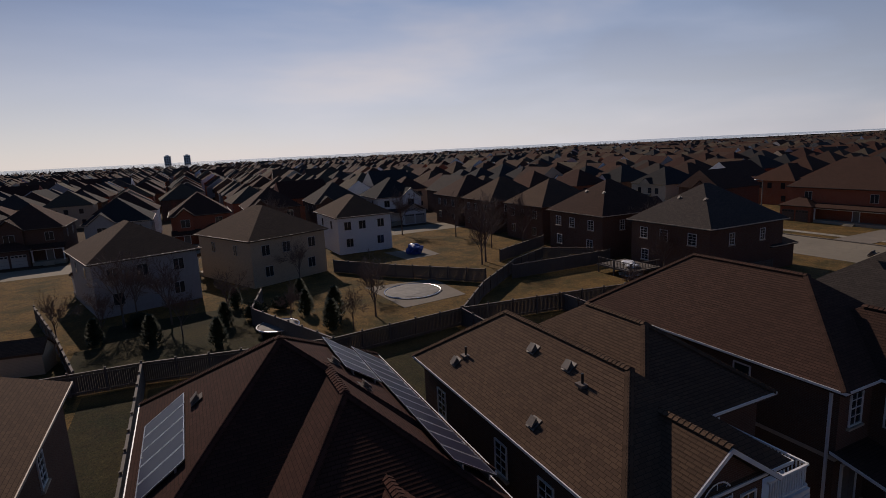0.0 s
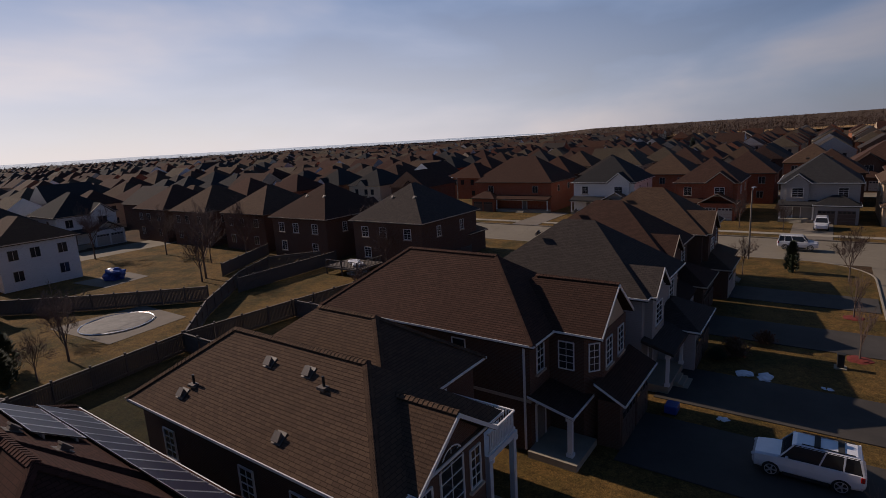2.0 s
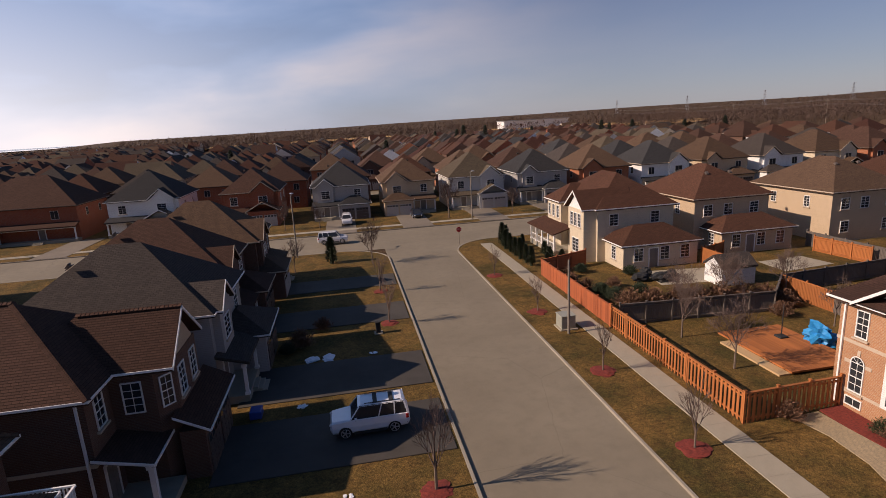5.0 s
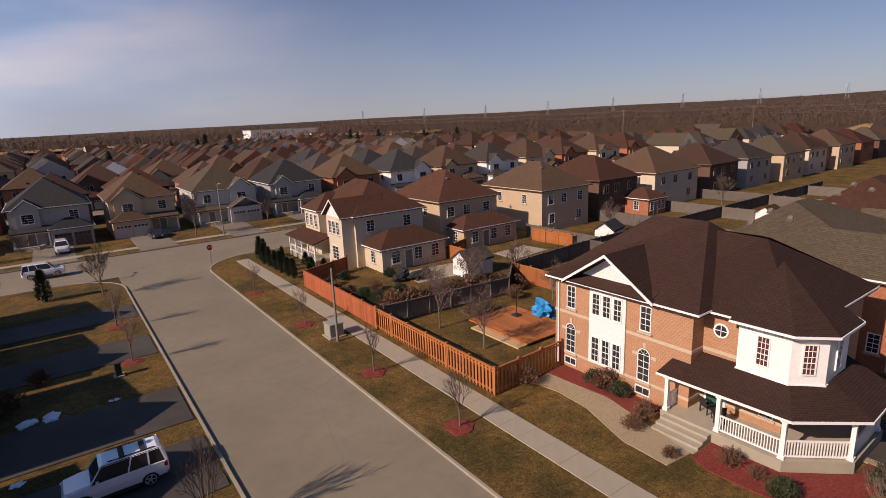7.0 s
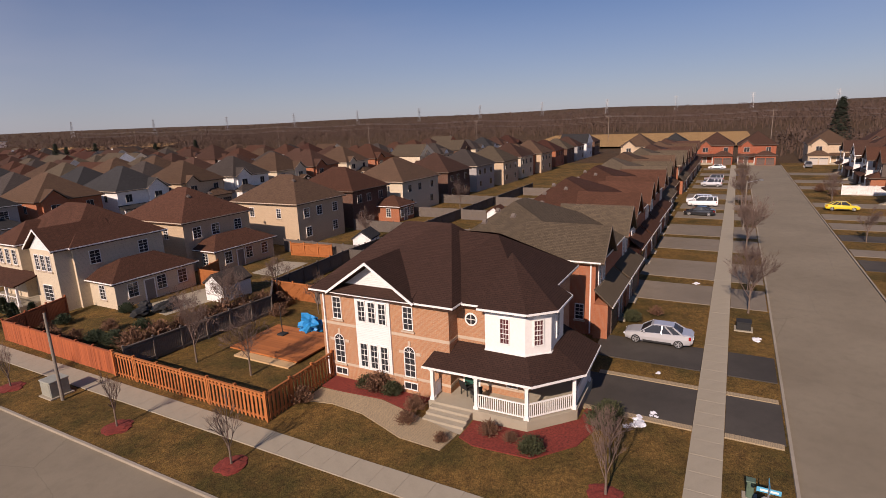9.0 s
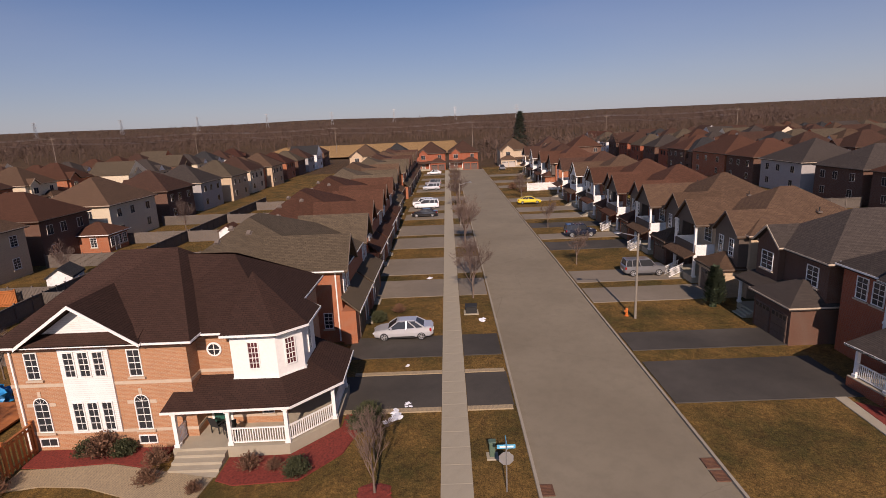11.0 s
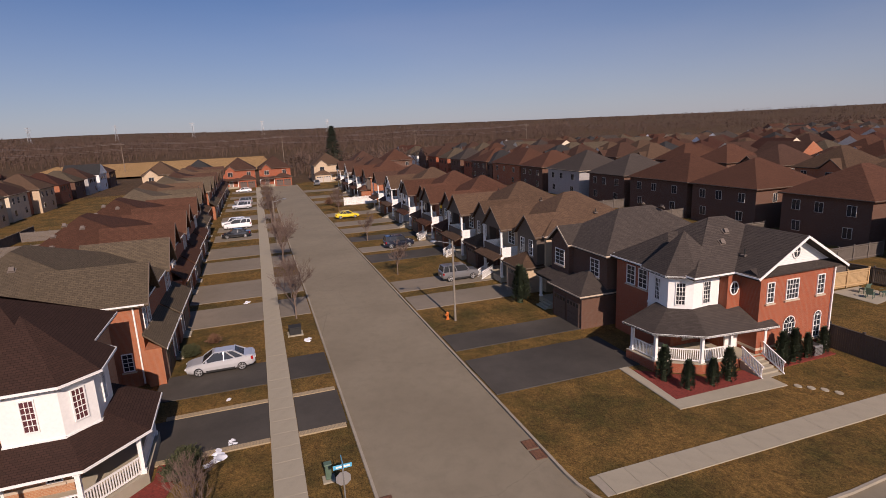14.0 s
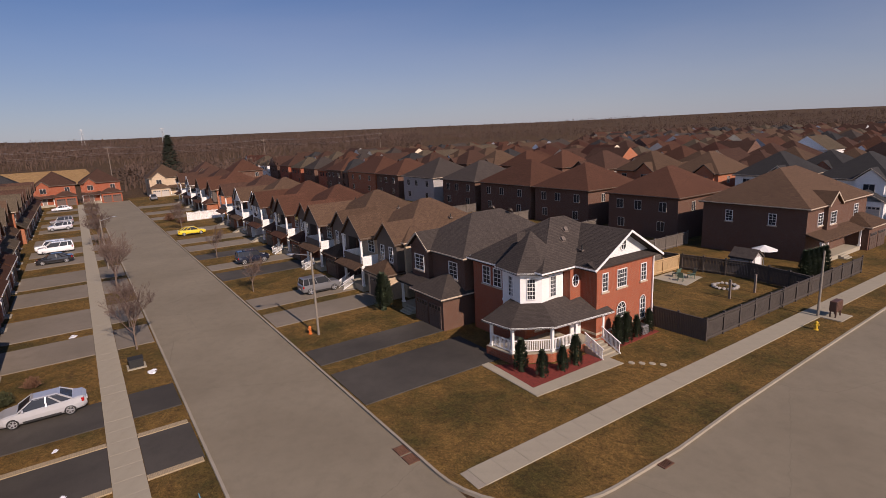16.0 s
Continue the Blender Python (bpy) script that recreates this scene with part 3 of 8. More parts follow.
def land(x, y):
    """Height of the open land: flat under the houses, rising inland (+x), falling to the lake (-x)."""
    d = math.hypot(x, y)
    if d < 1:
        return -0.02
    dx, dy = x / d, y / d
    inland = max(0.0, min(1.0, dx * 0.75 + 0.42)) if dy > -0.2 else max(0.0, min(1.0, dx * 0.6 + 0.5))
    if dx > 0:
        inland *= 1 + 0.32 * math.exp(-((math.degrees(math.atan2(dy, dx)) - 12) / 22) ** 2)
    k = max(0.0, d - 330) * 0.0165 * inland * (1 + 0.3 * noise.noise(Vector((dx * 3, dy * 3, d * 0.002))))
    if dx < -0.35:
        k -= max(0.0, d - 900) * 0.006
    return -0.02 + min(k, 56)


gb = B()
n_ring = 72
radii = (0, 60, 150, 330, 450, 600, 800, 1050, 1400, 1900, 2600, 3400, 4300)
prev = None
for ri, rad in enumerate(radii):
    if rad == 0:
        ring = [gb.verts.new((0, 0, -0.02))]
    else:
        ring = [gb.verts.new((math.cos(a) * rad, math.sin(a) * rad, land(math.cos(a) * rad, math.sin(a) * rad))) for a in (2 * math.pi * i / n_ring for i in range(n_ring))]
    if prev:
        for i in range(n_ring):
            j = (i + 1) % n_ring
            gb.faces.new((prev[0], ring[i], ring[j]) if len(prev) == 1 else (prev[i], ring[i], ring[j], prev[j]))
    prev = ring
tagged(part("ground", gb, M_FIELD), "brown winter land that reaches the horizon", "ground", "", "structure")
wm_, wnt, wb = mat("lake_water", 0.12)
wb.inputs["Base Color"].default_value = (0.03, 0.05, 0.07, 1)
bumped(wnt, wb, noisy(wnt, coords(wnt, "Object"), 0.02, 6), 0.6, 6.0)
lake = B()
face(lake, [(-1500, -4300, -4.0), (-1500, 4300, -4.0), (-4800, 4300, -4.0), (-4800, -4300, -4.0)][::-1])
tagged(part("water", lake, wm_), "bright open lake on the far horizon", "water", "", "structure")

# lawns of the near blocks
RC = 6.5  # corner radius


def corner(cx, cy, sx, sy, r=RC):
    return [(cx + sx * r - sx * r * math.sin(radians(a)), cy + sy * r - sy * r * math.cos(radians(a))) for a in range(0, 91, 9)]


SOUTH = [(14.6, -19.5), (14.6, -24), (15.0, -30.5), (15.3, -38.3), (15.65, -48.4), (16.6, -80), (17, -120)]  # kerb past the junction


def lawn(pts, label):
    return tagged(part("lawn", slab(B(), [(x, y, 0.13) for x, y in pts], 0.35), M_GRASS), label, "lawn", "", "structure")


LAB = "dormant straw-coloured lawn of a house block"
lawn([(205, KB1)] + corner(KA1, KB1, 1, 1) + corner(KA1, KC0, 1, -1)[::-1] + [(205, KC0)], LAB)
lawn([(205, KB0), (205, -91)] + [(16.8, -91)] + SOUTH[:5][::-1] + corner(14.6, KB0, 1, -1, 6.0)[::-1], LAB)
lawn([(-95, KC0)] + corner(KA0, KC0, -1, -1) + [(KA0, -60), (-95, -60)], LAB)
flat("lawn", -150, 205, KC1, 137, 0.13, M_GRASS, "dormant lawns across the street", "lawn")


# yard shade painted as patches of darker grass over the lawn
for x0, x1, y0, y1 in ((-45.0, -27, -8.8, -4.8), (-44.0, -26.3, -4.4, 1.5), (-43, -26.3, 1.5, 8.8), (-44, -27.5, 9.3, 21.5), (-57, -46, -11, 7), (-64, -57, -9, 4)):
    tagged(part("lawn", slab(B(), [(x0, y0, 0.142), (x1, y0, 0.142), (x1, y1, 0.142), (x0, y1, 0.142)], 0.2), M_SHADE_LAWN), "grass of a fenced back yard, its shade painted in", "lawn", "", "structure")


def street(name, pts, z, label):
    return tagged(part(name, slab(B(), [(x, y, z) for x, y in pts], 0.3), M_ASPH), label, "road", "", "structure")


def arc(cx, cy, r, a0, a1, n=8):
    return [(cx + r * math.cos(radians(a0 + (a1 - a0) * i / n)), cy + r * math.sin(radians(a0 + (a1 - a0) * i / n))) for i in range(n + 1)]


street("road", [(KA0, -120), (KA1 + 3.5, -120), (KA1 + 3.5, KC0 + 0.3), (KA0, KC0 + 0.3)], 0.02, "worn grey asphalt street with tyre marks")
street("road", [(KA1 - 0.3, KB0), (199, KB0), (199, KB1), (KA1 - 0.3, KB1)], 0.016, "worn grey asphalt side street")
street("road", [(-160, KC0), (230, KC0), (230, KC1), (-160, KC1)], 0.012, "pale asphalt cross street")
def kerb(pts, label="concrete kerb and gutter beside the street"):
    """A kerb along a line of points, the road on its right."""
    bm = B()
    prof = [(-0.18, -0.1), (-0.18, 0.17), (-0.03, 0.17), (0.0, 0.05), (0.28, 0.03), (0.28, -0.1)]
    rings = []
    for i, p in enumerate(pts):
        a, b = Vector(pts[max(0, i - 1)]), Vector(pts[min(len(pts) - 1, i + 1)])
        d = (b - a).normalized()
        nrm = Vector((d.y, -d.x))
        rings.append([bm.verts.new((p[0] + nrm.x * o, p[1] + nrm.y * o, z)) for o, z in prof])
    for r0, r1 in zip(rings, rings[1:]):
        for i in range(len(prof) - 1):
            bm.faces.new((r0[i], r1[i], r1[i + 1], r0[i + 1]))
    bmesh.ops.recalc_face_normals(bm, faces=bm.faces[:])
    tagged(part("kerb", bm, M_KERB), label, "kerb", "", "structure")


kerb([(199, KB1)] + corner(KA1, KB1, 1, 1) + corner(KA1, KC0, 1, -1)[::-1] + [(230, KC0)][:1], "concrete kerb round the corner lot")
kerb(SOUTH[::-1] + corner(14.6, KB0, 1, -1, 6.0)[::-1] + [(199, KB0)])
kerb([(-160, KC0)] + corner(KA0, KC0, -1, -1) + [(KA0, -120)])
kerb([(230, KC1), (-160, KC1)])


def pavement(x0, x1, y0, y1, along, label, z=0.19, near=None):
    """A concrete pavement of slabs 1.5 m long with open joints between them."""
    bm = B()
    base = tagged(part("pavement", box(bm, x0 + 0.02, x1 - 0.02, y0 + 0.02, y1 - 0.02, -0.1, z - 0.03), M_KERB), label, "pavement", "", "structure")
    L = (x1 - x0) if along == "x" else (y1 - y0)
    W = (y1 - y0) if along == "x" else (x1 - x0)
    n = int(L / 1.5)
    me = cached(("flag", round(W, 2)), lambda: mesh_of("paving_slab", bevelled(box(B(), 0.004, 1.496, 0, W, -0.1, 0), 0.006), M_CONC))
    for i in range(n):
        dz = random.uniform(-0.004, 0.004)
        m = pose(x0 + i * 1.5, y0, z + dz) if along == "x" else pose(x1, y0 + i * 1.5, z + dz, 0, 0, 90)
        part("paving_slab", me, None, base, place=m)
    return base


pavement(18.0, 138, -0.6, 0.95, "x", "pale concrete pavement beside the side street")
flat("pavement", 138, 198, -0.6, 0.95, 0.19, M_CONC, "pale concrete pavement far along the side street", "pavement")
pavement(17.9, 19.5, 0.95, 72, "y", "pale concrete pavement past the orange fence")
pavement(18.3, 19.85, -90.6, -13.6, "y", "pale concrete pavement past the grey fence")
flat("pavement", -120, 200, 91.2, 92.7, 0.19, M_CONC, "pale concrete pavement on the cross street", "pavement")

SN = [0]


def driveway(x0, x1, y0, y1, old=False):
    SN[0] += 1
    z = 0.2 + 0.004 * (SN[0] % 3)
    bm = bevelled(box(B(), x0, x1, y0, y1, -0.1, z - 0.012), 0.02)
    return tagged(part("driveway", bm, M_DRIVE_OLD if old else M_DRIVE), "worn grey asphalt driveway" if old else "dark asphalt driveway beside dry grass", "driveway", "", "structure")


# driveways of the side street, first the lots towards +y, then those towards -y
for x0, x1, old in ((29.7, 34.2, 0), (37.1, 41.1, 0), (51.4, 57.3, 1), (59.6, 67.2, 1), (73.0, 80.0, 1), (82.0, 90.0, 1), (96, 102, 1), (106, 112, 1), (119, 126, 1), (136, 142, 1), (147, 153, 1), (164, 170, 1), (180, 186, 1)):
    driveway(x0, x1, 0.96, 8.2, old)
    driveway(x0, x1, KB1 + 0.1, -0.62, old)
for x0, x1, old in ((29.2, 34.9, 0), (36.8, 40.2, 0), (47.6, 52.0, 1), (54.0, 58.4, 1), (68.7, 73.5, 0), (75.4, 79.0, 1), (84, 88, 0), (92, 97, 1), (100, 105, 1), (113, 118, 1), (138, 143, 1), (150, 156, 1), (168, 174, 1)):
    driveway(x0, x1, -24.5, KB0 - 0.1, old)
for y0, y1 in ((25.0, 30.6), (32.8, 38.2), (45.5, 50.5), (56.5, 61.0), (-1.0, 5.0), (13.0, 18.0), (-16, -10)):
    driveway(-8.0, KA0 - 0.15, y0, y1)
for x0 in (-20, -4, 9, 22.5, 36, 50, 64, -34, -48):
    driveway(x0, x0 + 5.2, KC1 + 0.1, 104, 1)


# ---- generic houses ----
def family_house(place, label, w, d, wall="brown", roof_c="brown", eave=6.3, pitch=0.7, style=0, near=True, group="", upper=None, along="", name="house", edge=None):
    """A detached two-storey house: body, hipped roof, projecting garage with its own roof, porch, front gable, windows on all sides."""
    h = thing(name, place, label, "house", group)
    W, R = WALL[wall], ROOF[roof_c]
    U = WALL[upper] if upper else W
    win = window if near else small_window
    walls(h, -w / 2, w / 2, 0, d, eave - 0.1, W)
    o = 0.45
    pale = wall in ("white", "cream", "pale", "grey")
    edge = edge or (M_TRIM if near and pale else M_TAN_TRIM if near or pale else M_BROWN_TRIM)
    a, b = roof(h, -w / 2 - o, w / 2 + o, -o, d + o, eave, pitch, R, along=along, edge=edge)
    s = 1 if style % 2 else -1
    gw = min(5.6, w * 0.55)
    gx0, gx1 = (-w / 2, -w / 2 + gw) if s < 0 else (w / 2 - gw, w / 2)
    gp = 2.4
    walls(h, gx0, gx1, -gp, 0.0, 2.95, W, name="garage")
    roof(h, gx0 - 0.3, gx1 + 0.3, -gp - 0.35, 2.2, 3.0, 0.55, R, name="garage_roof", along="y" if style == 3 else "x", gables="f" if style == 3 else "", edge=edge)
    gm = M_GARAGE if style in (0, 3) else M_GARAGE_D
    for k in (0.27, 0.73):
        garage_door(h, gx0 + gw * k, -gp, gw * 0.4, 2.15, gm)
    # porch on the other side
    px0, px1 = (gx1 + 0.1, w / 2) if s < 0 else (-w / 2, gx0 - 0.1)
    part("porch_slab", box(B(), px0, px1, -1.7, 0, -0.2, 0.55), M_CONC, h)
    steps(h, (px0 + px1) / 2 - 0.8, (px0 + px1) / 2 + 0.8, -1.7, 0.55, 3)
    bm = slab(B(), [(px0 - 0.2, -2.0, 2.9), (px1 + 0.2, -2.0, 2.9), (px1 + 0.2, 0.0, 3.5), (px0 - 0.2, 0.0, 3.5)], 0.2)
    part("porch_roof", bm, R, h)
    part("beam", box(B(), px0, px1, -1.75, -1.55, 2.55, 2.75), M_TRIM, h)
    for x in (px0 + 0.15, px1 - 0.15):
        part("post", post_mesh(2.1), None, h, place=pose(x, -1.6, 0.55))
    door(h, "f", (px0 + px1) / 2, 0.0, 0.55)
    # a gable over the upper front windows
    if style in (0, 1, 3):
        gxc = (gx0 + gx1) / 2 if style != 1 else (px0 + px1) / 2
        gwid = 4.4 if style != 1 else min(3.4, abs(px1 - px0) + 0.4)
        zt = eave + gwid / 2 * 0.8
        walls(h, gxc - gwid / 2 + 0.2, gxc + gwid / 2 - 0.2, -0.5, 0.0, eave - 0.1, U, z0=3.3, name="bay")
        roof(h, gxc - gwid / 2 - 0.2, gxc + gwid / 2 + 0.2, -0.8, gwid / 2 * 0.8 / pitch + 0.6, eave, 0.8, R, gables="f", along="y", name="gable_roof",
             ridge=((gxc, -0.8, zt + 0.16), (gxc, gwid / 2 * 0.8 / pitch + 0.6, zt + 0.16)), edge=edge)
        gable_wall(h, "f", gxc - gwid / 2 + 0.1, gxc + gwid / 2 - 0.1, -0.52, eave - 0.15, zt - 0.1, WALL["white"] if wall == "white" else U)
        win(h, "f", gxc, 4.75, -0.5, 1.5, 1.4)
    for u in (-w * 0.3, w * 0.3):
        if style == 2 or abs(u - gxc) > 1.8:
            win(h, "f", u, 4.75, 0.0, 1.2, 1.4)
    for u, z in ((-w * 0.3, 4.75), (w * 0.05, 4.75), (w * 0.32, 4.75), (-w * 0.28, 1.9), (w * 0.3, 1.9)):
        win(h, "b", u, z, d, 1.1, 1.3)
    for side, x in (("l", -w / 2), ("r", w / 2)):
        win(h, side, d * 0.3, 4.75, x, 0.8, 1.3)
        win(h, side, d * 0.72, 4.75, x, 0.8, 1.3)
    if near:
        # vents on the rear slope
        back = (a.y + d) / 2 if along != "y" else d * 0.7
        for k in (-0.2, 0.12):
            zz = eave + (d + o - back) * (a.z - eave) / max(0.1, d + o - max(a.y, b.y))
            vent(h, w * k, back, min(zz, a.z) + 0.01, (0, 1), pitch)
    return h


def at_front(x, y, facing):
    return pose(x, y, 0.1, 0, 0, {"+x": 90, "-x": -90, "+y": 180, "-y": 0}[facing])


# ---- west row, facing +x ----
for yc, w, d, xf, wl, rc, st, lab in (
        (-12.4, 11.3, 18, -12.4, "brown", "tan", 0, "brown brick house with a tan shingle roof"),
        (38.3, 9.6, 12, -9.0, "grey", "grey", 1, "grey sided house with a grey hip roof"),
        (49.5, 9.6, 12, -10.5, "brown", "brown", 1, "brown brick house with a brown hip roof"),
        (60.5, 9.6, 12, -9.5, "brown", "tan", 0, "brown brick house at the cross street")):
    family_house(at_front(xf, yc, "+x"), lab, w, d, wl, rc, 6.3, 0.75, st)
# houses behind the yards to the south, facing -x
for x, y, rz, w, d, wl, rc, st in ((-82.5, -9.0, -73, 11.1, 13.5, "grey", "tan", 2), (-86.8, 6.1, -66, 11.6, 14, "tan", "tan", 2), (-100.0, 26.0, -88, 9.4, 13, "white", "tan", 2)):
    family_house(pose(x, y, 0.1, 0, 0, rz), "pale two-storey house seen from its yard", w, d, wl, rc, 6.3, 0.6, st, near=False)
# row between the yards and the cross street, facing +y
for x, y, w, d, wl, rc, st in ((-47.5, 66, 12, 13, "brown", "grey", 2), (-64, 65, 12, 13, "brown", "brown", 1), (-79, 65, 11, 12, "brown", "tan", 0), (-94, 64, 11, 12, "brown", "tan", 2), (-108, 64, 11, 12, "brown", "brown", 0)):
    family_house(at_front(x, y, "+y"), "brick house backing on fenced yards", w, d, wl, rc, 6.3, 0.7, st, near=x > -70)
# across the cross street, facing -y
for i, (x, w, wl, rc, st, up) in enumerate(((-56, 18, "red", "brown", 2, None), (-36, 12, "white", "dark", 3, None), (-17.5, 10, "red", "brown", 3, None), (-1, 10.5, "grey", "dark", 1, None), (12, 10, "tan", "tan", 0, None), (25.8, 11, "pale", "olive", 3, None),
                               (39.5, 10.5, "grey", "dark", 1, None), (53, 11, "orange", "tan", 0, None), (67, 11, "white", "dark", 3, None), (81, 11, "tan", "tan", 1, None), (95, 11, "white", "grey", 0, None), (109, 11, "cream", "tan", 3, None), (123, 11, "orange", "brown", 0, None), (138, 11, "cream", "tan", 1, None), (153, 11, "orange", "red", 0, None))):
    family_house(at_front(x, 104.5, "-y"), "two-storey house facing the cross street", w, 13, wl, rc, 6.3, 0.75, st, near=-40 < x < 50, group="houses on the cross street")
# east block, backs to the camera, facing +y
for x, w, d, yb, wl, rc in ((46.5, 10.2, 12, 58.2, "tan", "red"), (62.8, 10.4, 13, 55, "tan", "tan"), (77, 10.2, 13, 56, "brown", "red"), (93, 14, 12, 55, "cream", "tan"), (110, 11, 12, 55, "brown", "brown"), (125, 11, 12, 55, "grey", "grey"), (140, 11, 12, 54, "tan", "olive"), (156, 11, 12, 55, "cream", "brown"), (172, 11, 12, 54, "tan", "tan")):
    family_house(at_front(x, yb + d, "+y"), "two-storey house seen from its back yard", w, d, wl, rc, 6.3, 0.65, 0, near=x < 70, group="houses of the block")
# side street towards +y: paired brick houses under one broad roof, gabled fronts over low garage roofs
def paired_house(place, label, w, wall, roof_c, near=True, bay=False):
    h = thing("house", place, label, "house", "houses of the side street")
    W, R = WALL[wall], ROOF[roof_c]
    win = window if near else small_window
    edge = M_TRIM if near else M_TAN_TRIM
    D, o, z = 13.0, 0.4, 6.1
    walls(h, 0, w, 0, D, z - 0.1, W)
    roof(h, -o, w + o, -o, D + o, z, 0.55, R, along="x", ridge=((5.9, 8.8, z + 3.5), (w - 5.9, 8.8, z + 3.5)), edge=edge, courses=near)
    for s, g in ((1, 2.1), (-1, w - 2.1)):
        zt = z + 2.45
        roof(h, g - 2.45, g + 2.45, -o - 0.3, 6.0, z + 0.02, 1.0, R, gables="f", along="y", name="gable_roof", ridge=((g, -o - 0.3, zt), (g, 6.3, zt)), edge=M_BROWN_TRIM)
        gable_wall(h, "f", g - 2.1, g + 2.1, -0.12, z - 0.15, zt - 0.3, W)
        for k in (-0.75, 0.75):
            win(h, "f", g + k, 4.7, 0.0, 0.75, 1.5)
        # garage with a lean-to roof, hipped at its outer end
        ga, gb_ = (-0.5, 6.6) if s > 0 else (w - 6.6, w + 0.5)
        walls(h, ga, gb_, -1.1, 0.0, 2.8, W, name="garage")
        ea, eb = ga - 0.35, gb_ + 0.35
        pts = [(ea, -1.5, 2.85), (eb, -1.5, 2.85), (eb, 0.0, 3.95), (ea + 0.5, 0.0, 3.95)] if s > 0 else [(ea, -1.5, 2.85), (eb, -1.5, 2.85), (eb - 0.5, 0.0, 3.95), (ea, 0.0, 3.95)]
        part("garage_roof", slab(B(), pts, 0.14), R, h)
        part("gutter", box(B(), ea, eb, -1.56, -1.5, 2.74, 2.86), edge, h)
        garage_door(h, (ga + gb_) / 2 - 1.0 * s, -1.1, 2.6, 2.15, M_GARAGE_D)
        door(h, "f", (ga + gb_) / 2 + 1.6 * s, -1.1, 0.35)
        steps(h, (ga + gb_) / 2 + 1.6 * s - 0.7, (ga + gb_) / 2 + 1.6 * s + 0.7, -1.1, 0.35, 2)
    for side, x in (("l", 0.0), ("r", w)):
        win(h, side, 9.6, 4.7, x, 0.9, 1.3)
        win(h, side, 1.2, 1.9, x, 0.6, 1.2)
    for u in (0.15, 0.38, 0.62, 0.85):
        win(h, "b", w * u, 4.7, D, 1.1, 1.3)
        win(h, "b", w * u, 1.8, D, 1.4, 1.7)
    if bay:
        walls(h, -0.55, 0.0, 3.6, 6.6, z - 0.12, WALL["white"], z0=3.6, name="bay", label="white sided bay")
        win(h, "l", 5.1, 5.3, -0.55, 0.9, 0.9)
    if near:
        downpipe(h, -0.07, 0.35, 0.2, 5.95)
        downpipe(h, w + 0.07, 0.35, 0.2, 5.95)
        for k, yy in ((0.75, 9.9), (1.4, 8.2), (2.4, 10.6), (4.2, 10.4)):
            vent(h, 5.2 - k * 0.9, yy, z + (5.6 - k * 0.9) * 3.5 / 6.3 + 0.03, (-1, 0), 0.55)
    return h


for x, yf, w, wl, rc, bay in ((40.6, 8.8, 14.4, "orange", "olive", False), (60.2, 9.5, 14.6, "orange", "red", True), (77.2, 9.8, 14.6, "orange", "red", False), (93.4, 10.5, 14.4, "orange", "olive", False), (109.4, 11.5, 14.4, "brown", "tan", False), (125.4, 10.5, 14.4, "orange", "olive", False), (141.4, 10.5, 14.4, "brown", "brown", False), (157.4, 10.5, 14.4, "orange", "tan", False), (173.4, 10.5, 14.4, "brown", "brown", False)):
    paired_house(pose(x, yf, 0.1), "paired brick houses under one broad shingle roof", w, wl, rc, x < 80, bay)
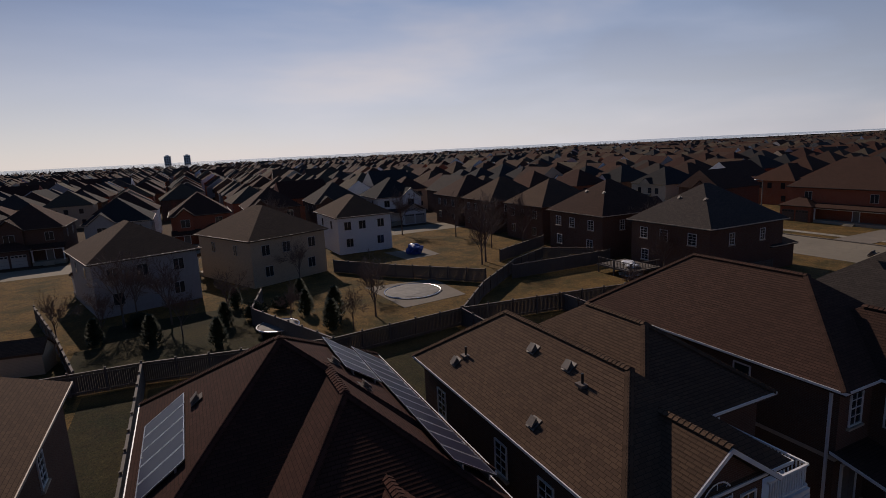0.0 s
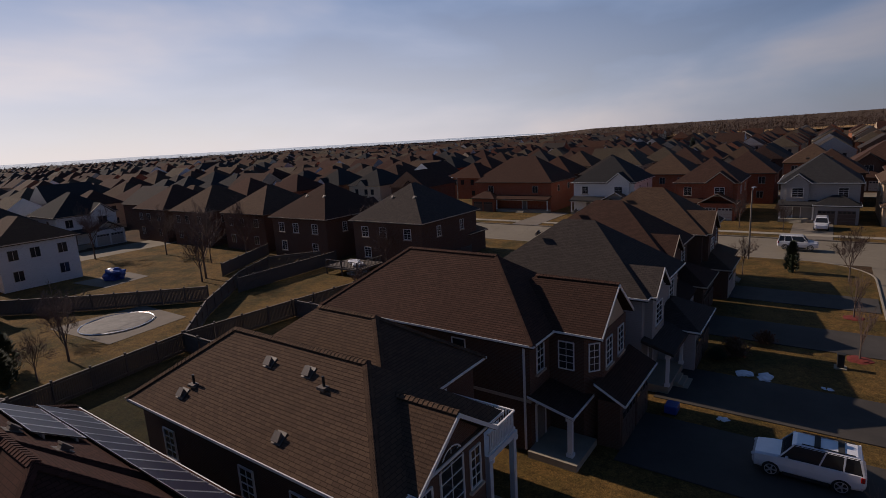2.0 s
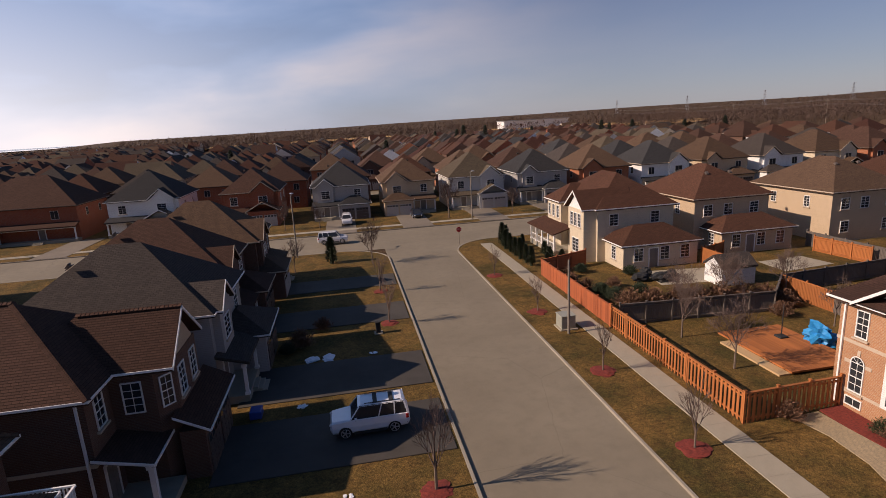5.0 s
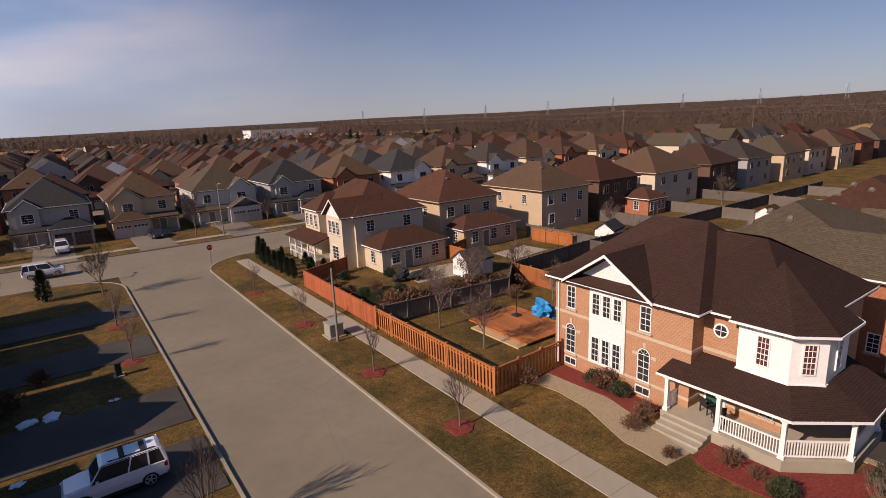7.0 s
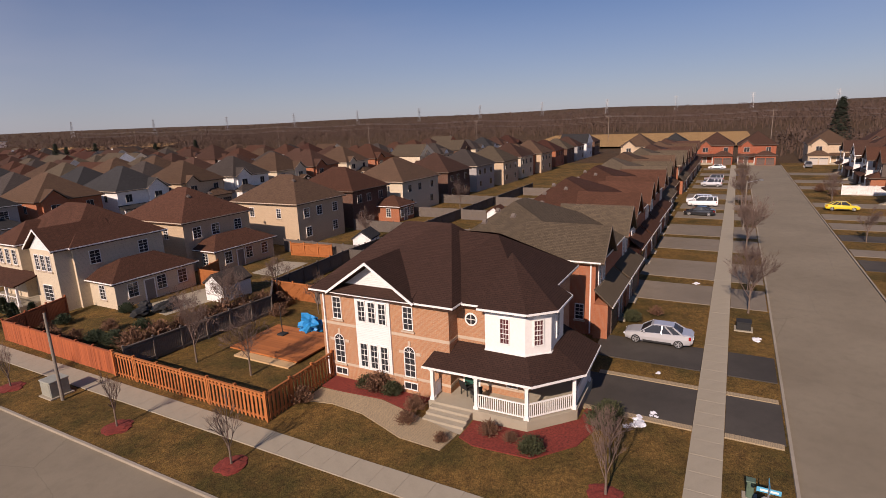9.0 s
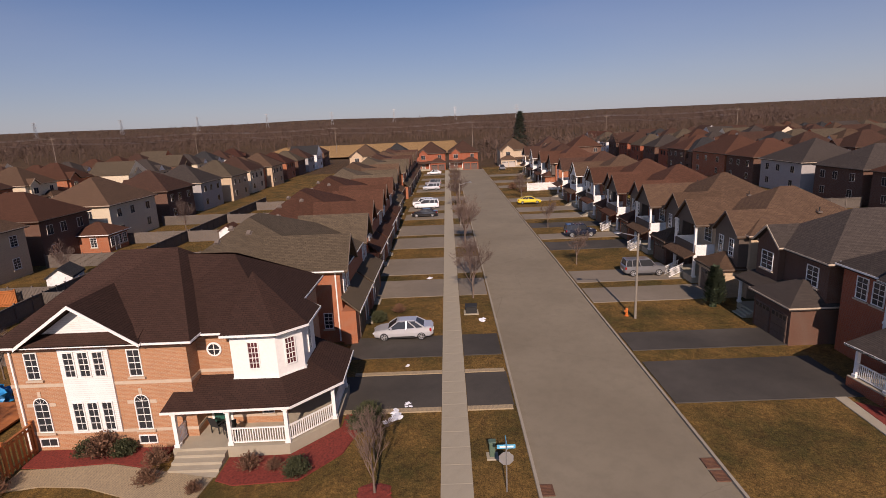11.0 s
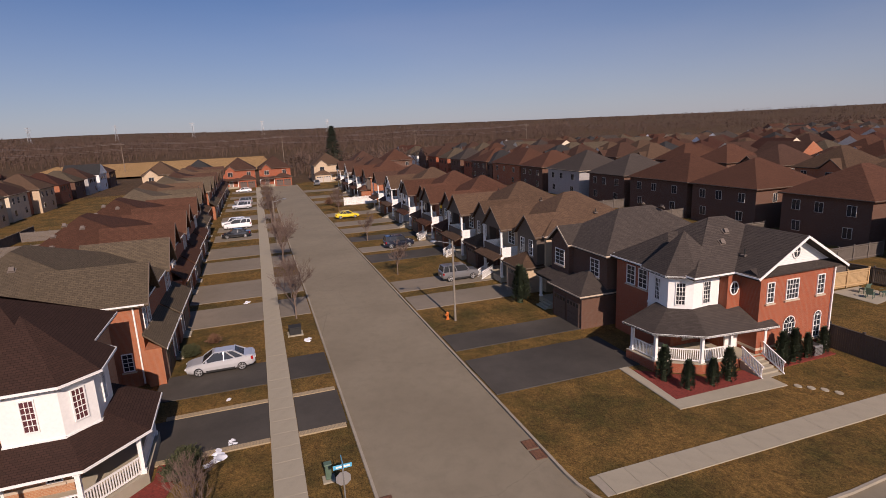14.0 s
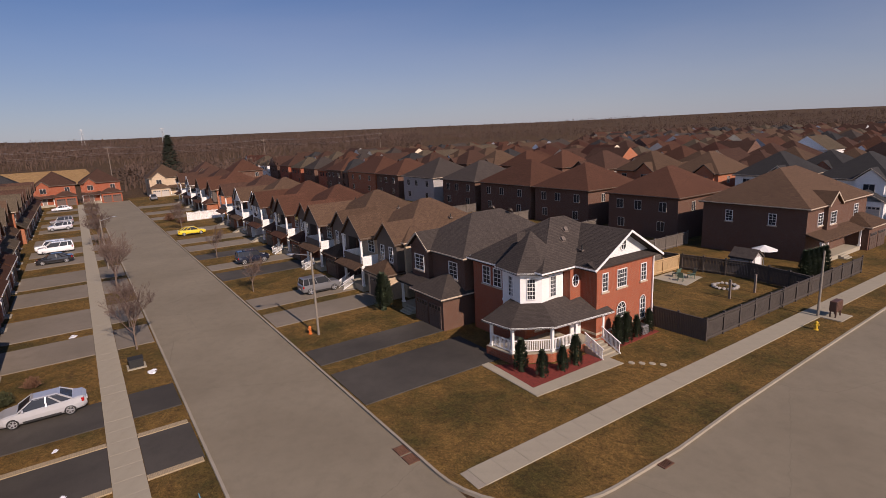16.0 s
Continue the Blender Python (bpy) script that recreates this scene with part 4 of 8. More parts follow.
# side street towards -y: narrow houses with gabled two-storey porches
def porch_house(place, label, w, wall, roof_c, face_c, near=True, flip=1):
    h = thing("house", place, label, "house", "houses of the side street")
    W, R, F = WALL[wall], ROOF[roof_c], WALL[face_c]
    win = window if near else small_window
    edge = M_TRIM if face_c == "white" else M_BROWN_TRIM
    walls(h, -w / 2, w / 2, 0, 12, 5.9, W)
    roof(h, -w / 2 - 0.4, w / 2 + 0.4, -0.4, 12.4, 6.0, 0.62, R, along="y", edge=M_TAN_TRIM)
    for u, gw, z in ((-flip * w * 0.24, w * 0.46, 6.0), (flip * w * 0.27, w * 0.4, 5.9)):
        d = 2.6 if u * flip < 0 else 1.2
        zt = z + gw / 2 * 0.85
        roof(h, u - gw / 2 - 0.25, u + gw / 2 + 0.25, -d, 3.5, z, 0.85, R, gables="f", along="y", name="gable_roof", ridge=((u, -d, zt + 0.2), (u, 4.2, zt + 0.2)), edge=edge)
        gable_wall(h, "f", u - gw / 2, u + gw / 2, -d + 0.25, z - 0.1, zt, F)
        if d > 2:
            # open balcony over the porch
            part("balcony", box(B(), u - gw / 2, u + gw / 2, -d + 0.1, 0, 2.85, 3.1), M_TRIM, h)
            # front in the face colour, mostly painted shade-dark; the sunlit sides stay white
            part("parapet", box(B(), u - gw / 2, u + gw / 2, -d + 0.1, -d + 0.2, 3.1, 3.95), F, h, "panelled parapet")
            for s in (-1, 1):
                part("parapet", box(B(), u + s * (gw / 2 - 0.05) - 0.05, u + s * (gw / 2 - 0.05) + 0.05, -d + 0.2, 0, 3.1, 3.95), WALL["white"], h)
                part("post", post_mesh(2.95, 0.11), None, h, place=pose(u + s * (gw / 2 - 0.15), -d + 0.2, 3.0))
                part("post", post_mesh(2.3, 0.12), None, h, place=pose(u + s * (gw / 2 - 0.15), -d + 0.2, 0.6))
            part("porch_roof", slab(B(), [(u - gw / 2 - 0.3, -d - 1.0, 2.75), (u + gw / 2 + 0.3, -d - 1.0, 2.75), (u + gw / 2 + 0.3, -d + 0.1, 3.2), (u - gw / 2 - 0.3, -d + 0.1, 3.2)], 0.14), R, h)
            part("porch_slab", box(B(), u - gw / 2, u + gw / 2, -d, 0, -0.2, 0.7), M_CONC, h)
            door(h, "f", u, 0, 0.7)
            win(h, "f", u, 4.6, 0, 1.4, 1.6)
            sx = u + flip * -0.2
            steps(h, sx - 0.6, sx + 0.6, -d, 0.7, 5, 0.28)
            if near:
                for s in (-0.6, 0.6):
                    railing(h, (sx + s, -d - 1.45, 0.0), (sx + s, -d, 0.7))
        else:
            walls(h, u - gw / 2, u + gw / 2, -d + 0.3, 0, 5.8, F, name="bay", z0=3.0)
            for k in (-0.22, 0.22):
                win(h, "f", u + gw * k, 4.6, -d + 0.3, 0.7, 1.5)
            gx = u
            walls(h, gx - 1.9, gx + 1.9, -2.4, 0, 2.7, W, name="garage")
            roof(h, gx - 2.2, gx + 2.2, -2.8, 1.4, 2.8, 0.6, R, name="garage_roof", along="y", edge=M_BROWN_TRIM)
            garage_door(h, gx, -2.4, 2.7, 2.1, M_GARAGE_D)
    for side, x in (("l", -w / 2), ("r", w / 2)):
        win(h, side, 4.0, 4.6, x, 0.8, 1.3)
        win(h, side, 9.0, 4.6, x, 0.8, 1.3)
    for u in (-w * 0.28, w * 0.28):
        win(h, "b", u, 4.6, 12, 1.1, 1.3)
        win(h, "b", u, 1.7, 12, 1.3, 1.6)
    if near:
        k = 0.68
        vent(h, -w / 2 + 1.6, 6.0, 6.0 + 2.0 * k + 0.02, (-1, 0), k)
        vent(h, -w / 2 + 2.4, 8.5, 6.0 + 2.8 * k + 0.02, (-1, 0), k)
        stack(h, w / 2 - 1.8, 7.0, 6.0 + 2.2 * k)
    return h


for i, (x, w, wl, rc, fc) in enumerate(((52.4, 10.6, "tan", "tan", "shade_umber"), (64.5, 11.3, "brown", "tan", "shade_umber"), (77.3, 11.3, "orange", "red", "shade_umber"), (90, 11.3, "orange", "red", "shade_umber"), (102.5, 11.3, "white", "tan", "white"), (115, 11.3, "orange", "brown", "shade_umber"), (141, 12, "orange", "red", "shade_umber"), (155, 12, "brown", "brown", "white"), (170, 12, "brown", "brown", "shade_umber"))):
    porch_house(at_front(x, -26.8, "+y"), "narrow house with a gabled two-storey porch and garage", w, wl, rc, fc, x < 80, 1)
family_house(at_front(40.9, -26.6, "+y"), "dark brick house with a low garage gable", 8.4, 12, "brown", "grey", 6.2, 0.65, 1, group="houses of the side street")
# next row towards -y, backs to the camera
for x, w, wl, rc in ((50, 12, "brown", "red"), (66.5, 12.5, "brown", "red"), (81.5, 15, "brown", "red"), (97, 12, "brown", "grey"), (114, 14, "grey", "grey"), (130, 12, "brown", "red"), (146, 18, "orange", "red"), (166, 12, "brown", "red")):
    family_house(at_front(x, -83, "-y"), "brick house seen across the back yards", w, 13.5, wl, rc, 6.3, 0.6, 2, near=False, group="houses of the next row")
family_house(at_front(27.2, -77, "-x"), "brown brick corner house with a white porch", 17, 12.5, "brown", "tan", 6.4, 0.6, 1)


# ---- the detailed houses: axes as in the world, origin at a ground corner ----
def fan_roof(h, eave, apex, m, thick=0.15, name="turret_roof"):
    """Roof planes from a line of eave points up to one apex."""
    bm = B()
    for p, q in zip(eave, eave[1:]):
        slab(bm, [p, q, apex], thick)
    bmesh.ops.remove_doubles(bm, verts=bm.verts[:], dist=0.002)
    return part(name, bm, m, h)


def band_walls(h, pts, z0, z1, m, name="turret"):
    """Upright walls along an open line of plan points, closed to a solid."""
    bm = B()
    low = [bm.verts.new((x, y, z0)) for x, y in pts]
    top = [bm.verts.new((x, y, z1)) for x, y in pts]
    n = len(pts)
    fs = [bm.faces.new(low[::-1]), bm.faces.new(top)] + [bm.faces.new((low[i], low[(i + 1) % n], top[(i + 1) % n], top[i])) for i in range(n)]
    bmesh.ops.recalc_face_normals(bm, faces=fs)
    return part(name, bm, m, h)


def edge_trim(h, pts, w=0.05, up=0.015, down=0.11, name="gutter", m=None):
    bm = B()
    for p, q in zip(pts, pts[1:]):
        p, q = Vector(p), Vector(q)
        d = (q - p).normalized()
        o = Vector((d.y, -d.x, 0)) * w
        v = [p, q, q + o, p + o]
        slab(bm, [c + Vector((0, 0, up)) for c in v], up + down)
    return part(name, bm, m or M_TRIM, h)


def facet_window(h, p, q, z, w=0.75, ht=1.5, k=0.5, nx=2, nz=4, glass=None):
    """A window in a slanted wall from p to q (plan points, outside on the right of p to q)."""
    p, q = Vector(p), Vector(q)
    c = p.lerp(q, k)
    d = (q - p).normalized()
    a = math.degrees(math.atan2(d.y, d.x))
    return window(h, "f", 0, 0, 0, w, ht, nx, nz, sill=False, glass=glass, at=pose(c.x, c.y, z, 0, 0, a))


def round_window(h, x, y, z, r, side="l", sz=1.0):
    def make():
        bm = B()
        n = 24
        ring = [[((r + e) * math.cos(t), -0.06 if e < 0.1 else -0.02, (r * sz + e) * math.sin(t)) for t in (2 * math.pi * i / n for i in range(n))] for e in (0.0, 0.09, 0.1)]
        for a, b in zip(ring, ring[1:]):
            for i in range(n):
                face(bm, [a[i], a[(i + 1) % n], b[(i + 1) % n], b[i]])
        box(bm, -0.02, 0.02, -0.06, -0.02, -r * sz, r * sz)
        box(bm, -r, r, -0.06, -0.02, -0.02, 0.02)
        return mesh_of("frame", bm, M_TRIM)
    def pane():
        bm = B()
        face(bm, [(r * math.cos(t), -0.03, r * sz * math.sin(t)) for t in (2 * math.pi * i / 24 for i in range(24))])
        return mesh_of("pane", bm, M_GLASS)
    o = part("window", cached(("rpane", r, sz), pane), None, h, "round window", place=pose(x, y, z, 0, 0, TURN[side]))
    part("frame", cached(("rfr", r, sz), make), None, o)
    return o


def corner_house_buff():
    h = thing("corner_house", pose(26.6, 16.3, 0), "buff brick corner house with white turret and wraparound porch", "house")
    X, Y = 26.6, 16.3
    L = lambda x, y, z=None: (x - X, y - Y) if z is None else (x - X, y - Y, z)
    W, R = WALL["buff"], ROOF["choc"]
    walls(h, 0.0, 11.2, 14.3 - Y, 24.1 - Y, 6.4, W, band=(1.25, 4.1))
    walls(h, 1.15, 11.0, 10.0 - Y, 14.3 - Y, 6.4, W, band=(1.25, 4.1))
    roof(h, 26.15 - X, 38.3 - X, 13.8 - Y, 24.6 - Y, 6.5, 0.6, R, along="y", ridge=(L(32.6, 17.0, 10.2), L(32.4, 20.6, 10.2)), courses=True)
    roof(h, 27.3 - X, 38.2 - X, 9.55 - Y, 17.5 - Y, 6.45, 0.6, R, along="y", ridge=(L(32.8, 13.6, 9.55), L(32.8, 17.0, 9.7)), name="side_roof", courses=True)
    # pediment over the front
    roof(h, 26.0 - X, 31.2 - X, 16.4 - Y, 23.05 - Y, 6.52, 0.66, R, gables="l", along="x", ridge=(L(26.0, 19.75, 8.75), L(31.4, 19.75, 8.75)), name="gable_roof", courses=True)
    gable_wall(h, "l", 16.9 - Y, 22.55 - Y, 0.25, 6.62, 8.5, WALL["white"])
    part("skirt_roof", slab(B(), [L(26.1, 16.6, 6.56), L(26.1, 22.9, 6.56), L(26.95, 22.9, 7.0), L(26.95, 16.6, 7.0)][::-1], 0.1), R, h)
    # white panelled bay with two rows of three windows
    part("panel", box(B(), -0.12, 0.05, 18.45 - Y, 21.15 - Y, 1.25, 6.3), WALL["white"], h, "white panelled bay")
    for y in (20.6, 19.8, 19.0):
        window(h, "l", y - Y, 5.3, -0.12, 0.5, 1.35, 2, 4, sill=False)
        window(h, "l", y - Y, 2.25, -0.12, 0.5, 1.6, 2, 4, sill=False)
    for y in (22.7, 17.15):
        window(h, "l", y - Y, 5.25, 0.0, 0.62, 1.45, 2, 4)
        window(h, "l", y - Y, 2.35, 0.0, 0.72, 2.0, 2, 4, arch=True)
        window(h, "l", y - Y, 0.68, 0.0, 0.9, 0.42, 2, 1, sill=False)
        for dy in (-0.62, 0.62):
            part("impost", box(B(), -0.03, 0.02, y - Y + dy - 0.18, y - Y + dy + 0.18, 2.85, 3.05), M_STONE, h)
        part("keystone", box(B(), -0.04, 0.02, y - Y - 0.09, y - Y + 0.09, 3.42, 3.75), M_STONE, h)
    round_window(h, 1.15, 13.35 - Y, 5.35, 0.32)
    window(h, "l", 10.75 - Y, 1.9, 1.15, 0.6, 1.0, 2, 2)
    door(h, "l", 13.4 - Y, 1.15, 0.75, 0.95, 2.1, M_GREEN_DOOR)
    # turret
    tp = [L(27.4, 12.3), L(27.4, 9.8), L(28.5, 8.6), L(31.0, 8.6), L(32.1, 9.7), L(32.1, 12.3)]
    band_walls(h, tp, 3.2, 6.3, M_TRIM)
    for p, q in ((0, 1), (1, 2), (2, 3), (3, 4)):
        facet_window(h, tp[p], tp[q], 5.05, 0.52, 1.5, nx=3, nz=5, glass=M_GLASS_CUR)
        a, b = Vector(tp[p]), Vector(tp[q])
        n = (b - a).normalized()
        for z in (3.62, 6.1):
            o = Vector((n.y, -n.x)) * 0.05
            bm = slab(B(), [(*(a - n * 0.03), z + 0.14), (*(b + n * 0.03), z + 0.14), (*(b + o + n * 0.03), z + 0.14), (*(a + o - n * 0.03), z + 0.14)], 0.14)
            part("moulding", bm, M_TRIM, h)
    te = [L(26.9, 12.6, 6.42), L(26.95, 9.55, 6.42), L(28.3, 8.15, 6.42), L(31.3, 8.15, 6.42), L(32.6, 9.4, 6.42), L(32.6, 12.7, 6.42)]
    ap = Vector(L(30.9, 11.9, 8.9))
    fan_roof(h, te, ap, R)
    edge_trim(h, te)
    # wraparound porch
    pe = [L(25.25, 15.5, 2.95), L(25.4, 8.75, 2.95), L(28.05, 6.45, 2.95), L(32.4, 6.6, 2.95)]
    pt = [L(28.4, 15.2, 4.05), L(28.4, 10.2, 4.05), L(29.4, 9.0, 4.05), L(32.4, 9.0, 4.05)]
    bm = B()
    for i in range(3):
        part("porch_roof", slab(B(), [pe[i], pe[i + 1], pt[i + 1], pt[i]], 0.14), R, h)
    bm.free()
    edge_trim(h, pe)
    part("porch_ceiling", slab(B(), [pe[0], pe[1], pe[2], pe[3], L(32.4, 9.6, 2.95), L(28.6, 15.4, 2.95)], 0.12), M_TRIM, h)
    sl = [L(25.35, 15.2), L(25.45, 9.0), L(27.9, 6.85), L(32.0, 6.95), L(32.0, 10.2), L(28.0, 15.2)]
    band_walls(h, sl, -0.2, 0.75, M_CONC, "porch_slab")
    posts = [L(25.6, 15.0), L(25.65, 12.15), L(25.7, 9.1), L(27.95, 7.05), L(31.7, 7.15)]
    for x, y in posts:
        part("post", post_mesh(2.1), None, h, place=pose(x, y, 0.75))
    for p, q in ((1, 2), (2, 3), (3, 4)):
        railing(h, (*posts[p], 0.75), (*posts[q], 0.75))
    railing(h, (*posts[0], 0.75), (26.6 - X + 0.9, posts[0][1], 0.75))
    bm = B()
    for i in range(4):
        box(bm, 25.4 - X - 0.42 * (i + 1), 25.4 - X - 0.42 * i, 12.3 - Y, 14.95 - Y, -0.2, 0.6 - 0.15 * i)
    part("steps", bm, M_CONC, h, "broad concrete steps")
    downpipe(h, -0.08, 23.75 - Y, 0.3, 6.3)
    for x, y in ((9.4, 21.5), (10.2, 17.8)):
        vent(h, x, y - Y, 6.5 + (38.3 - X - x) * 0.62 + 0.05, (1, 0), 0.6)
    return h


corner_house_buff()


def corner_house_red():
    X, Y = 26.1, -34.0
    h = thing("corner_house", pose(X, Y, 0), "red brick corner house with white turret and porch", "house")
    L = lambda x, y, z=None: (x - X, y - Y) if z is None else (x - X, y - Y, z)
    W, R = WALL["red"], ROOF["grey"]
    walls(h, 0.0, 9.8, -38.2 - Y, -31.2 - Y, 6.4, W, band=(1.2,))
    walls(h, 1.6, 9.8, -31.2 - Y, -30.05 - Y, 6.4, W)
    walls(h, 3.4, 9.8, -30.05 - Y, -27.0 - Y, 6.4, W)
    roof(h, 27.6 - X, 36.3 - X, -38.7 - Y, -27.0 - Y, 6.5, 0.6, R, along="y", ridge=(L(31.5, -33.4, 9.65), L(31.6, -31.8, 9.65)), courses=True)
    roof(h, 29.5 - X, 36.2 - X, -32 - Y, -26.6 - Y, 6.42, 0.6, R, along="y", ridge=(L(32.8, -32, 8.6), L(32.8, -29.2, 8.6)), name="side_roof", courses=True)
    roof(h, 25.6 - X, 31.4 - X, -38.7 - Y, -30.45 - Y, 6.52, 0.6, R, gables="l", along="x", ridge=(L(25.6, -34.55, 9.0), L(31.4, -34.55, 9.0)), name="gable_roof", courses=True)
    gable_wall(h, "l", -38.1 - Y, -31.0 - Y, 0.3, 6.7, 8.75, WALL["white"])
    part("skirt_roof", slab(B(), [L(25.75, -38.6, 6.56), L(25.75, -30.55, 6.56), L(26.5, -30.55, 6.95), L(26.5, -38.6, 6.95)][::-1], 0.1), R, h)
    round_window(h, 0.28, -34.55 - Y, 7.75, 0.3, sz=1.4)
    for y, w in ((-32.1, 0.55), (-34.1, 1.05), (-36.8, 0.6)):
        window(h, "l", y - Y, 5.2, 0.0, w, 1.35, 2 if w < 1 else 4, 4)
    window(h, "l", -34.1 - Y, 2.25, 0.0, 1.0, 1.9, 4, 4, arch=True)
    window(h, "l", -36.8 - Y, 2.25, 0.0, 0.6, 1.9, 2, 4, arch=True)
    round_window(h, 1.6, -30.6 - Y, 5.3, 0.3, sz=1.4)
    window(h, "l", -28.5 - Y, 2.1, 3.4, 0.8, 1.4, 2, 4)
    door(h, "l", -30.65 - Y, 1.6, 0.8, 1.0, 2.1, M_TRIM)
    window(h, "b", 8.0, 5.2, -27.0 - Y, 0.9, 1.4)
    window(h, "b", 6.6, 5.2, -27.0 - Y, 0.9, 1.4)
    tp = [L(31.8, -26.75), L(29.35, -26.4), L(28.4, -27.75), L(28.4, -30.0), L(31.8, -30.0)]
    tp = tp[::-1]
    band_walls(h, tp, 3.2, 6.3, M_TRIM)
    for i in range(len(tp) - 1):
        a, b = Vector(tp[i]), Vector(tp[i + 1])
        if (b - a).length < 2.6 and i > 0:
            # outside lies on the left of a to b here
            c, d = a.lerp(b, 0.5), (a - b).normalized()
            window(h, "f", 0, 0, 0, 0.56, 1.55, 3, 5, sill=False, at=pose(c.x, c.y, 5.05, 0, 0, math.degrees(math.atan2(d.y, d.x))))
            n = (b - a).normalized()
            for z in (3.62, 6.1):
                o = Vector((-n.y, n.x)) * 0.05
                bm = slab(B(), [(*(a - n * 0.03), z + 0.14), (*(b + n * 0.03), z + 0.14), (*(b + o + n * 0.03), z + 0.14), (*(a + o - n * 0.03), z + 0.14)], 0.14)
                part("moulding", bm, M_TRIM, h)
    te = [L(32.1, -26.2, 6.42), L(29.15, -25.9, 6.42), L(27.85, -27.5, 6.42), L(27.85, -30.4, 6.42), L(32.1, -30.7, 6.42)]
    fan_roof(h, te, Vector(L(30.3, -28.4, 9.2)), R)
    edge_trim(h, te, w=-0.05)
    pe = [L(30.7, -23.65, 2.95), L(27.85, -24.0, 2.95), L(25.95, -26.7, 2.95), L(25.45, -32.5, 2.95)]
    pt = [L(30.7, -26.7, 4.05), L(29.5, -26.6, 4.05), L(28.6, -27.9, 4.05), L(27.9, -32.4, 4.05)]
    bm = B()
    for i in range(3):
        part("porch_roof", slab(B(), [pe[i], pe[i + 1], pt[i + 1], pt[i]], 0.14), R, h)
    bm.free()
    edge_trim(h, pe, w=-0.05)
    part("porch_ceiling", slab(B(), [pe[0], pe[1], pe[2], pe[3], L(28.0, -32.4, 2.95), L(30.7, -27, 2.95)], 0.12), M_TRIM, h)
    sl = [L(30.6, -24.0), L(28.0, -24.25), L(26.3, -26.8), L(25.95, -32.3), L(28.0, -32.3), L(30.6, -27.0)]
    band_walls(h, sl, -0.2, 0.8, W, "porch_base")
    part("porch_slab", slab(B(), [(*p, 0.86) for p in sl], 0.07), M_CONC, h)
    posts = [L(30.3, -24.3), L(28.15, -24.5), L(26.55, -26.95), L(26.35, -29.2), L(26.15, -32.0)]
    for x, y in posts:
        part("post", post_mesh(2.05), None, h, place=pose(x, y, 0.86))
    for p, q in ((0, 1), (1, 2), (2, 3)):
        railing(h, (*posts[p], 0.86), (*posts[q], 0.86))
    bm = B()
    for i in range(5):
        box(bm, 26.0 - X - 0.36 * (i + 1), 26.0 - X - 0.36 * i, -31.6 - Y, -29.8 - Y, -0.2, 0.72 - 0.14 * i)
    part("steps", bm, M_CONC, h)
    for y in (-31.65, -29.75):
        railing(h, (24.15 - X, y - Y, 0.05), (25.95 - X, y - Y, 0.86))
    downpipe(h, -0.08, -38.0 - Y, 0.3, 6.3)
    for x, y in ((29.6, -31.2), (30.3, -32.2)):
        vent(h, x - X, y - Y, 6.5 + (x - 27.6) * 0.808 + 0.06, (-1, 0), 0.8)
    stack(h, 28.2 - X, -31.9 - Y, 7.4)
    return h


corner_house_red()


def ridge_caps(h, p, q, m):
    """Cap shingles along a hip or a ridge, lapped one over the next."""
    p, q = Vector(p), Vector(q)
    n = max(2, int((q - p).length / 0.2))
    d = (q - p).normalized()
    s = d.cross(Vector((0, 0, 1))).normalized()
    me = cached(("cap", m.name), lambda: mesh_of("ridge_cap", slab(slab(B(), [(-0.02, -0.17, -0.06), (0.24, -0.17, -0.03), (0.24, 0.0, 0.06), (-0.02, 0.0, 0.03)], 0.025),
                 [(-0.02, 0.0, 0.03), (0.24, 0.0, 0.06), (0.24, 0.17, -0.03), (-0.02, 0.17, -0.06)], 0.025), m))
    up = s.cross(d)
    rot = Matrix((d, s * -1, up * 1)).transposed().to_4x4()
    if rot.determinant() < 0:
        rot = Matrix((d, s, up)).transposed().to_4x4()
    for i in range(n):
        part("ridge_cap", me, None, h, place=Matrix.Translation(p.lerp(q, i / n) + Vector((0, 0, 0.05))) @ rot)


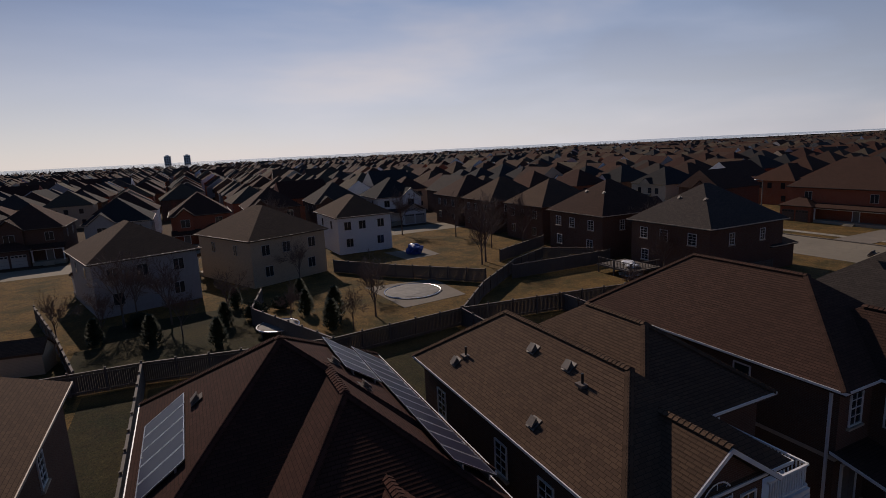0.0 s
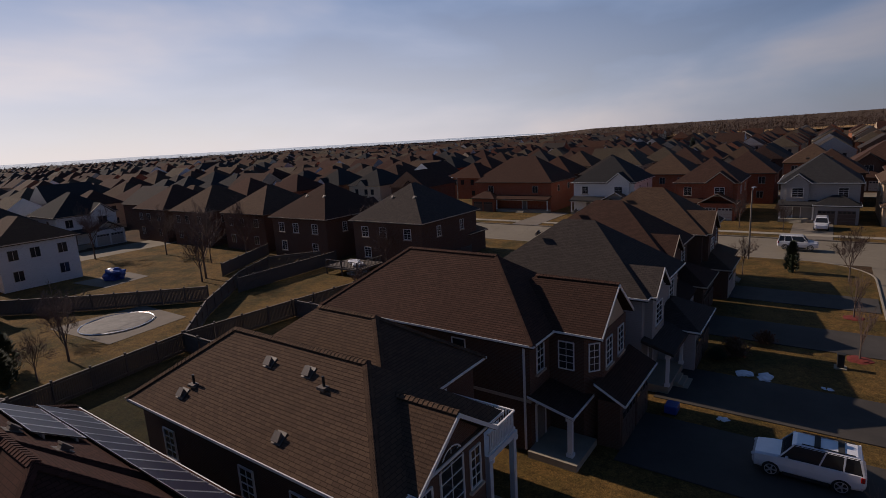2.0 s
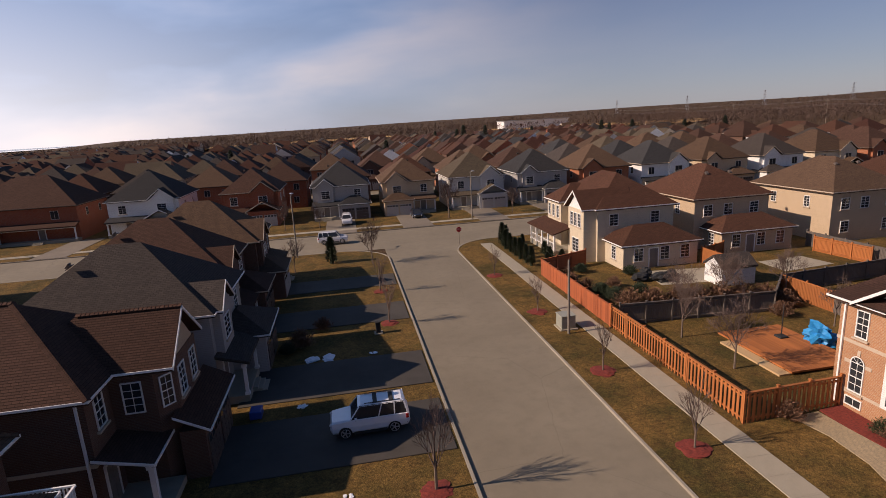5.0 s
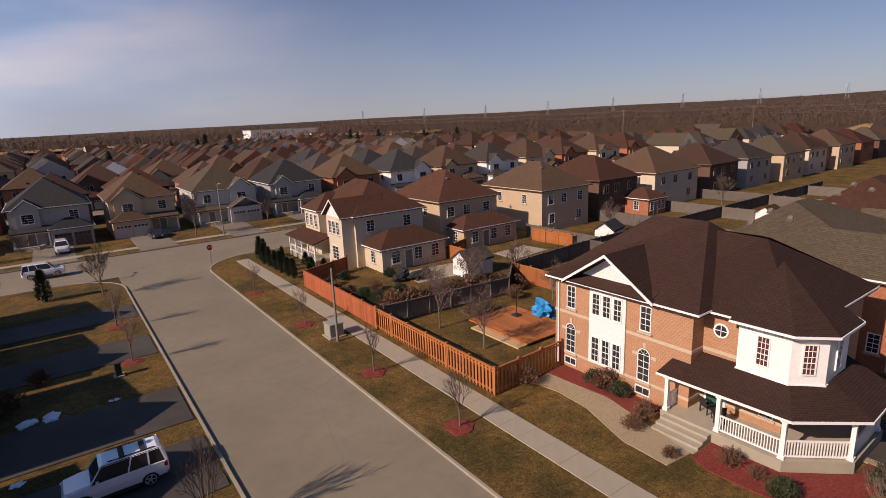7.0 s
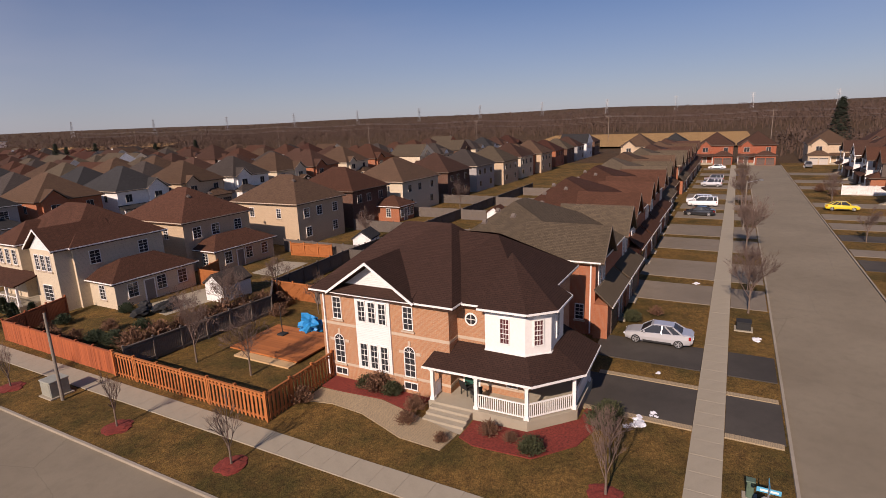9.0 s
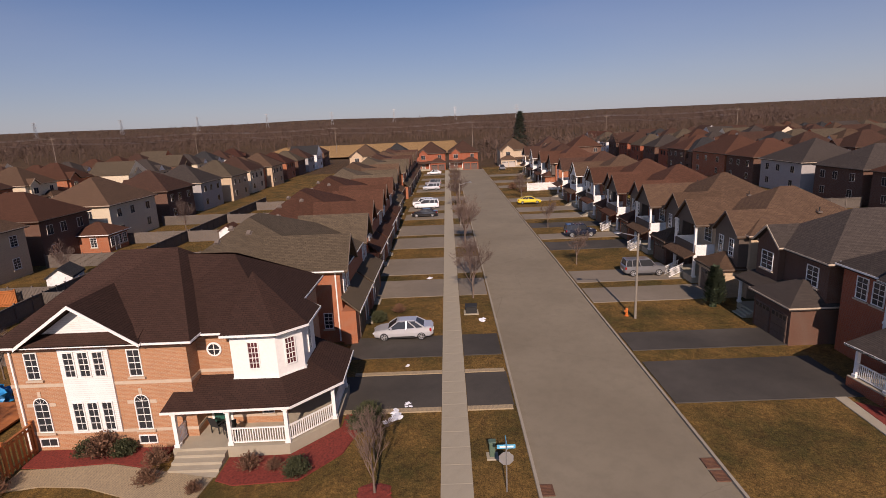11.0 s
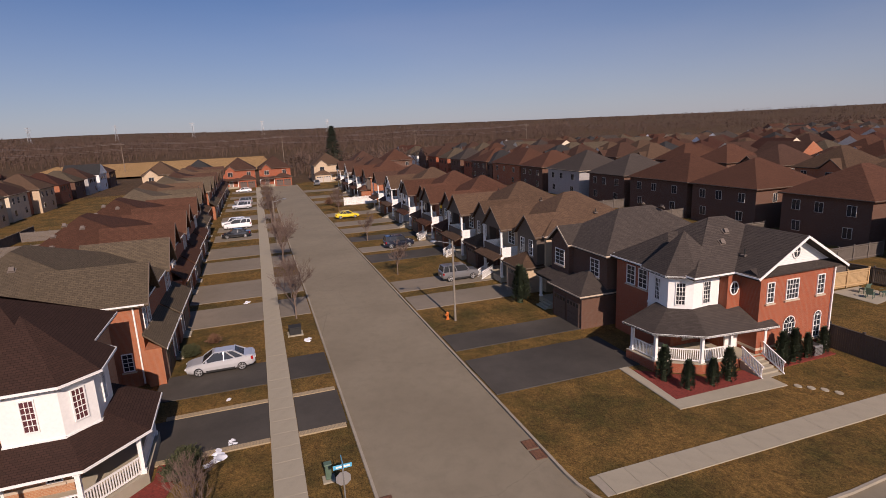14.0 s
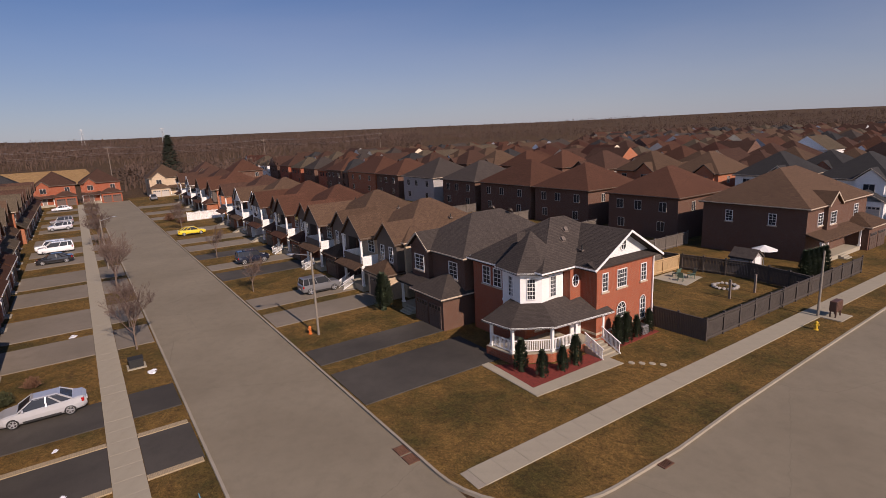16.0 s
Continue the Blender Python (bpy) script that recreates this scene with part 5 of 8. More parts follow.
def solar_array(x0, x1, y0, y1, eave_y, eave_z, pitch, fall, n, rows_=1):
    """Photovoltaic panels on rails over a slope that falls towards fall (-1 or +1 along y)."""
    s = thing("solar_array", pose((x0 + x1) / 2, (y0 + y1) / 2, eave_z), "dark blue solar panels with white frames on a shingle roof", "solar panel")
    cx, cy = (x0 + x1) / 2, (y0 + y1) / 2
    zf = lambda y: (y - eave_y if fall < 0 else eave_y - y) * pitch + 0.16
    pw, pd = (x1 - x0) / n, (y1 - y0) / rows_
    for r in range(rows_):
        for i in range(n):
            a, b, c, d = x0 + i * pw + 0.015 - cx, x0 + (i + 1) * pw - 0.015 - cx, y0 + r * pd + 0.015, y0 + (r + 1) * pd - 0.015
            bm = slab(B(), [(a, c - cy, zf(c)), (b, c - cy, zf(c)), (b, d - cy, zf(d)), (a, d - cy, zf(d))], 0.04)
            p = part("panel", bm, M_SOLAR, s)
            fb = B()
            for u0, u1, v0, v1 in ((a, b, c, c + 0.04), (a, b, d - 0.04, d), (a, a + 0.04, c, d), (b - 0.04, b, c, d)):
                slab(fb, [(u0, v0 - cy, zf(v0) + 0.012), (u1, v0 - cy, zf(v0) + 0.012), (u1, v1 - cy, zf(v1) + 0.012), (u0, v1 - cy, zf(v1) + 0.012)], 0.06)
            part("frame", fb, M_ALU, p)
    for k in (0.2, 0.8):
        y = y0 + (y1 - y0) * k
        part("rail", slab(B(), [(x0 - cx, y - 0.03 - cy, zf(y) - 0.05), (x1 - cx, y - 0.03 - cy, zf(y) - 0.05), (x1 - cx, y + 0.03 - cy, zf(y) - 0.05), (x0 - cx, y + 0.03 - cy, zf(y) - 0.05)], 0.2), M_ALU, s)
    return s


M_SOLAR = glossy("solar_cells", (0.012, 0.016, 0.045), 0.3, coat=0.0)
M_ALU = plain("aluminium", (0.7, 0.7, 0.72), 0.35, 0.8, vary=0.05)


def hips(h, x0, x1, y0, y1, z, a, b, along, m, skip=""):
    c = {"fl": (x0, y0, z), "fr": (x1, y0, z), "br": (x1, y1, z), "bl": (x0, y1, z)}
    ends = {"fl": a, "bl": a if along == "x" else b, "fr": b if along == "x" else a, "br": b}
    for k in c:
        if k not in skip.split():
            ridge_caps(h, c[k], ends[k], m)
    ridge_caps(h, a, b, m)


def house_solar():
    X, Y = -12.4, 2.5
    h = thing("house", pose(X, Y, 0), "brown brick house with solar panels on a red-brown roof", "house")
    W, R = WALL["brown"], ROOF["redbrown"]
    walls(h, -25.6 - X, -14.4 - X, -2.6 - Y, 7.6 - Y, 6.3, W, band=(3.1,))
    walls(h, -14.38 - X, 0, 0.5 - Y, 7.4 - Y, 6.3, W, name="wing_wall")
    e = (-26.1 - X, -14.0 - X, -3.0 - Y, 8.05 - Y)
    a, b = roof(h, *e, 6.4, 0.68, R, along="x", ridge=((-20.6 - X, 0, 10.15), (-20.3 - X, 0, 10.15)), courses=True)
    hips(h, *e, 6.4, a, b, "x", R)
    w = (-19.8 - X, -11.5 - X, 0.1 - Y, 7.75 - Y)
    a, b = roof(h, *w, 6.42, 0.6, R, along="x", ridge=((-19.4 - X, 3.9 - Y, 9.2), (-16.5 - X, 3.9 - Y, 9.2)), name="wing_roof", courses=True)
    hips(h, *w, 6.42, a, b, "x", R, "fl bl")
    g = (-15.4 - X, -10.2 - X, 2.5 - Y, 6.0 - Y)
    a, b = roof(h, *g, 6.43, 0.62, R, along="x", gables="r", name="gable_roof", ridge=((-14.8 - X, 4.25 - Y, 7.6), (-10.2 - X, 4.25 - Y, 7.6)), courses=True)
    ridge_caps(h, a, b, R)
    walls(h, 0, 1.6, 2.8 - Y, 5.7 - Y, 6.3, W, name="bay")
    gable_wall(h, "r", 2.8 - Y, 5.7 - Y, 1.45, 6.2, 7.4, W)
    window(h, "r", 4.25 - Y, 4.8, 1.6, 1.4, 1.5, 3, 4)
    walls(h, -1.98, 3.4, -2.4 - Y, 0.48 - Y, 2.9, W, name="garage")
    walls(h, 0.02, 3.4, 0.5 - Y, 2.2 - Y, 2.9, W, name="garage")
    roof(h, -1.95, 3.8, -2.8 - Y, 2.6 - Y, 3.0, 0.55, R, along="y", name="garage_roof")
    garage_door(h, -0.2 - Y, 3.4, 4.0, 2.2, side="r")
    vent(h, -21.2 - X, -0.6 - Y, 6.4 + 2.4 * 0.68 + 0.08, (0, -1), 0.68)
    vent(h, -20.0 - X, 4.4 - Y, 6.4 + 3.6 * 0.68 + 0.05, (0, 1), 0.68)
    vent(h, -18.0 - X, 5.0 - Y, 6.4 + 3.0 * 0.68 + 0.1, (0, 1), 0.68)
    for x in (-22, -17):
        window(h, "b", x - X, 4.6, 7.6 - Y, 0.9, 1.3)
    solar_array(-22.7, -17.3, -2.6, -1.05, -3.0, 6.4, 0.69, -1, 5)
    solar_array(-24.2, -13.2, 6.2, 7.7, 8.05, 6.4, 0.69, 1, 11)
    solar_array(-23.4, -19.4, 4.7, 6.12, 8.05, 6.4, 0.69, 1, 4)
    return h


def house_balcony():
    X, Y = -11.9, 15.5
    h = thing("house", pose(X, Y, 0), "brown brick house with a tan shingle roof and a white balcony", "house")
    W, R = WALL["brown"], ROOF["tan"]
    walls(h, -24.6 - X, 0, 10.1 - Y, 16.4 - Y, 6.2, W, band=(3.1,))
    walls(h, -23.8 - X, -1.7, 16.4 - Y, 20.7 - Y, 6.2, W, band=(3.1,))
    e = (-25.1 - X, -9.8 - X, 9.7 - Y, 16.9 - Y)
    a, b = roof(h, *e, 6.3, 0.75, R, along="x", courses=True)
    hips(h, *e, 6.3, a, b, "x", R, "bl br")
    n = (-24.2 - X, -13.1 - X, 13.8 - Y, 21.1 - Y)
    a, b = roof(h, *n, 6.31, 0.72, R, along="x", name="wing_roof", courses=True)
    hips(h, *n, 6.31, a, b, "x", R, "fl bl")
    walls(h, 0, 2.0, 11.3 - Y, 15.6 - Y, 6.25, W, name="bay")
    g = (-13.5 - X, -9.45 - X, 11.0 - Y, 15.8 - Y)
    a, b = roof(h, *g, 6.32, 0.68, R, along="x", gables="r", name="gable_roof", ridge=((-13.6 - X, 13.4 - Y, 8.0), (-9.45 - X, 13.4 - Y, 8.0)), courses=True)
    ridge_caps(h, a, b, R)
    gable_wall(h, "r", 11.4 - Y, 15.5 - Y, 1.85, 6.2, 7.75, W)
    window(h, "r", 13.4 - Y, 5.3, 2.0, 1.3, 2.6, 2, 4, arch=True, sill=False)
    for dy in (-1.5, 1.5):
        window(h, "r", 13.4 + dy - Y, 5.0, 2.0, 0.6, 1.5, 2, 4)
    # balcony on posts over the porch
    part("balcony", box(B(), -1.7, 1.7, 16.4 - Y, 18.8 - Y, 4.15, 4.4), M_TRIM, h, "white balcony on posts")
    railing(h, (1.62, 16.5 - Y, 4.4), (1.62, 18.7 - Y, 4.4))
    railing(h, (-1.6, 18.7 - Y, 4.4), (1.62, 18.7 - Y, 4.4))
    part("post", post_mesh(4.0, 0.12), None, h, place=pose(1.55, 18.6 - Y, 0.2))
    part("post", post_mesh(4.0, 0.12), None, h, place=pose(1.55, 16.6 - Y, 0.2))
    part("porch_slab", box(B(), -1.7, 1.9, 16.4 - Y, 19.0 - Y, -0.2, 0.55), M_CONC, h)
    door(h, "r", 17.6 - Y, -1.7, 0.55)
    door(h, "r", 17.6 - Y, -1.7, 4.4, 1.2, 1.6)
    walls(h, 2.0, 3.6, 10.6 - Y, 15.4 - Y, 2.9, W, name="garage")
    roof(h, 1.8, 4.0, 10.3 - Y, 15.7 - Y, 3.0, 0.5, R, along="y", name="garage_roof")
    garage_door(h, 13.0 - Y, 3.6, 4.0, 2.2, side="r")
    z = lambda y: 6.3 + (y - 9.7) * 0.75 + 0.03
    for x, y in ((-21.7, 10.55), (-18.05, 12.45), (-15.75, 12.5), (-15.2, 10.45)):
        vent(h, x - X, y - Y, z(y), (0, -1), 0.75)
    stack(h, -21.4 - X, 10.95 - Y, z(10.95))
    stack(h, -14.6 - X, 12.2 - Y, z(12.2))
    for x in (-22.5, -17, -14):
        window(h, "f", x - X, 4.6, 10.1 - Y, 0.8, 1.3)
    return h


def house_hip():
    X, Y = -11.9, 27.6
    h = thing("house", pose(X, Y, 0), "dark brown brick house with a broad brown hip roof", "house")
    W, R = WALL["brown"], ROOF["brown"]
    walls(h, -26.7 - X, 0, 23.5 - Y, 31.7 - Y, 6.3, W, band=(3.1,))
    e = (-27.2 - X, -11.5 - X, 23.1 - Y, 32.1 - Y)
    a, b = roof(h, *e, 6.4, 0.75, R, along="x", courses=True)
    hips(h, *e, 6.4, a, b, "x", R, "bl br")
    by = [(0, 25.9 - Y), (2.0, 25.9 - Y), (2.75, 26.8 - Y), (2.75, 30.6 - Y), (0, 30.6 - Y)]
    band_walls(h, by, 0.0, 6.3, W, "bay")
    g = (-16.5 - X, -8.85 - X, 25.6 - Y, 31.1 - Y)
    a, b = roof(h, *g, 6.42, 0.8, R, along="x", gables="r", name="gable_roof", courses=True)
    ridge_caps(h, a, b, R)
    gable_wall(h, "r", 26.3 - Y, 30.5 - Y, 2.55, 6.2, 8.25, WALL["tan"])
    for y in (27.6, 29.6):
        window(h, "r", y - Y, 5.0, 2.75, 0.9, 1.5, 2, 4)
    facet_window(h, (0.1, 25.9 - Y), (1.9, 25.9 - Y), 5.0, 0.8, 1.5)
    facet_window(h, (2.0, 25.9 - Y), (2.75, 26.8 - Y), 5.0, 0.55, 1.5)
    window(h, "r", 24.7 - Y, 5.2, 0.0, 0.8, 1.5, 2, 4)
    window(h, "f", -16.3 - X, 4.9, 23.5 - Y, 0.8, 1.9, 1, 2)
    # porch with a small pediment, garage with a lean-to roof
    pr = [(-12.8 - X, 23.4 - Y, 3.35), (-9.6 - X, 23.4 - Y, 2.85), (-9.6 - X, 26.2 - Y, 2.85), (-12.8 - X, 26.2 - Y, 3.35)]
    part("porch_roof", slab(B(), [(-0.1, 23.3 - Y, 3.5), (2.4, 23.3 - Y, 2.9), (2.4, 26.2 - Y, 2.9), (-0.1, 26.2 - Y, 3.5)], 0.16), R, h)
    edge_trim(h, [(-0.1, 23.3 - Y, 3.5), (2.4, 23.3 - Y, 2.9), (2.4, 26.2 - Y, 2.9)])
    part("post", post_mesh(2.2, 0.12), None, h, place=pose(2.1, 23.7 - Y, 0.5))
    part("porch_slab", box(B(), 0, 2.7, 23.0 - Y, 25.9 - Y, -0.2, 0.5), M_CONC, h)
    door(h, "r", 24.6 - Y, 0.0, 0.5)
    walls(h, 2.7, 3.9, 26.0 - Y, 31.4 - Y, 2.8, W, name="garage")
    part("garage_roof", slab(B(), [(2.6, 25.7 - Y, 3.8), (4.25, 25.7 - Y, 2.9), (4.25, 31.9 - Y, 2.9), (2.6, 31.9 - Y, 3.8)], 0.16), R, h)
    edge_trim(h, [(2.6, 25.7 - Y, 3.8), (4.25, 25.7 - Y, 2.9), (4.25, 31.9 - Y, 2.9)])
    for y in (27.4, 30.0):
        garage_door(h, y - Y, 3.9, 2.3, 2.2, M_GARAGE_D, side="r")
    downpipe(h, -0.3, 23.42 - Y, 0.3, 6.2)
    return h


house_solar()
house_balcony()
house_hip()


def sunroom(x0, x1, y0, y1, wl, rc, gable=False):
    """A single-storey rear addition with its own hip roof."""
    h = thing("sunroom", pose((x0 + x1) / 2, y0, 0.1), "single-storey rear addition with a low hip roof", "extension")
    w, d = (x1 - x0) / 2, y1 - y0
    walls(h, -w, w, 0, d, 2.7, WALL[wl])
    roof(h, -w - 0.4, w + 0.4, -0.4, d + 1.5, 2.8, 0.55, ROOF[rc])
    for u in (-w * 0.6, w * 0.1, w * 0.65):
        window(h, "f", u, 1.6, 0, 1.0, 1.4)
    door(h, "f", -w * 0.2, 0, 0.1)
    window(h, "l", d * 0.5, 1.6, -w, 0.9, 1.4)
    return h


sunroom(29.2, 38.2, 52.8, 57.0, "cream", "red")
sunroom(42.6, 52.0, 54.6, 58.2, "tan", "red")
sunroom(79, 84, 51.5, 56, "orange", "red")


def cream_house():
    X, Y = 27.8, 57.0
    h = thing("house", pose(X, Y, 0.1), "cream house with a white porch and a red-brown roof", "house")
    W, R = WALL["cream"], ROOF["red"]
    walls(h, 0.4, 10, 0, 13.5, 6.2, W)
    roof(h, 0, 10.4, -0.4, 13.9, 6.3, 0.68, R, along="y")
    # gabled bay towards the pavement
    walls(h, -1.2, 0.4, 0.3, 4.6, 6.2, W, name="bay")
    roof(h, -1.6, 5.2, -0.1, 5.0, 6.32, 0.8, R, gables="l", along="x", name="gable_roof", ridge=((-1.6, 2.45, 8.35), (5.4, 2.45, 8.35)))
    gable_wall(h, "l", 0.3, 4.6, -1.15, 6.2, 8.1, WALL["white"])
    for y in (1.4, 2.45, 3.5):
        window(h, "l", y, 4.9, -1.2, 0.7, 1.5)
    window(h, "l", 2.45, 1.8, -1.2, 1.6, 1.6)
    walls(h, -0.9, 0.4, 7.6, 12.2, 6.2, W, name="bay")
    roof(h, -1.3, 5.2, 7.2, 12.6, 6.32, 0.75, R, along="x", name="bay_roof")
    for y in (8.6, 10.0, 11.4):
        window(h, "l", y, 4.9, -0.9, 0.7, 1.5)
    part("porch_roof", slab(B(), [(-3.4, 4.2, 2.85), (-3.4, 13.6, 2.85), (-0.8, 13.6, 3.6), (-0.8, 4.2, 3.6)][::-1], 0.15), R, h)
    part("porch_slab", box(B(), -3.1, 0.4, 4.6, 13.3, -0.2, 0.6), M_CONC, h)
    ys = (4.8, 6.9, 9.0, 11.1, 13.1)
    for y in ys:
        part("post", post_mesh(2.15), None, h, place=pose(-2.95, y, 0.6))
    for p, q in zip(ys, ys[1:]):
        railing(h, (-2.95, p, 0.6), (-2.95, q, 0.6), gap=0.3)
    door(h, "l", 6.1, 0.4, 0.6)
    for x in (2.4, 7.6):
        window(h, "f", x, 4.9, 0, 1.0, 1.3)
        window(h, "r", x + 2, 4.9, 10, 0.9, 1.3)
    return h


cream_house()


# ---- fences ----
def fence(pts, label, m, ht=1.8, gap=0.0, board=0.15, pieces=False, group=""):
    """Upright boards between posts along a line of plan points."""
    f = thing("fence", pose(*pts[0], 0.1), label, "fence", group)
    ox, oy = pts[0]
    stuff = B()
    for (xa, ya), (xb, yb) in zip(pts, pts[1:]):
        d = Vector((xb - xa, yb - ya))
        Ln = d.length
        a = math.degrees(math.atan2(d.y, d.x))
        base = pose(xa - ox, ya - oy, 0, 0, 0, a)
        npost = max(1, round(Ln / 2.4))
        pm = cached(("fpost", ht, m.name), lambda: mesh_of("post", box(box(B(), -0.06, 0.06, -0.06, 0.06, -0.2, ht + 0.12), -0.08, 0.08, -0.08, 0.08, ht + 0.12, ht + 0.17), m))
        for i in range(npost + 1):
            part("post", pm, None, f, place=base @ pose(Ln * i / npost, 0, 0))
        for z in (0.3, ht - 0.25, ht):
            part("rail", box(B(), 0, Ln, -0.05 if z < ht else -0.08, 0.03 if z < ht else 0.08, z - 0.05, z + 0.05 if z < ht else z + 0.02), m, f, place=base)
        n = int(Ln / (board + gap))
        bmsh = cached(("board", ht, board, m.name), lambda: mesh_of("board", bevelled(box(B(), 0, board - 0.008, 0.03, 0.055, 0.08, ht - 0.03), 0.006), m))
        for i in range(n):
            x = Ln * i / n
            if pieces:
                part("board", bmsh, None, f, place=base @ pose(x, random.uniform(-0.006, 0.006) - (0.1 if gap and i % 2 else 0.0), random.uniform(-0.01, 0.01)))
            else:
                q = [base @ Vector(v) for v in ((x, 0.04, 0), (x + board - 0.02, 0.04, 0))]
                zt = ht - 0.03 + random.uniform(-0.03, 0.02)
                y_ = Vector((-d.y, d.x, 0)).normalized() * 0.025
                slab(stuff, [(q[0].x, q[0].y, zt), (q[1].x, q[1].y, zt), (q[1].x + y_.x, q[1].y + y_.y, zt), (q[0].x + y_.x, q[0].y + y_.y, zt)], zt - 0.05)
    if pieces:
        stuff.free()
    else:
        tagged(part("boarding", stuff, m, f), "", "", "", "stuff")
    return f


fence([(20.15, 23.2), (20.15, 38.2)], "orange cedar picket fence along the pavement", M_FENCE, 1.85, 0.02, pieces=True)
fence([(20.15, 38.3), (20.3, 54.2)], "solid reddish-orange board fence along the pavement", M_FENCE_RED, 1.85, 0.0, board=0.2, pieces=True)
fence([(20.15, 23.2), (26.4, 23.4)], "orange cedar fence beside the corner house", M_FENCE, 1.85, 0.01, pieces=True)
fence([(20.3, 54.2), (26.5, 56.5)], "dark red board fence beside the garden", M_FENCE_RED, 1.8)
for pts in ([(38.4, 35.4), (38.4, 41.0)], [(38.6, 45.6), (38.6, 52.6)], [(53.0, 52.4), (53.6, 45.8)], [(39, 52.6), (42.4, 54.0)]):
    fence(pts, "orange cedar fence between back gardens", M_FENCE, 1.8)
GREY = "weathered grey board fence between yards"
for pts in ([(21.0, 38.3), (34.4, 37.2), (38.4, 41.0), (51, 42.0), (100, 42.6), (125, 42.7)], [(37.5, 24.0), (38.4, 35.4)],
            [(52.4, 21.5), (52.4, 42)], [(68.6, 21.5), (68.6, 42)], [(84.5, 21.5), (84.5, 42)], [(100.5, 21.5), (100.5, 42)], [(116.5, 21.5), (116.5, 42)],
            [(54.5, 42), (54.5, 55)], [(70.5, 42), (70.5, 55)], [(85, 42), (85, 55)], [(101.5, 42), (101.5, 55)],
            # towards -y
            [(36.5, -38.5), (37.2, -56.0)],
            [(37.2, -54), (60, -54), (110, -54)], [(47, -39), (47, -54)], [(58.5, -39), (58.5, -54)], [(71.5, -39), (71.5, -54)], [(84.5, -39), (84.5, -54)], [(97.5, -39), (97.5, -54)],
            [(42.0, -54), (42.0, -69)], [(58, -54), (58, -69)], [(74, -54), (74, -69)], [(90, -54), (90, -69)],
            # yards behind the west row
            [(-46.5, -24), (-45.3, -4.7), (-42.5, 9.5), (-44.0, 22.4), (-42.4, 35.4), (-40.5, 48), (-40, 62)],
            [(-45.3, -4.7), (-26.5, -4.6)], [(-42.5, 9.0), (-26.0, 9.0)], [(-44.0, 22.2), (-27.5, 22.2)], [(-42.4, 33.0), (-24, 33.0)], [(-41, 44.5), (-22, 44.5)],
            [(-44.0, 22.4), (-51.4, 28.9), (-59.4, 38.2), (-63.4, 45.6), (-58.8, 51.1)], [(-74.7, 17.7), (-66.2, 23.9), (-56.6, 32.2)],
            [(-71, -16.6), (-56.6, -12.1), (-46, -9.2)], [(-56.5, 52.0), (-56.5, 36)], [(-72, 52), (-66, 40)], [(-42.5, 9.5), (-56, 4.5), (-64, 6.5)]):
    fence(pts, GREY, M_FENCE_GREY, 1.8, group="yard fences")
fence([(21.5, -38.5), (21.4, -68.0)], "dark weathered board fence along the pavement", M_FENCE_DARK, 1.8)
fence([(21.5, -38.5), (26.2, -38.4)], "dark weathered board fence beside the red house", M_FENCE_DARK, 1.8)
fence([(37.2, -56.0), (28.0, -57.8), (21.5, -56.5)], "dark weathered board fence between back yards", M_FENCE_DARK, 1.8)
fence([(35.4, -50.5), (35.2, -56.2)], "pale new timber fence beside a patio", M_STEP, 1.7)
fence([(130, -19), (130, -27), (138, -27)], "white vinyl privacy fence beside a house", M_TRIM, 1.9)


# ---- plants ----
def bare_tree_meshes(seed, ht, spread, levels=4, twigs=3):
    rnd = random.Random(seed)
    trunk, crown = B(), B()

    def grow(p, d, ln, r, lev):
        q = p + d * ln
        bm = trunk if lev == 0 else crown
        tube(bm, p, q, r, r * 0.62, 6 if lev == 0 else (4 if lev == 1 else 3), caps=False)
        if lev >= levels:
            return
        n = 5 if lev == 0 else twigs
        for i in range(n):
            k = rnd.uniform(0.45, 1.0) if lev else rnd.uniform(0.55, 1.0)
            a = rnd.uniform(0, 2 * math.pi)
            tilt = rnd.uniform(0.35, 0.85) * spread
            o = d.orthogonal().normalized()
            o.rotate(Matrix.Rotation(a, 3, d))
            nd = (d * math.cos(tilt) + o * math.sin(tilt) + Vector((0, 0, 0.18))).normalized()
            grow(p + d * ln * k, nd, ln * rnd.uniform(0.5, 0.78), max(r * 0.42, 0.009), lev + 1)
        grow(q, (d + Vector((rnd.uniform(-0.2, 0.2), rnd.uniform(-0.2, 0.2), 0.1))).normalized(), ln * 0.72, r * 0.55, lev + 1)

    grow(Vector((0, 0, -0.1)), Vector((0, 0, 1)), ht * 0.38, ht * 0.014 + 0.012, 0)
    return mesh_of("trunk", trunk, M_BARK), mesh_of("crown", crown, M_TWIG)


TREES = {}


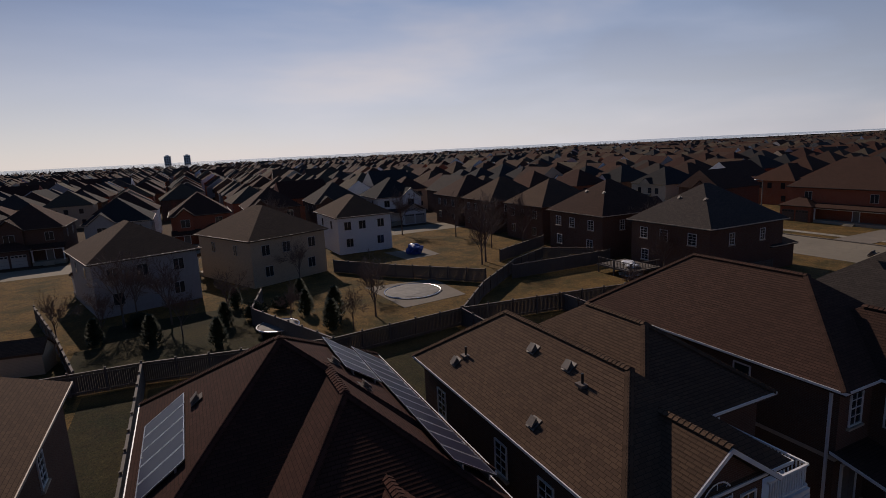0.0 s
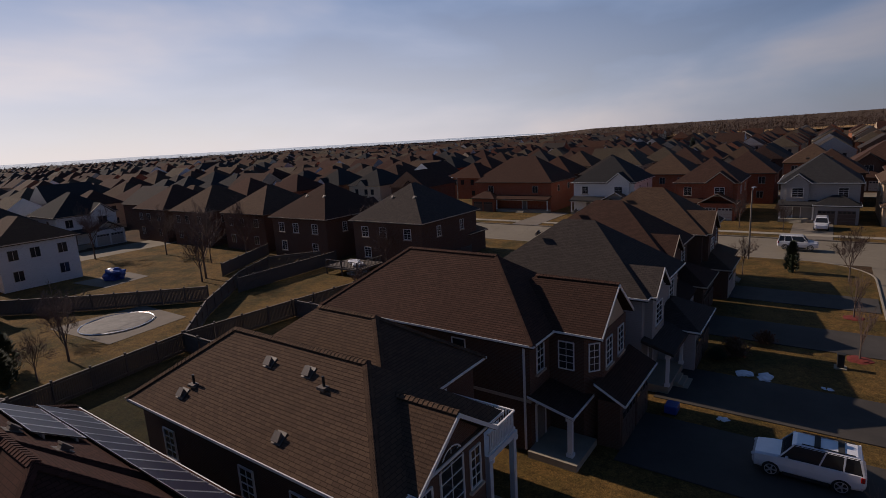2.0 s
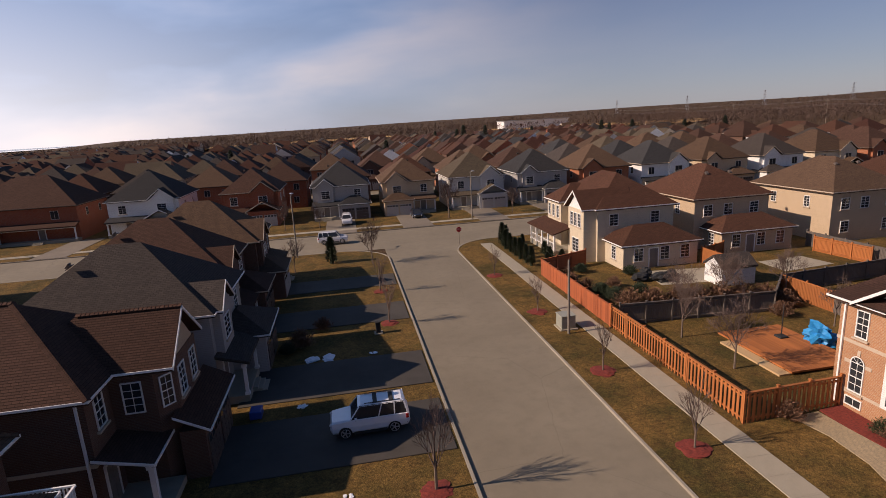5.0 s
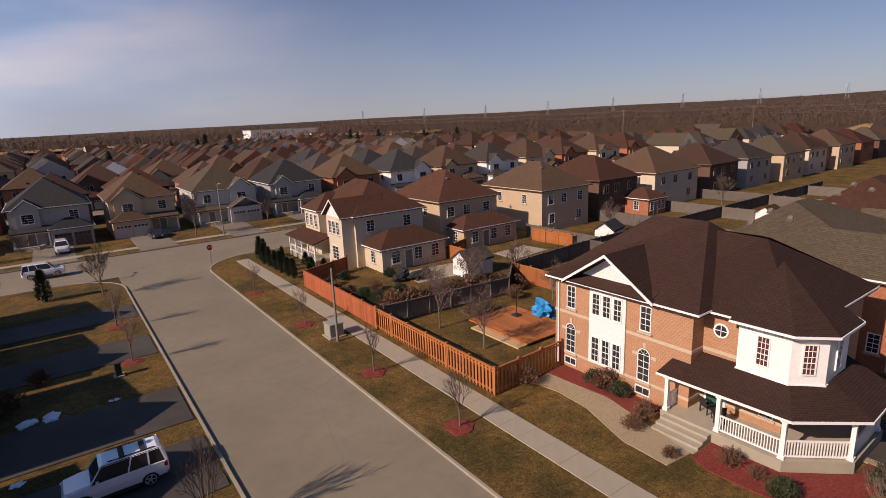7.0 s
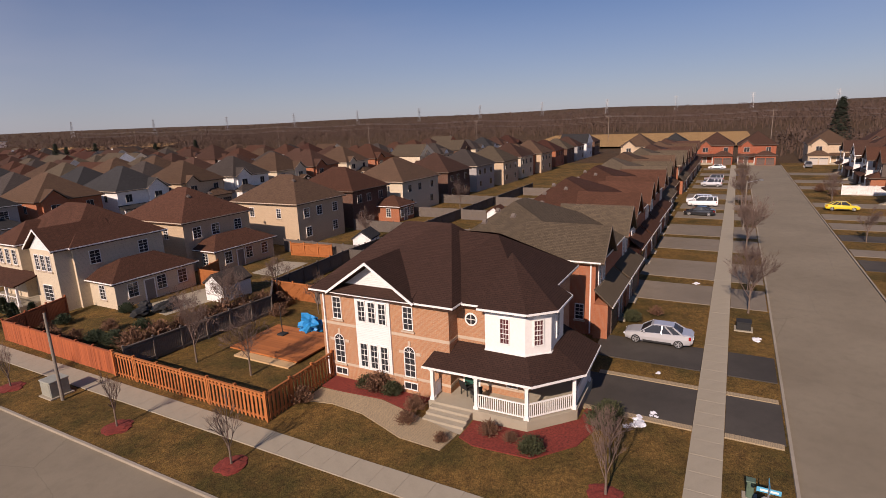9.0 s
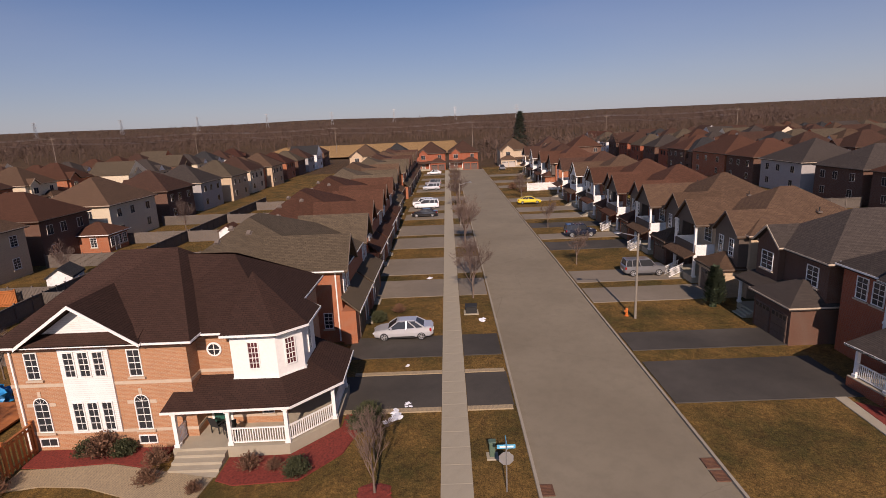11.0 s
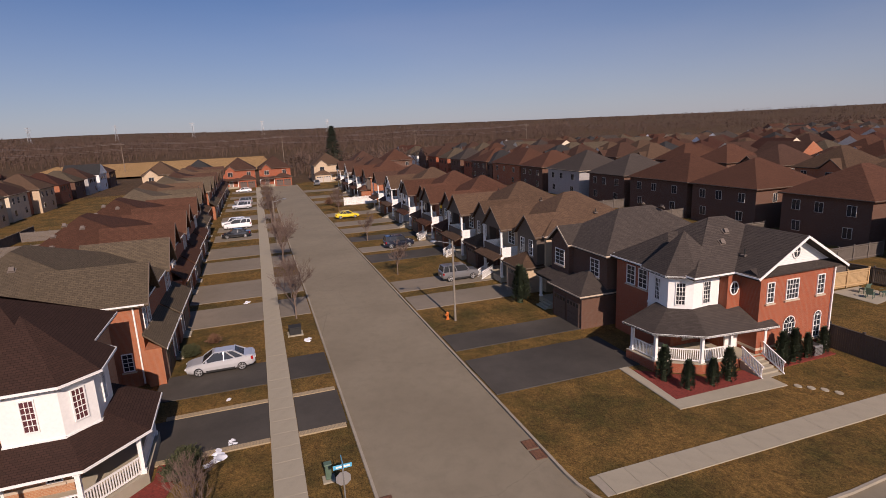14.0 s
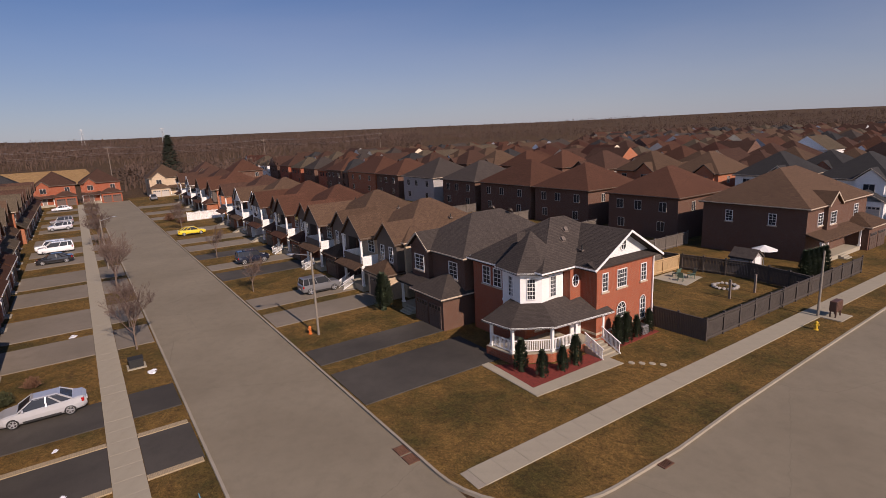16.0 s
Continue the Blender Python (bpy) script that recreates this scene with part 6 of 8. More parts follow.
def bare_tree(x, y, ht=4.5, kind="young", label="", mulch=0.0, group="", z=0.13):
    key = (kind, int(abs(x * 7 + y * 3)) % 3)
    if key not in TREES:
        levels, spread, tw = {"young": (4, 0.62, 3), "street": (5, 0.85, 3), "yard": (5, 1.0, 3)}[kind]
        TREES[key] = bare_tree_meshes(hash_of(key), 5.0, spread, levels, tw)
    t = thing("tree", pose(x, y, z, 0, 0, (x * 37 + y * 91) % 360), label or "leafless young street tree with thin upright branches", "tree", group)
    s = ht / 5.0
    for nm, me in zip(("trunk", "crown"), TREES[key]):
        part(nm, me, None, t, place=Matrix.Diagonal((s, s, s, 1)))
    if mulch:
        ring = thing("mulch_ring", pose(x, y, z), "round bed of red bark mulch round a tree", "mulch bed", "mulch rings")
        bm = blob(B(), (0, 0, 0.0), mulch, 0.14, 0.2, 3)
        part("mulch", bm, M_MULCH, ring)
    return t


def hash_of(key):
    return sum(ord(c) for c in key[0]) * 7 + key[1] * 131


for x, y, ht in ((16.25, 21.8, 4.2), (15.9, 31.1, 3.6), (15.85, 43.4, 3.4), (15.4, 55.9, 3.6), (2.9, 22.0, 5.2), (2.7, 44.9, 4.2), (2.6, 54.5, 4.0), (22.0, 4.05, 4.0)):
    bare_tree(x, y, ht, mulch=0.85 if x > 10 else 0.75, group="young street trees")
bare_tree(24.6, 4.4, 3.0, "street", "leafless multi-stemmed shrub tree beside the porch")
for x, y, ht in ((50.5, -2.0, 5.5), (57, -2.0, 4.6), (72.5, -2.0, 7.0), (77, -2.1, 6.0), (107.8, -1.6, 6.5), (112, -2, 6), (135, -2, 6), (160, -2, 6), (61.4, -14.7, 4.2), (84, -15.5, 4.5), (118, -16, 5), (126, -17, 5), (2.5, 66.8, 5.5), (-7, 66, 4.0), (-12, 58, 4.0), (18, 95, 7.0), (-25, 95, 5), (30, 95, 4.5), (-11, 96, 5), (-5, 95, 4.5), (47, 95, 6)):
    bare_tree(x, y, ht, "street", "leafless street tree on the grass verge", group="verge trees")
for x, y, ht in ((-51.5, 16.1, 6.5), (-67.4, 38.4, 10), (-47, 52, 6), (-63, -7.5, 8), (-61, -3, 7), (24.1, 34.6, 5), (24.2, 29.0, 5.0), (31.2, 39.6, 4.5), (33.5, 42, 4.5), (28, 41, 4), (38, 40, 4.5), (-36, 42, 5), (-55, 58, 8), (-75, 50, 9), (-90, 45, 8), (-100, 38, 9), (-110, 15, 9), (36, 33, 4), (-38, 38.5, 5), (63, 47, 5), (92, 46, 6), (-70, 12, 6), (-49, 13, 4)):
    bare_tree(x, y, ht, "yard", "leafless spreading tree in a back yard", group="yard trees")

for x, y, ht in ((-66.0, 37.0, 7.5), (-81.0, -9.0, 6.0), (-58.5, 18.0, 4.8), (-62.0, 68.5, 6.5), (-66.0, -6.5, 6.5), (-76.0, 44.5, 6.0), (-90.0, 12.0, 6.5)):
    bare_tree(x, y, ht, "yard", "leafless spreading tree in a back yard", group="yard trees")


def cedar_mesh(seed, r, ht, m, n=700):
    rnd = random.Random(seed)
    bm = B()
    tube(bm, (0, 0, 0), (0, 0, ht * 0.9), r * 0.55, 0.05, 7)
    for i in range(n):
        k = rnd.random() ** 0.8
        rr = r * (1 - k ** 2.2) * rnd.uniform(0.75, 1.08) + 0.04
        a = rnd.uniform(0, 6.283)
        c = Vector((rr * math.cos(a), rr * math.sin(a), 0.1 + k * ht * 0.95))
        s = rnd.uniform(0.1, 0.22) * (0.6 + r)
        o = Vector((math.cos(a), math.sin(a), 0.9)) * s
        t = Vector((-math.sin(a), math.cos(a), rnd.uniform(-0.3, 0.3))) * s * 0.5
        face(bm, [c - t, c + t, c + o])
    return mesh_of("foliage", bm, m)


def cedar(x, y, ht=1.8, r=0.42, label="dark green columnar cedar shrub", group="cedars", z=0.13, m=None):
    c = thing("cedar", pose(x, y, z, 0, 0, x * 53 % 360), label, "shrub", group)
    me = cached(("cedar", round(r / ht, 1), (m or M_CEDAR).name), lambda: cedar_mesh(5, r / ht * 2.0, 2.0, m or M_CEDAR))
    part("foliage", me, None, c, place=Matrix.Diagonal((ht / 2, ht / 2, ht / 2, 1)))
    return c


for x, y, h_ in ((20.7, 70.5, 3.0), (20.9, 69.4, 2.8), (20.3, 67.8, 2.6), (20.4, 66.0, 2.4), (20.4, 63.8, 2.3), (20.4, 61.9, 2.6), (20.5, 60.0, 2.2), (20.6, 58.4, 2.3), (22.6, 67.5, 1.8), (24, 63, 1.6), (23.5, 60, 1.6), (24.3, 58.2, 1.6), (22.2, 57.4, 1.7)):
    cedar(x, y, h_)
for x, y, h_ in ((26.6, -23.9, 1.7), (25.0, -24.4, 1.4), (24.8, -26.2, 1.3), (24.9, -27.6, 1.6), (25.2, -32.6, 1.7), (25.3, -33.8, 1.7), (25.4, -35.2, 1.3), (25.5, -36.9, 1.4)):
    cedar(x, y, h_ * 1.4, 0.45, "small dark cedar in a mulch bed")
for i in range(5):
    cedar(24.2 - i * 0.1, -61.5 - i * 0.9, 3.0, 0.55, "tall dark cedar behind the fence")
cedar(45.5, -23.0, 3.6, 0.7, "tall dark green cedar beside a porch")
cedar(46.3, -23.8, 3.0, 0.5, "dark green cedar beside a porch")
for x, y, h_ in ((-2.6, 68.9, 3.4), (-14.5, 71, 2.6), (-15.3, 70, 2.4), (-56.5, 10, 2.6), (-57, 2, 2.4), (48, 34, 2), (53, 30, 2.2)):
    cedar(x, y, h_, 0.8, "dense evergreen in a yard")


for x, y, h_ in ((-58.5, -9.5, 2.4), (-55, -4.5, 2.8), (-51, 1.0, 2.6), (-50, 11.2, 2.9), (-53.4, 12.4, 3.2), (-62, 10.5, 2.6), (-63.5, 3.5, 2.4)):
    cedar(x, y, h_, h_ * 0.34, "dark evergreen along a yard fence", "yard evergreens")
for x, y, ht in ((-59.5, -9.0, 5.0), (-56.0, -2.0, 4.6), (-60.0, 2.5, 5.2), (-54.0, 8.0, 4.2), (-61.0, -13.0, 5.0)):
    bare_tree(x, y, ht, "yard", "leafless shrubby tree along a yard fence", group="yard trees")


def shrub_mesh(seed, m, n=260):
    rnd = random.Random(seed)
    bm = B()
    for i in range(n):
        a, t = rnd.uniform(0, 6.283), rnd.uniform(0.1, 1.25)
        d = Vector((math.sin(t) * math.cos(a), math.sin(t) * math.sin(a), math.cos(t)))
        p = d * rnd.uniform(0.1, 0.45)
        q = d * rnd.uniform(0.7, 1.0) + Vector((rnd.uniform(-.12, .12), rnd.uniform(-.12, .12), 0))
        tube(bm, p, q, 0.014, 0.006, 3, caps=False)
        s = rnd.uniform(0.05, 0.1)
        for k in (0.7, 1.0):
            c = p.lerp(q, k)
            face(bm, [c + Vector((rnd.uniform(-s, s), rnd.uniform(-s, s), rnd.uniform(-s, s))) for _ in range(3)])
    return mesh_of("twigs", bm, m)


def shrub(x, y, r=0.7, kind="twig", label="", z=0.13):
    m = {"twig": M_SHRUB, "box": M_BOX, "dark": M_CEDAR}[kind]
    me = cached(("shrub", kind), lambda: shrub_mesh(9, m, 260 if kind == "twig" else 700))
    s = thing("shrub", pose(x, y, z, 0, 0, x * 71 % 360), label or {"twig": "brown leafless twiggy shrub in a garden bed", "box": "clipped olive-green shrub in a mulch bed", "dark": "dark evergreen shrub in a yard"}[kind], "shrub", "shrubs")
    part("foliage", me, None, s, place=Matrix.Diagonal((r * 1.15, r * 1.15, r * 1.35, 1)))
    return s


for x, y, r, k in ((26.0, 20.3, 0.7, "box"), (25.9, 19.3, 1.1, "twig"), (25.9, 18.2, 0.7, "box"), (25.0, 15.9, 0.8, "twig"), (22.7, 22.9, 0.9, "twig"), (23.4, 15.6, 0.7, "twig"), (22.6, 12.9, 0.5, "twig"), (24.3, 10.8, 0.7, "twig"), (24.2, 9.5, 0.5, "twig"), (23.7, 8.2, 0.75, "box"),
                   (27.6, 5.4, 1.0, "box"), (28.6, 5.2, 0.9, "box"), (44.8, 6.6, 0.8, "box"), (47, 5.0, 0.7, "twig"), (-3.0, 45.0, 0.9, "twig"), (-4.6, 41.6, 1.2, "twig"), (-5.6, 40.6, 0.7, "dark"), (23.6, 41.4, 1.5, "twig"), (25.6, 40.9, 1.5, "twig"), (27.4, 40.6, 1.4, "twig"), (29.4, 40.3, 1.5, "twig"), (31.3, 40.0, 1.6, "twig"), (33, 39.4, 1.6, "twig"), (34.8, 38.8, 1.5, "twig"), (36, 38, 1.2, "twig"), (23.6, 44.0, 1.0, "dark"), (25.4, 47.6, 0.9, "twig"), (26.8, 45.2, 0.8, "dark"), (22.4, 47.6, 1.0, "twig"), (22.6, 52.4, 0.9, "twig"), (24.6, 53.6, 0.8, "dark"), (29, 51, 0.8, "dark"), (34, 36, 1.0, "twig"), (22, 50, 0.9, "twig"), (23.2, 46, 0.9, "dark"), (-62, -6, 1.2, "dark"), (-58, 5, 1.4, "dark"), (-60, 8, 1.2, "dark"), (134, -16, 1.4, "twig"), (128, -17.5, 1.0, "twig")):
    shrub(x, y, r, k)


# ---- corner garden ----
def bed(name, pts, m, label, category, z=0.16):
    return tagged(part(name, slab(B(), [(x, y, z) for x, y in pts], 0.12), m), label, category, "", "structure")


bed("mulch_bed", [(23.0, 11.2), (23.2, 8.0), (25.3, 6.2), (27.6, 5.6), (29.3, 6.0), (29.3, 6.7), (27.9, 6.7), (25.4, 9.0), (25.3, 12.2), (23.4, 12.2)], M_MULCH, "red mulch bed round the porch", "mulch bed", 0.19)
bed("mulch_bed", [(25.0, 23.2), (24.9, 21.6), (25.2, 18.4), (24.6, 16.2), (26.5, 15.6), (26.55, 23.3)], M_MULCH, "dark red mulch bed along the facade", "mulch bed", 0.2)
bed("garden_path", [(23.0, 23.0), (24.8, 23.1), (24.9, 21.0), (25.1, 18.5), (24.4, 15.6), (23.6, 12.4), (21.9, 12.6), (22.0, 15.2), (23.2, 18.6), (23.4, 21.0)], M_PAVER, "tan interlocking paver path to the steps", "path", 0.185)
bed("mulch_bed", [(24.2, -22.8), (28.6, -23.1), (25.9, -26.6), (25.6, -29.7), (24.2, -29.7)], M_MULCH, "red mulch bed with small cedars", "mulch bed", 0.19)
bed("garden_path", [(23.2, -22.2), (29.6, -22.4), (29.6, -23.1), (24.2, -22.85), (24.2, -30.4), (22.9, -30.4)], M_CONC, "concrete walk round the porch", "path", 0.185)
bed("mulch_bed", [(24.9, -32.2), (26.0, -32.2), (26.0, -37.6), (25.0, -37.6)], M_MULCH, "red mulch bed along the wall", "mulch bed", 0.19)
for i, (x, y) in enumerate(((22.6, -30.9), (22.1, -31.4), (21.6, -31.9), (21.0, -32.3))):
    tagged(part("stepping_stone", slab(B(), [(x + 0.25 * math.cos(a), y + 0.2 * math.sin(a), 0.19) for a in (k * 0.785 for k in range(8))], 0.1), M_CONC), "flat stepping stone in the lawn", "stone", "stepping stones")
for x0, x1, y0, y1 in ((29.3, 34.6, 0.96, 8.0),):
    for ya in (29.25, 34.25):
        bed("edging", [(ya, 0.97), (ya + 0.45, 0.97), (ya + 0.45, 7.0), (ya, 7.0)], M_PAVER, "paver edging beside the driveway", "edging", 0.215)
        bed("edging", [(ya, KB1 + 0.2), (ya + 0.45, KB1 + 0.2), (ya + 0.45, -0.62), (ya, -0.62)], M_PAVER, "paver edging beside the driveway", "edging", 0.215)


def snow(x, y, r, n=5):
    s = thing("snow_patch", pose(x, y, 0.15), "small patch of melting old snow on the grass", "snow", "snow patches")
    bm = B()
    for i in range(n):
        blob(bm, (random.uniform(-r, r), random.uniform(-r, r) * 0.5, 0.02), r * random.uniform(0.3, 0.6), 0.25, 0.5, 2)
    part("snow", bm, M_SNOW, s)


for x, y, r in ((28.9, 3.9, 0.7), (28.4, 5.1, 0.3), (30.2, 3.0, 0.3), (44.2, -2.4, 0.45), (57.9, 2.4, 0.4), (35.6, 3.4, 0.25), (-3.2, 39.0, 0.8), (0.8, 38.8, 0.3), (-3.9, 31.9, 0.3), (-1.2, 22.6, 0.2)):
    snow(x, y, r)


# ---- street furniture ----
def pole(x, y, ht, r, label, m, arm=None, category="pole"):
    p = thing("utility_pole" if m is M_POLE else "street_lamp", pose(x, y, 0.1), label, category, "poles")
    part("shaft", tube(B(), (0, 0, -0.2), (0, 0, ht), r, r * 0.7, 10), m, p)
    if arm:
        a = part("arm", tube(B(), (0, 0, ht - 0.25), (*arm, ht + 0.15), 0.04, 0.03, 6), M_METAL, p)
        h = Vector(arm).normalized()
        part("lamp_head", blob(B(), (arm[0] + h.x * 0.25, arm[1] + h.y * 0.25, ht + 0.13), 0.3, 0.35, 0.0, 2), M_METAL, p, "grey lamp head")
    return p


pole(16.4, 37.9, 6.1, 0.11, "short weathered concrete pole on the verge", M_POLE_CONC)
pole(43.3, -15.4, 7.4, 0.11, "street lamp with a short arm on the lawn", M_POLE_CONC, (0, 1.5), "street lamp")
pole(18.5, -50.4, 5.8, 0.11, "concrete lamp pole beside the pavement", M_POLE_CONC)
pole(-7.3, 74.0, 8.5, 0.11, "concrete lamp pole on the cross street", M_POLE_CONC, (0, 1.5), "street lamp")
pole(21.6, 92.0, 8.5, 0.11, "concrete lamp pole on the cross street", M_POLE_CONC, (0, -1.5), "street lamp")
pole(-62, 92, 8.5, 0.11, "concrete lamp pole on the cross street", M_POLE_CONC, (0, -1.5), "street lamp")
pole(88, -1.8, 7.2, 0.11, "street lamp with a short arm on the verge", M_POLE_CONC, (0, -1.5), "street lamp")


def octagon(r):
    return [(r * math.cos(radians(22.5 + 45 * i)), r * math.sin(radians(22.5 + 45 * i))) for i in range(8)]


def stop_sign(x, y, yaw, ht=2.45):
    s = thing("stop_sign", pose(x, y, 0.1, 0, 0, yaw), "red octagonal stop sign on a steel post", "road sign")
    part("post", box(B(), -0.03, 0.03, 0.02, 0.06, -0.2, ht), M_METAL, s)
    bm = B()
    face(bm, [(a, 0, ht - 0.35 + b) for a, b in octagon(0.38)])
    g = bmesh.ops.extrude_face_region(bm, geom=bm.faces[:])
    bmesh.ops.translate(bm, vec=(0, 0.012, 0), verts=[v for v in g["geom"] if isinstance(v, bmesh.types.BMVert)])
    bmesh.ops.recalc_face_normals(bm, faces=bm.faces[:])
    p = part("plate", bm, M_SIGNRED, s)
    cu = bpy.data.curves.new("STOP", "FONT")
    cu.body, cu.size, cu.align_x, cu.align_y, cu.extrude = "STOP", 0.27, "CENTER", "CENTER", 0.002
    cu.materials.append(M_TRIM)
    t = new("lettering", cu)
    t.parent = p
    t.matrix_local = pose(0, -0.006, ht - 0.35, 90, 0, 0)
    return s


M_SIGNRED = plain("sign_red", (0.45, 0.02, 0.025), 0.4, vary=0.1)
M_SIGNBLUE = plain("sign_blue", (0.1, 0.4, 0.6), 0.4, vary=0.1)
stop_sign(15.2, 73.3, 0)


def street_name_sign(x, y):
    s = thing("street_sign", pose(x, y, 0.1, 0, 0, 0), "street name blades over the back of a stop sign", "road sign")
    part("post", box(B(), -0.03, 0.03, -0.03, 0.03, -0.2, 2.6), M_METAL, s)
    bm = B()
    face(bm, [(0.05, a, 1.75 + b) for a, b in octagon(0.36)])
    g = bmesh.ops.extrude_face_region(bm, geom=bm.faces[:])
    bmesh.ops.translate(bm, vec=(0.012, 0, 0), verts=[v for v in g["geom"] if isinstance(v, bmesh.types.BMVert)])
    bmesh.ops.recalc_face_normals(bm, faces=bm.faces[:])
    part("plate", bm, M_ALU, s, "grey back of a stop sign")
    b1 = part("blade", box(B(), -0.012, 0.012, -0.42, 0.42, 2.3, 2.5), M_SIGNBLUE, s, "pale blue street name blade")
    part("lettering", box(box(B(), -0.018, -0.012, -0.33, -0.05, 2.36, 2.44), -0.018, -0.012, 0.0, 0.3, 2.36, 2.44), M_TRIM, b1)
    b2 = part("blade", box(B(), -0.42, 0.42, -0.012, 0.012, 2.52, 2.72), M_SIGNBLUE, s)
    part("lettering", box(B(), -0.3, 0.3, -0.018, -0.012, 2.58, 2.66), M_TRIM, b2)


street_name_sign(21.9, -2.15)


def cabinet(x, y, w, d, ht, m, label):
    c = thing("utility_cabinet", pose(x, y, 0.1), label, "utility box")
    part("base", box(B(), -w / 2 - 0.15, w / 2 + 0.15, -d / 2 - 0.15, d / 2 + 0.15, -0.1, 0.12), M_CONC, c)
    part("body", bevelled(box(B(), -w / 2, w / 2, -d / 2, d / 2, 0.12, ht), 0.03), m, c)
    part("lid", bevelled(box(B(), -w / 2 - 0.04, w / 2 + 0.04, -d / 2 - 0.04, d / 2 + 0.04, ht, ht + 0.08), 0.02), m, c)
    part("door", box(B(), -w / 2 - 0.015, -w / 2, -d / 2 + 0.08, d / 2 - 0.08, 0.25, ht - 0.1), m, c)


M_CABINET = plain("cabinet_grey_green", (0.3, 0.3, 0.25), 0.5)
cabinet(16.7, 39.2, 1.2, 1.2, 1.15, M_CABINET, "grey-green transformer box on a concrete pad")
cabinet(46.3, -1.6, 0.9, 1.0, 0.7, M_RUBBER, "low dark utility box on the verge")
cabinet(24.6, -1.7, 0.3, 0.3, 0.9, M_GREENBOX, "green telecom pedestal on the verge")
cabinet(1.6, 42.8, 0.4, 0.4, 1.0, M_RUBBER, "dark utility pedestal on the lawn")


def hydrant(x, y, m, label):
    h = thing("fire_hydrant", pose(x, y, 0.12), label, "hydrant")
    part("barrel", tube(tube(B(), (0, 0, 0), (0, 0, 0.6), 0.12, 0.11, 12), (0, 0, 0), (0, 0, 0.06), 0.18, 0.18, 12), m, h)
    part("bonnet", blob(B(), (0, 0, 0.62), 0.14, 0.9, 0.0, 2), m, h)
    for a in (0, 90, 180):
        part("outlet", tube(B(), (0, 0, 0.45), (0.2 * math.cos(radians(a)), 0.2 * math.sin(radians(a)), 0.45), 0.06, 0.06, 8), m, h)


M_YELLOW = plain("hydrant_yellow", (0.6, 0.38, 0.03), 0.5)
M_ORANGE = plain("marker_orange", (0.6, 0.16, 0.03), 0.6)
hydrant(17.3, -47.1, M_YELLOW, "yellow fire hydrant beside the pavement")
hydrant(44.0, -14.9, M_ORANGE, "orange fire hydrant near the lamp pole")


def mailboxes(x, y):
    m = thing("community_mailbox", pose(x, y, 0.1), "brown community mailbox on legs over a concrete pad", "mailbox")
    part("pad", box(B(), -0.9, 0.9, -1.1, 1.1, -0.1, 0.1), M_CONC, m)
    b = part("cabinet", bevelled(box(B(), -0.28, 0.28, -0.6, 0.6, 0.6, 1.5), 0.04), M_BROWNMETAL, m)
    for i in range(4):
        for k in range(5):
            part("box_door", box(B(), -0.295, -0.28, -0.55 + i * 0.28, -0.3 + i * 0.28, 0.64 + k * 0.165, 0.785 + k * 0.165), M_BROWNMETAL, b)
    for yy in (-0.45, 0.45):
        for xx in (-0.2, 0.2):
            part("leg", box(B(), xx - 0.05, xx + 0.05, yy - 0.05, yy + 0.05, 0, 0.6), M_BROWNMETAL, m)


M_BROWNMETAL = plain("brown_metal", (0.1, 0.05, 0.035), 0.5)
mailboxes(17.6, -51.4)


def drain(x, y, rz):
    d = thing("storm_drain", pose(x, y, 0.03, 0, 0, rz), "rusty iron storm drain grate in the gutter", "drain", "drains")
    part("frame", box(box(box(box(B(), -0.4, 0.4, -0.35, -0.28, 0, 0.05), -0.4, 0.4, 0.28, 0.35, 0, 0.05), -0.4, -0.33, -0.28, 0.28, 0, 0.05), 0.33, 0.4, -0.28, 0.28, 0, 0.05), M_RUST, d)
    part("pit", box(B(), -0.33, 0.33, -0.28, 0.28, -0.02, 0.0), M_RUBBER, d)
    for i in range(7):
        part("bar", box(B(), -0.33 + i * 0.1, -0.28 + i * 0.1, -0.28, 0.28, 0.005, 0.04), M_RUST, d)


M_RUST = plain("rusty_iron", (0.13, 0.06, 0.035), 0.8, vary=0.4)
for x, y, rz in ((22.6, -12.4, 0), (23.6, -12.4, 0), (14.3, -22.4, 90), (22.0, -4.0, 0)):
    drain(x, y, rz)


# ---- vehicles ----
def loft(bm, rings, mi=0, cap=True):
    vs = [[bm.verts.new(p) for p in r] for r in rings]
    n = len(rings[0])
    for a, b in zip(vs, vs[1:]):
        for i in range(n):
            bm.faces.new((a[i], a[(i + 1) % n], b[(i + 1) % n], b[i])).material_index = mi
    if cap:
        bm.faces.new(vs[0][::-1])
        bm.faces.new(vs[-1])
    bmesh.ops.recalc_face_normals(bm, faces=bm.faces[:])
    return bm


def section(x, hw, z0, z1, round_=0.12):
    r = min(round_, (z1 - z0) / 2.2)
    return [(x, -hw + r * 0.6, z0), (x, hw - r * 0.6, z0), (x, hw, z0 + r), (x, hw + 0.02, (z0 + z1) / 2), (x, hw - 0.03, z1 - r * 0.6), (x, hw - r * 1.3, z1),
            (x, -hw + r * 1.3, z1), (x, -hw + 0.03, z1 - r * 0.6), (x, -hw - 0.02, (z0 + z1) / 2), (x, -hw, z0 + r)]


